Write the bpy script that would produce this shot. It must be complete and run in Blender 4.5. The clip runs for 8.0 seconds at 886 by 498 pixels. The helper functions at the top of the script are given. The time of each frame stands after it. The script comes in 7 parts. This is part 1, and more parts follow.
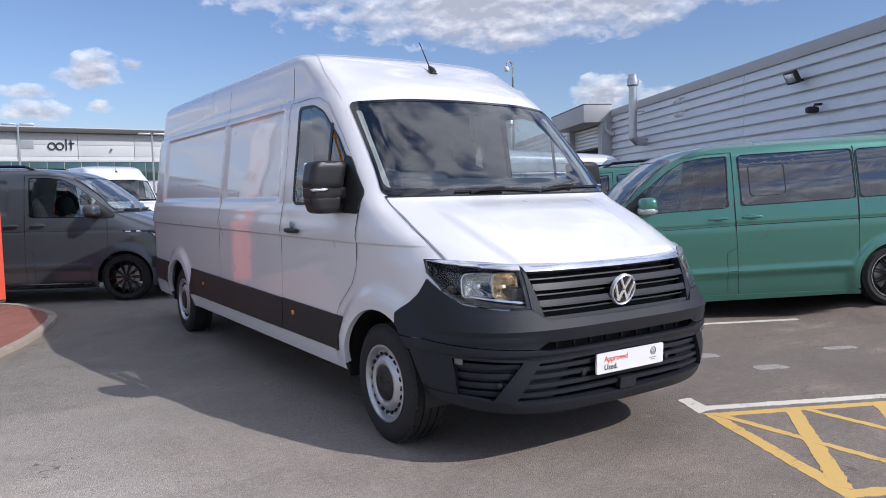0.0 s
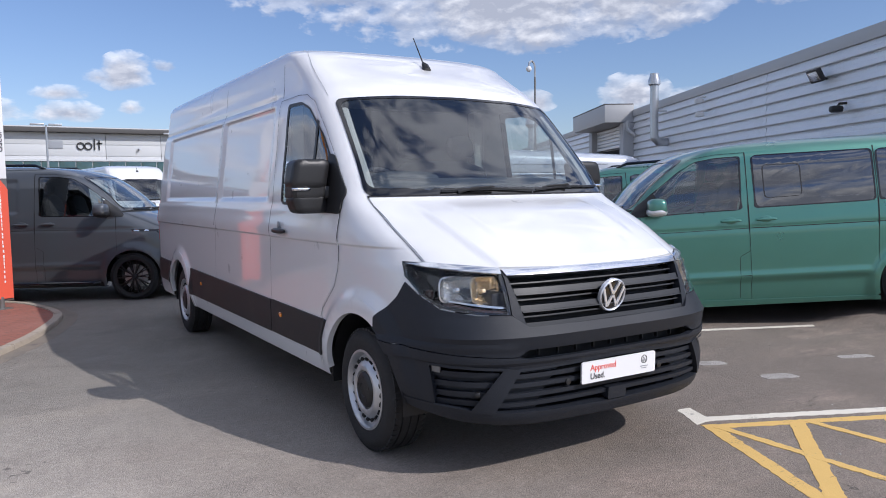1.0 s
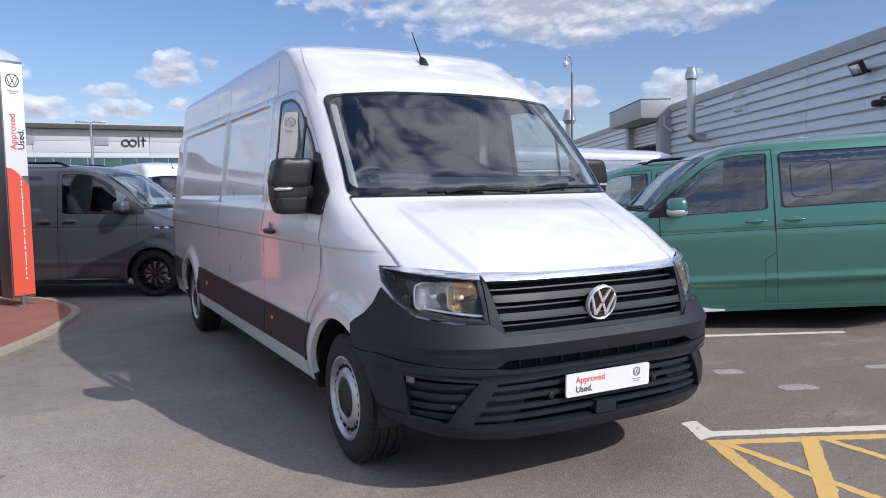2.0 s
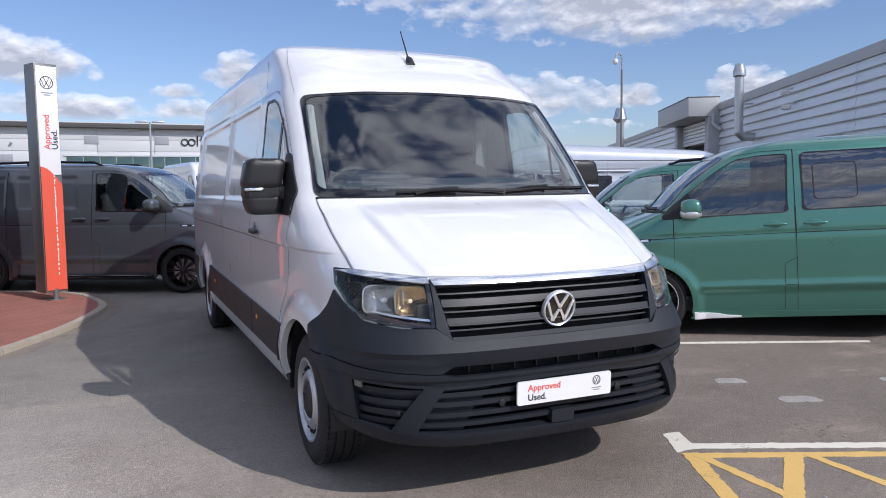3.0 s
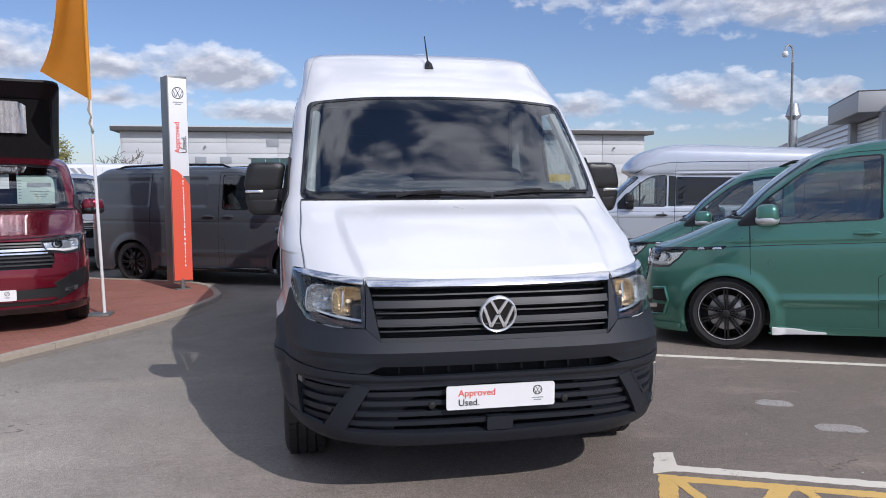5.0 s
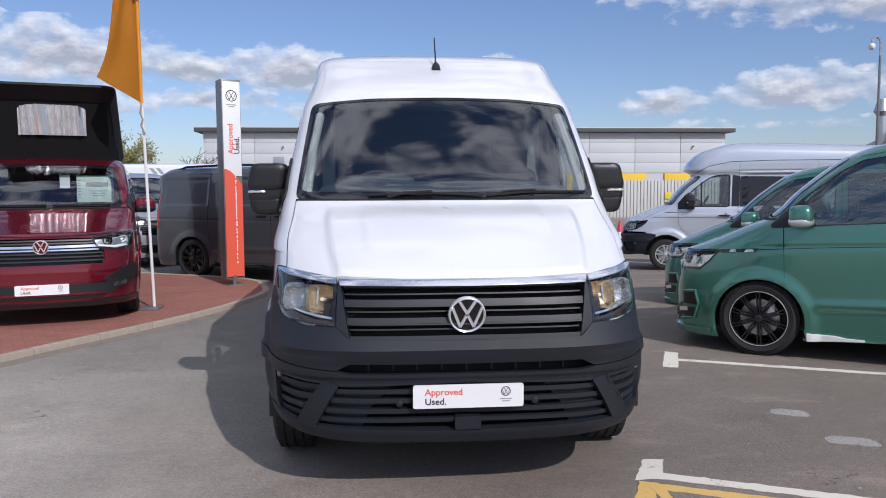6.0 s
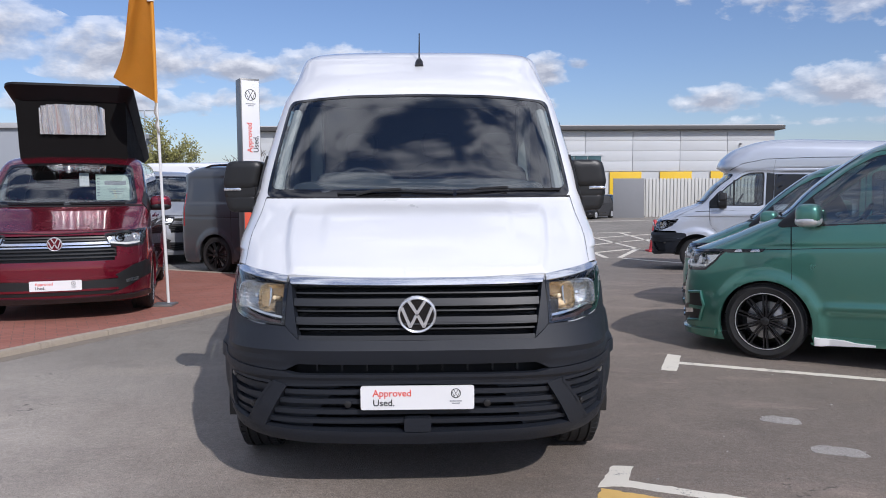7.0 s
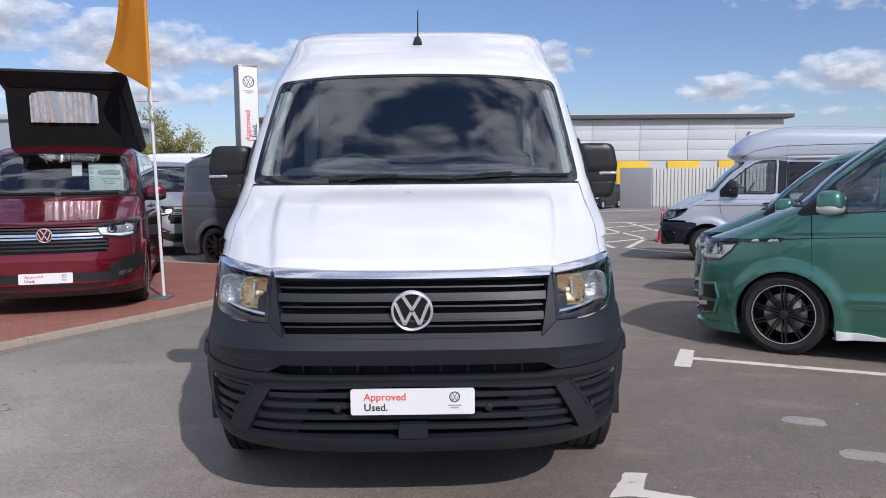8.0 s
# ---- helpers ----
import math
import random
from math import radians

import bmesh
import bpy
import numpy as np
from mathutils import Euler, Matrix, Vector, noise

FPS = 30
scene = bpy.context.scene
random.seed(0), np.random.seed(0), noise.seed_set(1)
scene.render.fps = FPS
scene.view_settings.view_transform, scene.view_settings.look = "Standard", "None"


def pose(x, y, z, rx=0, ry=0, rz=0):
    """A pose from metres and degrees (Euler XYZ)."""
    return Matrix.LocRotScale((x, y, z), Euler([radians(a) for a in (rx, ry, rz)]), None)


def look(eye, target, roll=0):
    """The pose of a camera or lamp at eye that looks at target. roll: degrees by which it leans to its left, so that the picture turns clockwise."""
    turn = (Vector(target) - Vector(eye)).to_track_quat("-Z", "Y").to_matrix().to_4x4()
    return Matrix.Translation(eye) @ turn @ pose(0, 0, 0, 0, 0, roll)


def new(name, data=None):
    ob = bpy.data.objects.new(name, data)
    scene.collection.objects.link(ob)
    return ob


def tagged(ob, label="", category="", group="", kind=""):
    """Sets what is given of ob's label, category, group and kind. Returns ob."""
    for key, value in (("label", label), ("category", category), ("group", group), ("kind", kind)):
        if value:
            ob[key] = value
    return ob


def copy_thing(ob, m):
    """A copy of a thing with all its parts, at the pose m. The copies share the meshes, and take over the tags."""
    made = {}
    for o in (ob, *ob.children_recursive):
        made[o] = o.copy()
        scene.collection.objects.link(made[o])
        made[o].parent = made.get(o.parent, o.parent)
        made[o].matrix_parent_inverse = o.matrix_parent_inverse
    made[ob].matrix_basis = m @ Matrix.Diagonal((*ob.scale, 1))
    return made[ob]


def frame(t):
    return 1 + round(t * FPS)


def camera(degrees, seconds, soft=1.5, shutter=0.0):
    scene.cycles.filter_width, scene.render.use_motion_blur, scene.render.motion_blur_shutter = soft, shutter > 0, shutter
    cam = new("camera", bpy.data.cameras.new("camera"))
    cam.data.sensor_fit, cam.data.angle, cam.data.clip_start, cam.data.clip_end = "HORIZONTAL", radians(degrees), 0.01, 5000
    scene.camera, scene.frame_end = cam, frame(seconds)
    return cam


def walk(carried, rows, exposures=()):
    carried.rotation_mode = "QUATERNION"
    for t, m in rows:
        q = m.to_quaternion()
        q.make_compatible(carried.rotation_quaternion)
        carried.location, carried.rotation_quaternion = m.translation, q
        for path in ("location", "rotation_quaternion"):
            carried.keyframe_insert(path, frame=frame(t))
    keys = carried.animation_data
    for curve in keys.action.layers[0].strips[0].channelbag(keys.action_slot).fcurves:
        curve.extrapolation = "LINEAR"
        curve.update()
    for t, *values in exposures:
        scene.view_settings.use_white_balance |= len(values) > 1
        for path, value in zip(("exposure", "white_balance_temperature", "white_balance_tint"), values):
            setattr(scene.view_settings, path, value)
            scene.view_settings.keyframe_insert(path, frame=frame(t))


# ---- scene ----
cam = camera(61.2, 8.0, 0.95)
EXPOSURES, KELVIN, TINT = ((0, -0.04), (1.5, -0.04), (3, -0.03), (4, -0.14), (4.7, -0.17), (6, -0.21), (8, -0.19)), 6050, 14
PATH = [
    (0, (-3.07, -2.839, 1.47), (-1.978, -1.171, 1.315), -1.2),
    (0.5, (-2.926, -2.88, 1.469), (-1.861, -1.194, 1.318), -1.2),
    (1, (-2.776, -2.829, 1.46), (-1.742, -1.124, 1.308), -1.0),
    (1.5, (-2.598, -2.755, 1.469), (-1.604, -1.027, 1.315), -0.9),
    (2.8, (-2.034, -2.957, 1.482), (-1.204, -1.145, 1.318), -0.8),
    (3, (-1.927, -2.972, 1.483), (-1.125, -1.147, 1.322), -0.7),
    (3.5, (-1.675, -3.077, 1.492), (-0.97, -1.212, 1.333), -0.7),
    (4, (-1.383, -3.163, 1.49), (-0.786, -1.261, 1.334), -0.7),
    (4.2, (-1.322, -3.225, 1.483), (-0.769, -1.309, 1.328), -0.6),
    (4.5, (-1.145, -3.282, 1.48), (-0.663, -1.347, 1.324), -0.6),
    (4.7, (-1.044, -3.305, 1.489), (-0.609, -1.359, 1.334), -0.5),
    (5.8, (-0.484, -3.401, 1.477), (-0.284, -1.417, 1.32), -0.3),
    (6, (-0.395, -3.426, 1.492), (-0.233, -1.438, 1.336), -0.3),
    (6.5, (-0.161, -3.437, 1.496), (-0.076, -1.445, 1.34), -0.3),
    (7, (0.053, -3.376, 1.484), (0.093, -1.383, 1.325), -0.3),
    (7.5, (0.099, -3.211, 1.466), (0.122, -1.219, 1.297), -0.3),
    (8, (0.097, -3.077, 1.458), (0.12, -1.085, 1.274), -0.5),
]
walk(cam, [(t, look(eye, target, roll)) for t, eye, target, roll in PATH], exposures=[(t, e, KELVIN, TINT) for t, e in EXPOSURES])

# ---- sky and sun ----
SUN_DIR = Vector((0.60, -1.12, 1.0)).normalized()
SUN_EL = math.asin(SUN_DIR.z)
SUN_AZ = math.atan2(SUN_DIR.x, SUN_DIR.y)


class Nodes:
    """Short hand for building a node tree."""

    def __init__(self, tree):
        self.tree = tree
        tree.nodes.clear()

    def add(self, kind, ins=None):
        n = self.tree.nodes.new(kind)
        for k, v in (ins or {}).items():
            if isinstance(v, bpy.types.NodeSocket):
                self.tree.links.new(v, n.inputs[k])
            else:
                n.inputs[k].default_value = v
        return n

    def math(self, op, a, b=0.0, c=0.0, clamp=False):
        n = self.add("ShaderNodeMath", {0: a, 1: b, 2: c})
        n.operation, n.use_clamp = op, clamp
        return n.outputs[0]

    def ramp(self, fac, stops, smooth=True):
        r = self.add("ShaderNodeValToRGB", {0: fac})
        r.color_ramp.interpolation = "EASE" if smooth else "LINEAR"
        while len(r.color_ramp.elements) < len(stops):
            r.color_ramp.elements.new(0.5)
        for e, (p, c) in zip(r.color_ramp.elements, stops):
            e.position, e.color = p, (c, c, c, 1) if isinstance(c, (int, float)) else (*c, 1)
        return r.outputs[0]

    def mix(self, fac, a, b, blend="MIX"):
        m = self.add("ShaderNodeMix")
        m.data_type, m.blend_type = "RGBA", blend
        for i, v in ((0, fac), (6, a), (7, b)):
            if isinstance(v, bpy.types.NodeSocket):
                self.tree.links.new(v, m.inputs[i])
            else:
                m.inputs[i].default_value = v if i == 0 or len(v) == 4 else (*v, 1)
        return m.outputs[2]

    def noise(self, vec, scale, detail=4.0, rough=0.55, distort=0.0):
        return self.add("ShaderNodeTexNoise", {"Vector": vec, "Scale": scale, "Detail": detail, "Roughness": rough, "Distortion": distort}).outputs[0]


# clouds low over the yard: bearing from +y, height of the base, both in degrees, half width, height, thickness
CLOUDS = [
    # the broad grey bank high over the workshop
    (36, 13.4, 17, 5.5, 1.0), (22, 15.4, 11, 4.5, 0.9), (55, 15.6, 11, 5.5, 1.0), (44, 13.6, 9, 5.0, 1.0), (14, 15.2, 6, 3.0, 0.55),
    # small heaps from left to right
    (-31, 9.6, 8, 3.2, 0.95), (-21, 8.9, 8, 3.0, 1.0), (-23, 14.6, 10, 2.4, 0.8), (-13.5, 8.6, 4, 1.6, 0.9), (-5.5, 8.6, 7.0, 2.5, 1.0), (-12.5, 6.5, 6.5, 1.3, 0.8), (-23, 5.9, 9, 1.4, 0.7), (-2.5, 5.7, 6.5, 1.2, 0.85),
    (5.2, 5.7, 2.8, 1.0, 0.75), (4.5, 7.0, 2.2, 0.7, 0.6), (8.9, 8.3, 2.2, 1.9, 1.0), (7.0, 8.2, 1.2, 0.8, 0.6), (11.3, 9.0, 1.3, 0.7, 0.7), (9.0, 6.2, 1.2, 0.8, 0.65),
    (30, 6.3, 6.5, 2.6, 1.0), (20.5, 6.0, 4.5, 1.5, 0.75), (33.7, 7.8, 1.0, 0.6, 0.6), (37.7, 6.4, 2.4, 1.2, 0.85), (28, 4.4, 11, 0.9, 0.55), (45.5, 6.7, 3.0, 1.9, 1.0), (50, 6.3, 2.8, 1.0, 0.7),
    # all round behind the yard: unseen, added to brighten shaded sides and window reflections
    (-35, 14, 9, 2.5, 0.8), (72, 9.0, 10, 3.0, 0.9), (-82, 12, 40, 8, 1.0), (-110, 7, 30, 6, 1.0), (-64, 24, 18, 6, 0.9), (-122, 20, 26, 9, 0.9), (-150, 10, 22, 7, 0.9), (-160, 4.5, 16, 2.2, 0.9), (174, 8.5, 14, 2.6, 0.95), (-168, 16, 18, 3.6, 0.95), (150, 7, 18, 3.4, 0.9), (-140, 3.0, 20, 1.8, 0.8), (-147, 23, 26, 3.6, 0.95), (-175, 25, 18, 3.0, 0.9), (-172, 12.6, 28, 4.0, 1.0), (-160, 20.5, 22, 3.2, 0.95), (-72, 20, 34, 9, 1.0), (-105, 25, 34, 9, 1.0),
]


def make_world():
    w = bpy.data.worlds.new("sky")
    scene.world = w
    w.use_nodes = True
    n = Nodes(w.node_tree)
    sky = n.add("ShaderNodeTexSky")
    sky.sky_type, sky.sun_disc, sky.sun_elevation, sky.sun_rotation = "NISHITA", False, SUN_EL, SUN_AZ
    sky.air_density, sky.dust_density, sky.ozone_density = 1.0, 0.6, 1.6
    d = n.add("ShaderNodeTexCoord").outputs["Generated"]
    sep = n.add("ShaderNodeSeparateXYZ", {0: d})
    az = n.math("MULTIPLY", n.math("ARCTAN2", sep.outputs[0], sep.outputs[1]), 57.2958)
    el = n.math("MULTIPLY", n.math("ARCSINE", sep.outputs[2]), 57.2958)
    # ragged edges: the same noise serves all low clouds, stretched sideways
    flat = n.add("ShaderNodeCombineXYZ", {0: n.math("MULTIPLY", az, 0.55), 1: el, 2: 2.3}).outputs[0]
    rag = n.math("SUBTRACT", n.noise(flat, 0.30, 6.0, 0.54, 0.3), 0.5)
    puff = n.math("SUBTRACT", n.noise(flat, 0.95, 4.5, 0.54, 0.2), 0.5)
    best, tone = 0.0, 0.0
    for a, e, wide, high, thick in CLOUDS:
        u = n.math("DIVIDE", n.math("SUBTRACT", az, float(a)), float(wide))
        v = n.math("DIVIDE", n.math("SUBTRACT", el, float(e)), float(high))
        below = n.math("MULTIPLY", n.math("MINIMUM", v, 0.0), 1.6)
        vv = n.math("ADD", n.math("MAXIMUM", v, 0.0), below)
        q = n.math("ADD", n.math("MULTIPLY", u, u), n.math("MULTIPLY", vv, vv))
        m = n.math("MULTIPLY", n.math("SUBTRACT", 1.0, n.math("SQRT", q)), float(thick))
        take = n.math("GREATER_THAN", m, best)
        tone = n.math("ADD", n.math("MULTIPLY", take, v), n.math("MULTIPLY", n.math("SUBTRACT", 1.0, take), tone))
        best = n.math("MAXIMUM", m, best)
    edge = n.math("ADD", best, n.math("ADD", n.math("MULTIPLY", rag, 1.35), n.math("MULTIPLY", puff, 1.0)))
    low = n.math("MULTIPLY", n.ramp(edge, [(0.08, 0.0), (0.32, 0.55), (0.70, 1.0)]), n.math("GREATER_THAN", best, 0.0))
    # heaps catch the light where the cloud thins upwards and towards the sun
    shifted = n.add("ShaderNodeVectorMath", {0: flat, 1: (0.12, 0.55, 0.0)}).outputs[0]
    relief = n.math("ADD", n.math("SUBTRACT", puff, n.math("SUBTRACT", n.noise(shifted, 0.95, 4.5, 0.54, 0.2), 0.5)), n.math("SUBTRACT", rag, n.math("SUBTRACT", n.noise(shifted, 0.30, 6.0, 0.54, 0.3), 0.5)))
    lit = n.math("ADD", n.math("ADD", n.math("MULTIPLY", tone, 0.34), n.math("MULTIPLY", relief, 1.5)), n.math("ADD", n.math("MULTIPLY", edge, -0.46), 0.50))
    # high clouds overhead lie on a flat layer
    up = n.math("ADD", n.math("MAXIMUM", sep.outputs[2], 0.0), 0.06)
    lay = n.add("ShaderNodeCombineXYZ", {0: n.math("DIVIDE", sep.outputs[0], up), 1: n.math("DIVIDE", sep.outputs[1], up), 2: CLOUD_SEED}).outputs[0]
    big = n.noise(n.add("ShaderNodeMapping", {0: lay, 3: (1.3, 1.6, 1.0)}).outputs[0], CLOUD_SCALE, 5.0, 0.56, 0.3)
    big = n.math("ADD", big, n.math("MULTIPLY", sep.outputs[0], 0.07))
    high = n.math("MULTIPLY", n.ramp(big, [(CLOUD_LOW + 0.02, 0.0), (CLOUD_HIGH, 1.0)]), n.ramp(sep.outputs[2], [(0.34, 0.0), (0.62, 1.0)]))
    over, over_grey = tuple(HIGH_GAIN * k for k in (1.0, 1.0, 1.0)), tuple(HIGH_GAIN * k for k in (0.55, 0.58, 0.64))
    white, grey = tuple(CLOUD_GAIN * k for k in (1.0, 1.0, 1.0)), tuple(CLOUD_GAIN * k for k in (0.44, 0.465, 0.53))
    low_col = n.mix(n.ramp(lit, [(0.05, 0.0), (0.38, 0.42), (0.80, 1.0)], False), grey, white)
    high_col = n.mix(n.ramp(big, [(0.5, 1.0), (0.72, 0.0)]), over_grey, over)
    col = n.mix(1.0, sky.outputs[0], SKY_TINT, "MULTIPLY")
    col = n.mix(n.math("MULTIPLY", high, 0.95), col, high_col)
    col = n.mix(n.math("MULTIPLY", low, 0.96), col, low_col)
    bg = n.add("ShaderNodeBackground", {0: col, 1: SKY_STRENGTH})
    n.add("ShaderNodeOutputWorld", {0: bg.outputs[0]})


CLOUD_SCALE, CLOUD_LOW, CLOUD_HIGH, CLOUD_SEED, CLOUD_GAIN, HIGH_GAIN = 3.4, 0.41, 0.66, 8.4, 10.6, 15.0
SKY_TINT, SKY_STRENGTH = (0.96, 1.0, 1.15), 0.105
make_world()
sun = new("sun", bpy.data.lights.new("sun", "SUN"))
sun.data.energy, sun.data.angle, sun.data.color = 3.6, radians(0.55), (1.0, 0.94, 0.86)
sun.matrix_world = look(SUN_DIR * 60, (0, 0, 0))


# ---- materials ----
def material(name, color, rough=0.5, metal=0.0, coat=0.0, vary=0.12, scale=3.0, fine=60.0, bump=0.0, bump_scale=200.0, spec=0.5, per_piece=0.0, flake=0.0, dirt=0.0, dirt_color=(0.16, 0.14, 0.12)):
    """A surface with a colour that varies at two scales, fine relief and, if asked, patches of dirt."""
    m = bpy.data.materials.new(name)
    m.use_nodes = True
    n = Nodes(m.node_tree)
    pos = n.add("ShaderNodeTexCoord").outputs["Object"]
    a = n.noise(pos, scale, 5.0, 0.6)
    b = n.noise(pos, fine, 4.0, 0.6)
    k = n.math("ADD", n.math("MULTIPLY", n.math("SUBTRACT", a, 0.5), vary * 1.3), n.math("MULTIPLY", n.math("SUBTRACT", b, 0.5), vary))
    if per_piece:
        k = n.math("ADD", k, n.math("MULTIPLY", n.math("SUBTRACT", n.add("ShaderNodeObjectInfo").outputs["Random"], 0.5), per_piece))
    gain = n.math("ADD", k, 1.0)
    col = n.mix(1.0, (*color, 1), n.add("ShaderNodeCombineColor", {0: gain, 1: gain, 2: gain}).outputs[0], "MULTIPLY")
    if dirt:
        col = n.mix(n.math("MULTIPLY", n.ramp(n.noise(pos, scale * 2.1, 8.0, 0.7), [(0.5, 0.0), (0.75, 1.0)]), dirt), col, dirt_color)
    r = n.math("ADD", rough, n.math("MULTIPLY", n.math("SUBTRACT", a, 0.5), 0.15), clamp=True)
    p = n.add("ShaderNodeBsdfPrincipled", {"Base Color": col, "Roughness": r, "Metallic": metal, "Coat Weight": coat, "Coat Roughness": 0.04, "Specular IOR Level": spec})
    if bump:
        h = n.noise(pos, bump_scale, 5.0, 0.65)
        p_n = n.add("ShaderNodeBump", {"Height": h, "Strength": min(1.0, bump), "Distance": 0.004})
        n.tree.links.new(p_n.outputs[0], p.inputs["Normal"])
    if flake:
        f = n.add("ShaderNodeTexVoronoi", {"Vector": pos, "Scale": 700.0})
        n.tree.links.new(n.math("ADD", metal, n.math("MULTIPLY", n.math("SUBTRACT", f.outputs["Distance"], 0.4), flake), clamp=True), p.inputs["Metallic"])
    n.add("ShaderNodeOutputMaterial", {0: p.outputs[0]})
    return m


def glass(name, tint=(0.8, 0.86, 0.84), rough=0.0, ior=1.5):
    """A pane: it lets light through with its tint and mirrors more towards grazing angles."""
    m = bpy.data.materials.new(name)
    m.use_nodes = True
    n = Nodes(m.node_tree)
    t = n.add("ShaderNodeBsdfTransparent", {0: (*tint, 1)})
    pos = n.add("ShaderNodeTexCoord").outputs["Object"]
    smear = n.math("ADD", rough, n.math("MULTIPLY", n.ramp(n.noise(pos, 5.0, 6.0), [(0.45, 0.0), (0.8, 1.0)]), 0.03))
    g = n.add("ShaderNodeBsdfGlossy", {"Color": (1, 1, 1, 1), "Roughness": smear})
    base = ((ior - 1) / (ior + 1)) ** 2 * 1.8
    face = n.add("ShaderNodeLayerWeight", {0: 0.5}).outputs["Facing"]
    f = n.math("ADD", base, n.math("MULTIPLY", n.math("POWER", face, 4.0), 1.0 - base))
    mx = n.add("ShaderNodeMixShader", {0: f, 1: t.outputs[0], 2: g.outputs[0]})
    n.add("ShaderNodeOutputMaterial", {0: mx.outputs[0]})
    return m


def ground_material(name, base, light, dark, scale=1.0, lane=False):
    """Worn asphalt: aggregate grain, faded and oily areas, small stones and cracks. With lane, the colour also pales by
    position.
    """
    m = bpy.data.materials.new(name)
    m.use_nodes = True
    n = Nodes(m.node_tree)
    pos = n.add("ShaderNodeTexCoord").outputs["Object"]
    wide = n.noise(pos, 0.16 * scale, 6.0, 0.6)
    mid = n.noise(pos, 1.4 * scale, 7.0, 0.65, 0.4)
    grain = n.add("ShaderNodeTexVoronoi", {"Vector": pos, "Scale": 150.0 * scale}).outputs["Distance"]
    speck = n.noise(pos, 320.0 * scale, 3.0, 0.7)
    c = n.mix(n.ramp(wide, [(0.35, 0.0), (0.68, 1.0)]), base, light)
    c = n.mix(n.math("MULTIPLY", n.ramp(mid, [(0.52, 0.0), (0.74, 1.0)]), 0.65), c, light)
    c = n.mix(n.math("MULTIPLY", n.ramp(mid, [(0.28, 1.0), (0.45, 0.0)]), 0.4), c, dark)
    if lane:
        sep = n.add("ShaderNodeSeparateXYZ", {0: pos})
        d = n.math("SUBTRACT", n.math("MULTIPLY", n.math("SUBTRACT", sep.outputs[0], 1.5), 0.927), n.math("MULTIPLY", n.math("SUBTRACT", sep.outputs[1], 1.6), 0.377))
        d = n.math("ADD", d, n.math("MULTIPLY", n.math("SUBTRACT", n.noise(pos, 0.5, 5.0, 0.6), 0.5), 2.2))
        # mask only by position: 0 at the bays, 1 a few metres left
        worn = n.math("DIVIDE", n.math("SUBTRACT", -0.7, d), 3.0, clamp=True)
        dust = n.ramp(n.noise(n.add("ShaderNodeMapping", {0: pos, 2: (0, 0, 0.42), 3: (0.7, 1.7, 1.0)}).outputs[0], 0.9, 9.0, 0.72), [(0.51, 0.0), (0.70, 1.0)])
        bay = n.mix(n.math("MULTIPLY", dust, 0.62), n.mix(1.0, c, (0.98, 0.89, 0.83), "MULTIPLY"), (0.36, 0.285, 0.24))
        # base colour about doubled at low y, nearly unchanged beyond y = 3.4
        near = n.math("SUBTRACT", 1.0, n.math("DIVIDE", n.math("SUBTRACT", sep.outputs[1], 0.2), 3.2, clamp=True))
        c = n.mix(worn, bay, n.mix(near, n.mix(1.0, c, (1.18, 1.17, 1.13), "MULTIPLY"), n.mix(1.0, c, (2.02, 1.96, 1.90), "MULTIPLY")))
        stain = n.ramp(n.noise(pos, 0.62, 5.0, 0.62, 0.8), [(0.50, 0.0), (0.66, 1.0)])
        c = n.mix(n.math("MULTIPLY", stain, 0.28), c, n.mix(1.0, c, (0.60, 0.59, 0.58), "MULTIPLY"))
        pale = n.ramp(n.noise(n.add("ShaderNodeMapping", {0: pos, 1: (7.0, 3.0, 0.0), 2: (0, 0, -0.43), 3: (0.55, 1.5, 1.0)}).outputs[0], 0.9, 6.0, 0.66, 0.6), [(0.52, 0.0), (0.70, 1.0)])
        c = n.mix(n.math("MULTIPLY", pale, 0.30), c, n.mix(1.0, c, (1.45, 1.38, 1.30), "MULTIPLY"))
        drips = n.add("ShaderNodeTexVoronoi", {"Vector": n.add("ShaderNodeVectorMath", {0: pos, 1: n.add("ShaderNodeTexNoise", {"Vector": pos, "Scale": 9.0}).outputs["Color"]}).outputs[0], "Scale": 0.9}).outputs["Distance"]
        c = n.mix(n.math("MULTIPLY", n.ramp(drips, [(0.035, 1.0), (0.075, 0.0)]), 0.6), c, (0.045, 0.042, 0.040))
    lump = n.math("ADD", n.math("ADD", 0.02, n.math("MULTIPLY", n.noise(pos, 6.0 * scale, 6.0, 0.7), 0.36)), n.math("ADD", n.math("MULTIPLY", n.noise(pos, 30.0 * scale, 3.0, 0.6), 0.60), n.math("MULTIPLY", n.noise(pos, 85.0 * scale, 2.0, 0.6), 1.0)))
    c = n.mix(1.0, c, n.add("ShaderNodeCombineColor", {0: lump, 1: lump, 2: lump}).outputs[0], "MULTIPLY")
    k = n.math("ADD", 0.36, n.math("MULTIPLY", n.ramp(speck, [(0.28, 0.0), (0.72, 1.0)], False), 1.28))
    c = n.mix(1.0, c, n.add("ShaderNodeCombineColor", {0: k, 1: k, 2: k}).outputs[0], "MULTIPLY")
    stone = n.math("LESS_THAN", grain, 0.20)
    c = n.mix(n.math("MULTIPLY", stone, n.ramp(n.noise(pos, 60.0, 2.0), [(0.4, 0.0), (0.6, 0.7)])), c, (0.40, 0.385, 0.36))
    p = n.add("ShaderNodeBsdfPrincipled", {"Base Color": c, "Roughness": 0.88, "Specular IOR Level": 0.35})
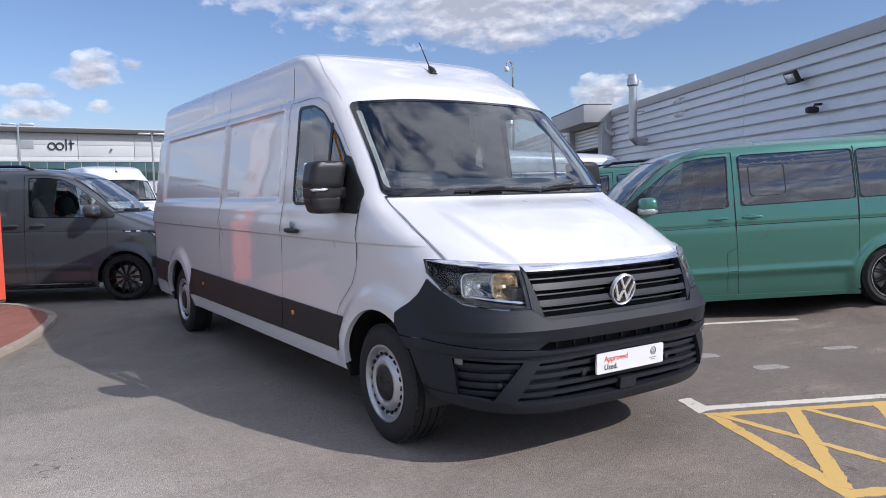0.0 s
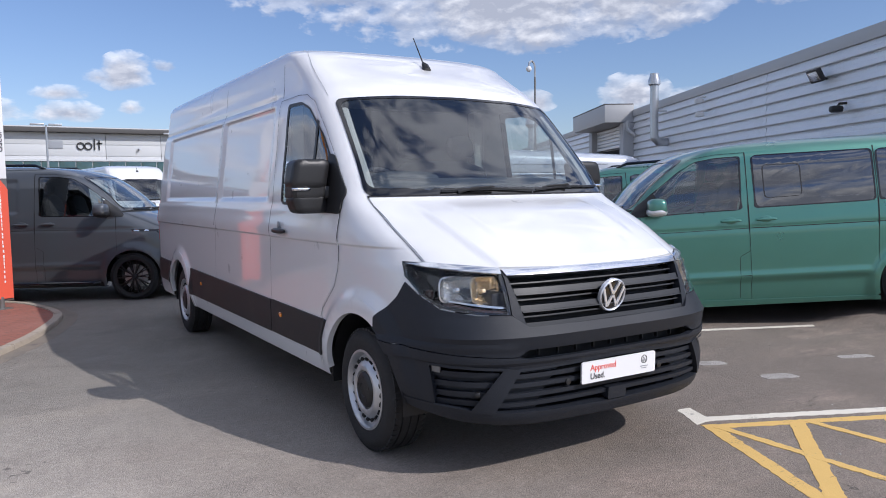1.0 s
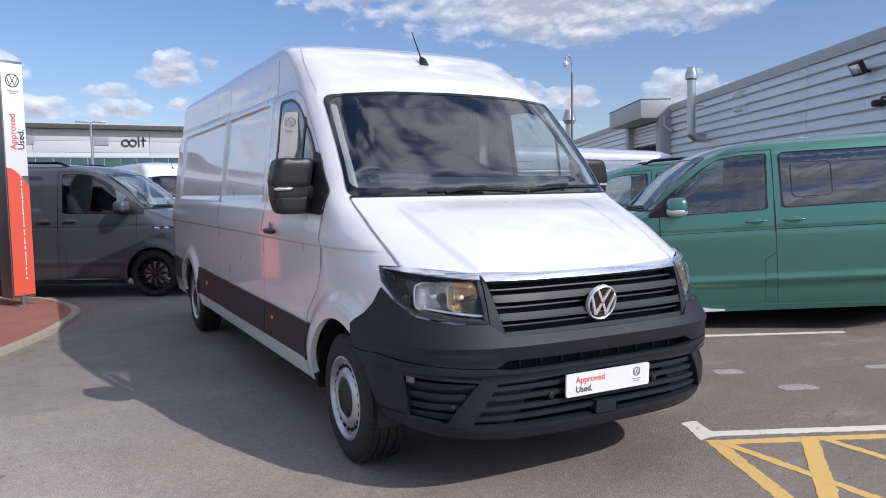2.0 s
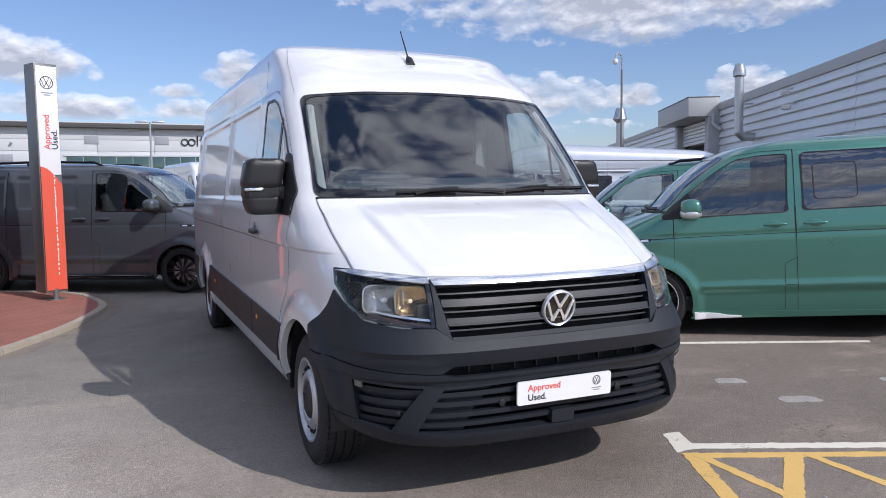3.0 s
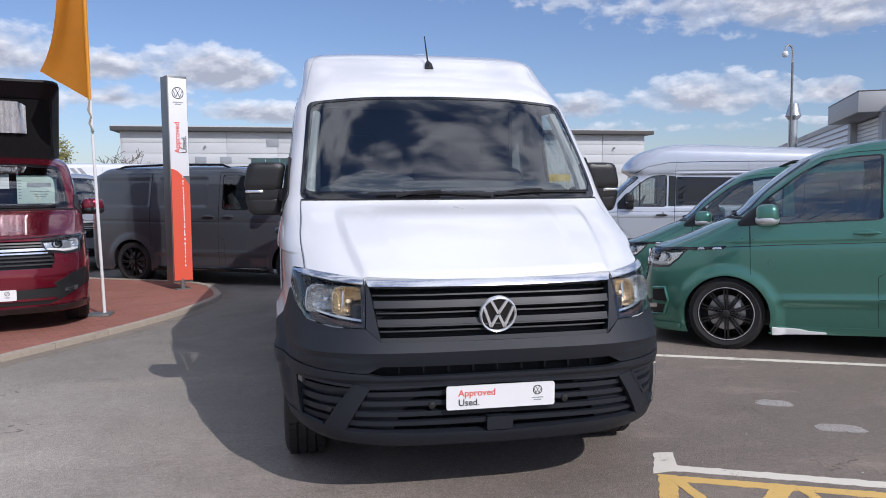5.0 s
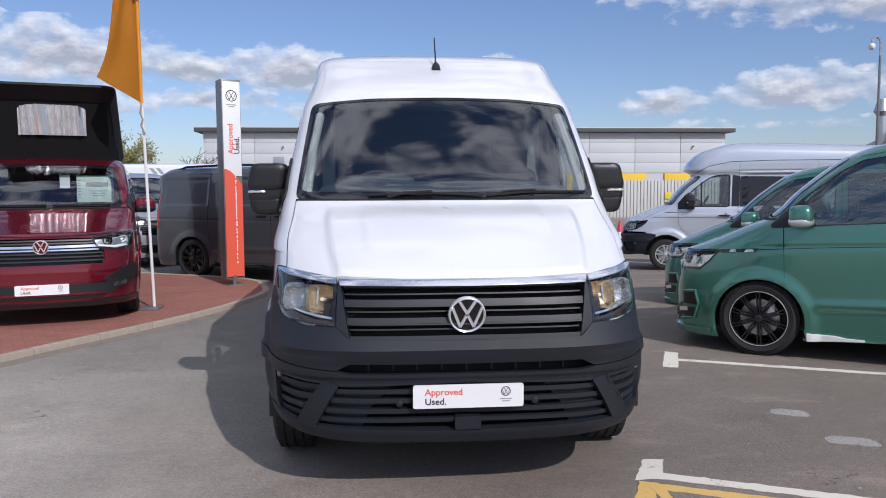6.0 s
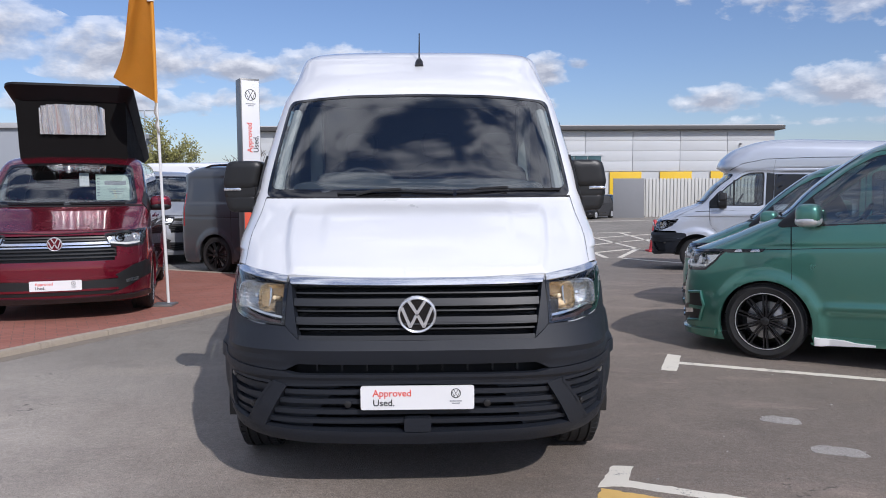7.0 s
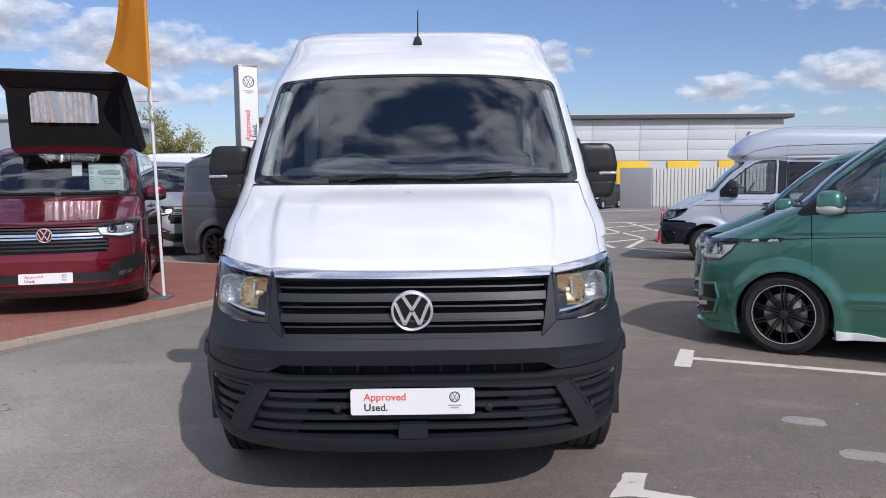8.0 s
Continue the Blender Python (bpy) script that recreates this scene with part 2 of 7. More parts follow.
    hgt = n.math("ADD", n.math("MULTIPLY", grain, 0.8), n.math("MULTIPLY", speck, 0.5))
    b = n.add("ShaderNodeBump", {"Height": hgt, "Strength": 0.7, "Distance": 0.006})
    n.tree.links.new(b.outputs[0], p.inputs["Normal"])
    n.add("ShaderNodeOutputMaterial", {0: p.outputs[0]})
    return m


def marking_material(name, color, wear=0.5):
    """Road paint worn through to the asphalt in small patches."""
    m = bpy.data.materials.new(name)
    m.use_nodes = True
    n = Nodes(m.node_tree)
    pos = n.add("ShaderNodeTexCoord").outputs["Object"]
    w = n.ramp(n.math("ADD", n.math("MULTIPLY", n.noise(pos, 4.0, 8.0, 0.7), 0.55), n.math("MULTIPLY", n.noise(pos, 70.0, 4.0, 0.7), 0.45)), [(wear, 0.0), (wear + 0.09, 1.0)])
    c = n.mix(w, color, (0.10, 0.095, 0.09))
    c = n.mix(n.math("MULTIPLY", n.noise(pos, 11.0, 6.0), 0.4), c, tuple(v * 0.72 for v in color))
    p = n.add("ShaderNodeBsdfPrincipled", {"Base Color": c, "Roughness": 0.75})
    b = n.add("ShaderNodeBump", {"Height": n.noise(pos, 260.0, 3.0), "Strength": 0.4, "Distance": 0.004})
    n.tree.links.new(b.outputs[0], p.inputs["Normal"])
    n.add("ShaderNodeOutputMaterial", {0: p.outputs[0]})
    return m


def paver_material(name):
    """Red block paving, laid in running bond, with sand joints and stains."""
    m = bpy.data.materials.new(name)
    m.use_nodes = True
    n = Nodes(m.node_tree)
    pos = n.add("ShaderNodeTexCoord").outputs["Object"]
    turn = n.add("ShaderNodeMapping", {0: pos, 2: (0, 0, radians(-27))}).outputs[0]
    br = n.add("ShaderNodeTexBrick", {"Vector": turn, "Color1": (0.37, 0.14, 0.10, 1), "Color2": (0.30, 0.115, 0.085, 1), "Mortar": (0.15, 0.10, 0.08, 1), "Scale": 1.0, "Mortar Size": 0.004, "Brick Width": 0.2, "Row Height": 0.1})
    c = n.mix(n.math("MULTIPLY", n.ramp(n.noise(pos, 0.9, 7.0, 0.65), [(0.42, 0.0), (0.72, 1.0)]), 0.45), br.outputs[0], (0.43, 0.22, 0.175))
    c = n.mix(n.math("MULTIPLY", n.noise(pos, 45.0, 4.0), 0.35), c, (0.17, 0.075, 0.055))
    p = n.add("ShaderNodeBsdfPrincipled", {"Base Color": c, "Roughness": 0.85})
    b = n.add("ShaderNodeBump", {"Height": n.math("ADD", n.math("MULTIPLY", br.outputs[1], -1.0), n.math("MULTIPLY", n.noise(pos, 120.0, 3.0), 0.4)), "Strength": 0.5, "Distance": 0.005})
    n.tree.links.new(b.outputs[0], p.inputs["Normal"])
    n.add("ShaderNodeOutputMaterial", {0: p.outputs[0]})
    return m


WHITE_PAINT = material("white_paint", (0.765, 0.768, 0.775), 0.30, coat=1.0, vary=0.015, fine=9.0)
GREEN_PAINT = material("green_metallic_paint", (0.080, 0.240, 0.192), 0.30, metal=0.70, coat=1.0, vary=0.05, fine=300.0, flake=0.25)
GREY_PAINT = material("grey_paint", (0.082, 0.092, 0.106), 0.42, metal=0.45, coat=1.0, vary=0.03)
RED_PAINT = material("dark_red_metallic_paint", (0.20, 0.006, 0.022), 0.26, metal=0.65, coat=1.0, vary=0.05, fine=300.0, flake=0.25)
SILVER_PAINT = material("silver_metallic_paint", (0.62, 0.655, 0.72), 0.34, metal=0.45, coat=1.0, vary=0.03, fine=400.0, flake=0.25)
SLATE_PAINT = material("light_grey_metallic_paint", (0.36, 0.37, 0.39), 0.32, metal=0.4, coat=1.0, vary=0.03, fine=400.0, flake=0.2)
DARK_PLASTIC = material("charcoal_plastic", (0.0138, 0.0166, 0.0232), 0.52, spec=0.36, vary=0.12, scale=6.0, fine=90.0, bump=0.25, bump_scale=900.0)
BAND_PLASTIC = material("dark_side_moulding", (0.022, 0.019, 0.02), 0.5, vary=0.15, bump=0.2, bump_scale=900.0)
BLACK_PLASTIC = material("black_plastic", (0.012, 0.012, 0.013), 0.42, vary=0.15, bump=0.1, bump_scale=700.0)
GLOSS_BLACK = material("gloss_black_trim", (0.008, 0.008, 0.009), 0.12, coat=0.6, vary=0.1)
SEAM = material("panel_gap_rubber", (0.007, 0.007, 0.008), 0.8, vary=0.1)
RUBBER = material("tyre_rubber", (0.016, 0.016, 0.017), 0.72, vary=0.25, scale=14.0, bump=0.4, bump_scale=260.0, dirt=0.25, dirt_color=(0.06, 0.055, 0.05))
STEEL = material("silver_painted_steel_wheel", (0.56, 0.57, 0.59), 0.30, metal=0.7, vary=0.06, scale=20.0, dirt=0.04)
ALLOY_DARK = material("satin_black_alloy", (0.018, 0.018, 0.02), 0.3, metal=0.4, coat=0.4, vary=0.1)
ALLOY_BRIGHT = material("machined_alloy", (0.72, 0.73, 0.75), 0.30, metal=0.7, vary=0.06)
BADGE_METAL = material("bright_badge_metal", (0.80, 0.81, 0.83), 0.22, metal=0.55, coat=0.5, vary=0.03)
CHROME = material("chrome", (0.80, 0.81, 0.83), 0.16, metal=0.9, vary=0.02)
LAMP_SILVER = material("lamp_reflector", (0.85, 0.86, 0.88), 0.14, metal=1.0, vary=0.05, fine=35.0, bump=0.6, bump_scale=28.0)
AMBER = material("amber_lens", (0.75, 0.24, 0.03), 0.2, coat=0.5, vary=0.1)
BULB = material("warm_bulb_glass", (0.85, 0.68, 0.45), 0.15, coat=0.6, vary=0.15, fine=50.0)
RED_LENS = material("red_tail_lens", (0.35, 0.01, 0.012), 0.15, coat=0.8, vary=0.1)
LENS = glass("clear_lamp_lens", (0.92, 0.93, 0.92), ior=1.28)
LAMP_FLUTED = material("fluted_lamp_reflector", (0.72, 0.73, 0.74), 0.12, metal=0.95, vary=0.2, scale=40.0, fine=90.0, bump=0.5, bump_scale=60.0)
LAMP_WARM = material("warm_lamp_reflector", (0.80, 0.70, 0.55), 0.16, metal=0.9, vary=0.3, scale=30.0, fine=90.0, bump=0.5, bump_scale=50.0)
LAMP_DARK = material("dark_lamp_base", (0.045, 0.026, 0.024), 0.3, coat=0.4, vary=0.4, scale=14.0)
GRILLE_BLACK = material("satin_black_grille", (0.021, 0.0225, 0.026), 0.50, vary=0.12, scale=6.0)
DASH = material("grey_dashboard_plastic", (0.040, 0.047, 0.050), 0.7, vary=0.12, bump=0.2, bump_scale=500.0)
BARRIER_RED = material("red_barrier_plastic", (0.55, 0.05, 0.06), 0.5, vary=0.12)
SIGN_YELLOW = material("yellow_warning_plate", (0.75, 0.55, 0.02), 0.5, vary=0.08)
SCREEN = glass("windscreen_glass", (0.70, 0.77, 0.78), ior=1.76)
PANE = glass("side_window_glass", (0.64, 0.70, 0.69), ior=1.75)
PRIVACY = glass("dark_privacy_glass", (0.07, 0.075, 0.08), ior=1.95)
CARD_WHITE = material("white_printed_board", (0.80, 0.80, 0.80), 0.4, vary=0.03)
CARD_MINT = material("pale_green_price_card", (0.62, 0.74, 0.66), 0.5, vary=0.05)
PRINT_RED = material("coral_red_print", (0.75, 0.11, 0.08), 0.45, vary=0.05)
PRINT_BLACK = material("black_print", (0.02, 0.02, 0.022), 0.45, vary=0.1)
PRINT_GREY = material("grey_print", (0.32, 0.33, 0.35), 0.45, vary=0.1)
CORAL = material("coral_sign_face", (0.74, 0.115, 0.065), 0.38, vary=0.04, scale=1.2)
SIGN_GREY = material("grey_aluminium_sign", (0.22, 0.22, 0.215), 0.42, metal=0.5, vary=0.07)
CABIN = material("dark_cabin_plastic", (0.03, 0.032, 0.036), 0.65, vary=0.15, bump=0.2, bump_scale=500.0)
CABIN_LIGHT = material("pale_cabin_trim", (0.36, 0.37, 0.36), 0.7, vary=0.06)
SEAT = material("dark_seat_cloth", (0.022, 0.022, 0.025), 0.85, vary=0.25, fine=200.0, bump=0.4, bump_scale=500.0)
LID_BLACK = material("matt_black_roof_lid", (0.007, 0.007, 0.008), 0.55, vary=0.15, spec=0.25)
CANVAS = material("black_canvas", (0.009, 0.0085, 0.0085), 0.9, spec=0.1, vary=0.3, scale=5.0, bump=0.5, bump_scale=300.0)
CURTAIN = material("silver_thermal_curtain", (0.84, 0.84, 0.85), 0.20, metal=0.85, vary=0.3, scale=9.0)
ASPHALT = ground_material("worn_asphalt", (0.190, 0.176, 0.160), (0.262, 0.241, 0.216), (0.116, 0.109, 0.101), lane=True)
PATCHING = ground_material("light_concrete_patch", (0.36, 0.335, 0.31), (0.46, 0.43, 0.40), (0.20, 0.19, 0.18), 1.3)
PAVERS = paver_material("red_block_paving")
KERB = material("concrete_kerb", (0.40, 0.345, 0.28), 0.85, vary=0.25, scale=5.0, fine=80.0, bump=0.5, bump_scale=180.0, per_piece=0.12, dirt=0.4)
LINE_WHITE = marking_material("worn_white_paint", (0.76, 0.71, 0.61), 0.55)
LINE_YELLOW = marking_material("worn_yellow_paint", (0.74, 0.48, 0.15), 0.56)
CLADDING = material("grey_metal_cladding", (0.74, 0.76, 0.79), 0.42, metal=0.25, vary=0.06, scale=0.7, fine=20.0, per_piece=0.05, dirt=0.12)
COPING = material("grey_coping", (0.44, 0.445, 0.45), 0.5, metal=0.1, vary=0.06, scale=0.8)
GALV = material("galvanised_steel", (0.52, 0.53, 0.54), 0.33, metal=0.85, vary=0.18, scale=8.0, fine=30.0)
PALE_PANEL = material("white_metal_panel", (0.56, 0.575, 0.585), 0.45, vary=0.03, scale=0.4, per_piece=0.04)
FASCIA = material("dark_roof_fascia", (0.075, 0.072, 0.07), 0.55, vary=0.1, scale=0.5)
SHUTTER_YELLOW = material("yellow_shutter", (0.78, 0.50, 0.02), 0.5, vary=0.08, scale=1.0)
FENCE = material("pale_steel_sheet", (0.56, 0.56, 0.53), 0.55, vary=0.1, scale=0.8, per_piece=0.06)
FENCE_DARK = material("grey_steel_gate", (0.23, 0.235, 0.245), 0.55, vary=0.08)
TEAL_GLASS = material("teal_office_glass", (0.05, 0.10, 0.09), 0.08, metal=0.2, coat=1.0, vary=0.35, scale=0.5, fine=3.0)
INTERIOR_SHADE = material("painted_interior_shade", (0.010, 0.010, 0.010), 0.9, vary=0.2)
FLAG = material("orange_flag_cloth", (0.62, 0.25, 0.015), 0.75, vary=0.12, scale=5.0, bump=0.3, bump_scale=600.0)
POLE_WHITE = material("white_fibreglass_pole", (0.72, 0.72, 0.71), 0.4, vary=0.06)
CORD = material("grey_cord", (0.30, 0.27, 0.23), 0.8, vary=0.2)
BARK = material("grey_bark", (0.13, 0.105, 0.08), 0.9, vary=0.3, scale=9.0, bump=0.6, bump_scale=60.0)
LEAF = material("fresh_spring_leaves", (0.30, 0.29, 0.10), 0.6, vary=0.5, scale=2.0, fine=9.0)
FAR_ROOF = material("distant_grey_roof", (0.30, 0.32, 0.35), 0.6, vary=0.08, scale=0.2)


# ---- mesh tools ----
def skin_normals(me):
    """Panels laid on a vehicle's skin take over its smooth normals; their narrow rims keep their own."""
    kept, own = me.attributes.get("skin_normal"), me.attributes.get("on_skin")
    if not kept:
        return
    vec = np.zeros(len(me.vertices) * 3, np.float32)
    kept.data.foreach_get("vector", vec)
    vec = vec.reshape(-1, 3)
    top = np.zeros(len(me.polygons), np.int32)
    own.data.foreach_get("value", top)
    plain = np.zeros(len(me.loops) * 3, np.float32)
    me.corner_normals.foreach_get("vector", plain)
    plain = plain.reshape(-1, 3)
    at = np.zeros(len(me.loops), np.int32)
    me.loops.foreach_get("vertex_index", at)
    for p in me.polygons:
        a, b = p.loop_start, p.loop_start + p.loop_total
        plain[a:b] = vec[at[a:b]] if top[p.index] else np.array(p.normal)
    me.attributes.remove(me.attributes["skin_normal"])
    me.attributes.remove(me.attributes["on_skin"])
    me.normals_split_custom_set(plain.tolist())


def part(name, bm, mat, parent=None, label="", sharp=32, at=None):
    """Links a bmesh (or a finished mesh) as one object under a thing or a part."""
    if isinstance(bm, bmesh.types.BMesh):
        me = bpy.data.meshes.new(name)
        bm.normal_update()
        bm.to_mesh(me)
        bm.free()
        me.shade_smooth()
        me.set_sharp_from_angle(angle=radians(sharp))
        me.materials.append(mat)
        skin_normals(me)
    else:
        me = bm
    ob = new(name, me)
    if parent:
        ob.parent = parent
    if at is not None:
        ob.matrix_basis = at
    return tagged(ob, label)


def thing(name, m, label, category, group="", kind=""):
    """An empty at the base of a thing that carries its parts."""
    e = new(name)
    e.empty_display_size = 0.2
    e.matrix_basis = m
    return tagged(e, label, category, group, kind)


def add_box(bm, c, s, bevel=0.0, m=None):
    """A bevelled block with centre c and size s."""
    t = Matrix.Translation(c) @ Matrix.Diagonal((*s, 1))
    r = bmesh.ops.create_cube(bm, size=1.0, matrix=(m @ t) if m else t)
    if bevel:
        es = list({e for v in r["verts"] for e in v.link_edges})
        bmesh.ops.bevel(bm, geom=es, offset=bevel, segments=2, affect="EDGES", profile=0.6)
    return bm


def box(c, s, bevel=0.0, m=None):
    return add_box(bmesh.new(), c, s, bevel, m)


def add_tube(bm, pts, rad, seg=8, caps=True):
    """A round bar along a line of points; rad is one radius or one for each point."""
    pts = [Vector(p) for p in pts]
    rads = rad if isinstance(rad, (list, tuple)) else [rad] * len(pts)
    rings = []
    side = None
    for i, p in enumerate(pts):
        d = (pts[min(i + 1, len(pts) - 1)] - pts[max(i - 1, 0)]).normalized()
        if side is None:
            side = d.orthogonal().normalized()
        side = (side - d * side.dot(d)).normalized()
        o = d.cross(side)
        rings.append([bm.verts.new(p + (side * math.cos(a) + o * math.sin(a)) * rads[i]) for a in (2 * math.pi * k / seg for k in range(seg))])
    for a, b in zip(rings, rings[1:]):
        for k in range(seg):
            bm.faces.new((a[k], a[(k + 1) % seg], b[(k + 1) % seg], b[k]))
    if caps:
        bm.faces.new(rings[0][::-1])
        bm.faces.new(rings[-1])
    return bm


def tube(pts, rad, seg=8, caps=True):
    return add_tube(bmesh.new(), pts, rad, seg, caps)


def add_lathe(bm, profile, seg=48, m=None):
    """Turns a profile of (radius, x) about the x axis."""
    m = m or Matrix()
    rings = []
    for r, x in profile:
        rings.append([bm.verts.new(m @ Vector((x, r * math.cos(a), r * math.sin(a)))) for a in (2 * math.pi * k / seg for k in range(seg))])
    for a, b in zip(rings, rings[1:]):
        for k in range(seg):
            bm.faces.new((a[k], b[k], b[(k + 1) % seg], a[(k + 1) % seg]))
    bmesh.ops.remove_doubles(bm, verts=bm.verts[:], dist=1e-5)
    return bm


def lathe(profile, seg=48, m=None):
    return add_lathe(bmesh.new(), profile, seg, m)


def slab(outline, z0, z1, bevel=0.0):
    """A flat plate with the given outline in x and y."""
    bm = bmesh.new()
    lo = [bm.verts.new((x, y, z0)) for x, y in outline]
    f = bm.faces.new(lo)
    f.normal_update()
    if f.normal.z > 0:
        f.normal_flip()
    r = bmesh.ops.extrude_face_region(bm, geom=[f])
    top = [v for v in r["geom"] if isinstance(v, bmesh.types.BMVert)]
    for v in top:
        v.co.z = z1
    bmesh.ops.recalc_face_normals(bm, faces=bm.faces[:])
    if bevel:
        es = [e for e in bm.edges if all(abs(v.co.z - z1) < 1e-6 for v in e.verts)]
        bmesh.ops.bevel(bm, geom=es, offset=bevel, segments=2, affect="EDGES")
    return bm


def text_mesh(words, size, depth, mat):
    """Raised letters in the built-in font, flat on x and y."""
    cu = bpy.data.curves.new("letters", "FONT")
    cu.body, cu.size, cu.extrude, cu.resolution_u = words, size, depth, 3
    cu.offset = size * 0.012
    ob = new("letters", cu)
    bpy.context.view_layer.update()
    me = bpy.data.meshes.new_from_object(ob.evaluated_get(bpy.context.evaluated_depsgraph_get()))
    bpy.data.objects.remove(ob)
    bpy.data.curves.remove(cu)
    me.materials.clear()
    me.materials.append(mat)
    return me


def densify(poly, step=0.03, closed=True):
    out = []
    for i, p in enumerate(poly):
        if not closed and i == len(poly) - 1:
            out.append(p)
            break
        q = poly[(i + 1) % len(poly)]
        n = max(1, int(math.hypot(q[0] - p[0], q[1] - p[1]) / step))
        out += [(p[0] + (q[0] - p[0]) * k / n, p[1] + (q[1] - p[1]) * k / n) for k in range(n)]
    return out


def soften(poly, r, seg=4):
    """Rounds the corners of a polygon."""
    out = []
    n = len(poly)
    for i in range(n):
        p, a, b = Vector(poly[i]), Vector(poly[i - 1]), Vector(poly[(i + 1) % n])
        la, lb = (a - p).length, (b - p).length
        s = p + (a - p) * min(r / la, 0.45)
        e = p + (b - p) * min(r / lb, 0.45)
        for k in range(seg + 1):
            t = k / seg
            q = s * (1 - t) ** 2 + p * 2 * t * (1 - t) + e * t * t
            out.append((q.x, q.y))
    return out


def inside(poly, x, y):
    hit = False
    j = len(poly) - 1
    for i in range(len(poly)):
        xi, yi = poly[i]
        xj, yj = poly[j]
        if (yi > y) != (yj > y) and x < (xj - xi) * (y - yi) / (yj - yi) + xi:
            hit = not hit
        j = i
    return hit


def smoothstep(a, b, x):
    t = min(1.0, max(0.0, (x - a) / (b - a)))
    return t * t * (3 - 2 * t)


class Shell:
    """A vehicle's skin as a stack of level outlines. Rows: z, y of the nose, bow, corner length, half width, y of the tail.
    x runs across, y from the nose to the tail, z up."""

    def __init__(self, rows, power=4.5, relief=None):
        self.rows = np.array(rows, float)
        self.power = power
        self.relief = relief or (lambda y, z: 0.0)
        z = self.rows[:, 0]
        self.slopes = []
        for k in range(1, 6):
            d = np.diff(self.rows[:, k]) / np.diff(z)
            m = np.zeros(len(z))
            m[0], m[-1] = d[0], d[-1]
            for i in range(1, len(z) - 1):
                m[i] = 0.0 if d[i - 1] * d[i] <= 0 else 2 * d[i - 1] * d[i] / (d[i - 1] + d[i])
            self.slopes.append(m)
        self.memo = {}

    def level(self, z):
        key = round(z, 5)
        if key in self.memo:
            return self.memo[key]
        zs = self.rows[:, 0]
        zc = min(max(z, zs[0]), zs[-1])
        i = min(max(int(np.searchsorted(zs, zc)) - 1, 0), len(zs) - 2)
        h = zs[i + 1] - zs[i]
        t = (zc - zs[i]) / h
        out = []
        for k in range(5):
            a, b = self.rows[i, k + 1], self.rows[i + 1, k + 1]
            ma, mb = self.slopes[k][i] * h, self.slopes[k][i + 1] * h
            out.append((2 * t**3 - 3 * t**2 + 1) * a + (t**3 - 2 * t**2 + t) * ma + (-2 * t**3 + 3 * t**2) * b + (t**3 - t**2) * mb)
        self.memo[key] = out
        return out

    def front(self, x, z):
        yf, bow, r, w, _ = self.level(z)
        t = min(abs(x) / w, 1.0)
        return yf + bow * t * t + r * (1 - (1 - t**self.power) ** (1 / self.power))

    def width(self, y, z):
        """Half width at a place along the side, rounded towards nose and tail."""
        yf, bow, r, w, yr = self.level(z)
        rr = 0.32
        if y < yf + bow + r:
            lo, hi = 0.0, 1.0
            for _ in range(26):
                t = (lo + hi) / 2
                if yf + bow * t * t + r * (1 - (1 - t**self.power) ** (1 / self.power)) < y:
                    lo = t
                else:
                    hi = t
            return w * lo
        if y > yr - rr:
            t = min((y - (yr - rr)) / rr, 1.0)
            return w * (1 - 0.13 * t**3)
        return w

    def v_front(self, x, z):
        return math.copysign(abs(x) + self.front(x, z) - self.level(z)[0], x)

    def v_side(self, side, y, z):
        return side * (self.width(y, z) + y - self.level(z)[0])

    def point(self, v, z):
        yf, bow, r, w, yr = self.level(z)
        s, a = (-1 if v < 0 else 1), abs(v)
        if a < w + bow + r:
            lo, hi = 0.0, 1.0
            for _ in range(26):
                t = (lo + hi) / 2
                if w * t + bow * t * t + r * (1 - (1 - t**self.power) ** (1 / self.power)) < a:
                    lo = t
                else:
                    hi = t
            x, y = w * lo, yf + a - w * lo
        else:
            y = yf + a - w
            x = self.width(y, z)
            y = min(y, yr)
        return Vector((s * (x + self.relief(y, z)), y, z))

    def normal(self, v, z):
        e = 0.004
        a = self.point(v + e, z) - self.point(v - e, z)
        b = self.point(v, z + e) - self.point(v, z - e)
        n = a.cross(b)
        if n.length < 1e-9:
            return Vector((0, -1, 0))
        return n.normalized()

    def front_poly(self, poly, step=0.04):
        return [(self.v_front(x, z), z) for x, z in densify(poly, step)]

    def side_poly(self, poly, side, step=0.04):
        return [(self.v_side(side, y, z), z) for y, z in densify(poly, step)]

    def patch(self, vz, off=0.004, rim=0.012, step=0.05, bm=None, cuts=()):
        """A panel that follows the skin, off metres proud of it, with edges rim deep."""
        keep = bm or bmesh.new()
        b = bmesh.new()
        f = b.faces.new([b.verts.new((v, z, 0)) for v, z in vz])
        f.normal_update()
        if f.normal.z < 0:
            f.normal_flip()
        vs, zs = [p[0] for p in vz], [p[1] for p in vz]
        bmesh.ops.triangulate(b, faces=b.faces[:])
        for lo, hi, no in ((min(vs), max(vs), (1, 0, 0)), (min(zs), max(zs), (0, 1, 0))):
            n = int((hi - lo) / step)
            for k in range(1, n + 1):
                c = lo + (hi - lo) * k / (n + 1)
                bmesh.ops.bisect_plane(b, geom=b.verts[:] + b.edges[:] + b.faces[:], plane_co=(c * no[0], c * no[1], 0), plane_no=no, dist=1e-6)
        for c in cuts:
            bmesh.ops.bisect_plane(b, geom=b.verts[:] + b.edges[:] + b.faces[:], plane_co=(0, c, 0), plane_no=(0, 1, 0), dist=1e-6)
        bmesh.ops.remove_doubles(b, verts=b.verts[:], dist=2e-4)
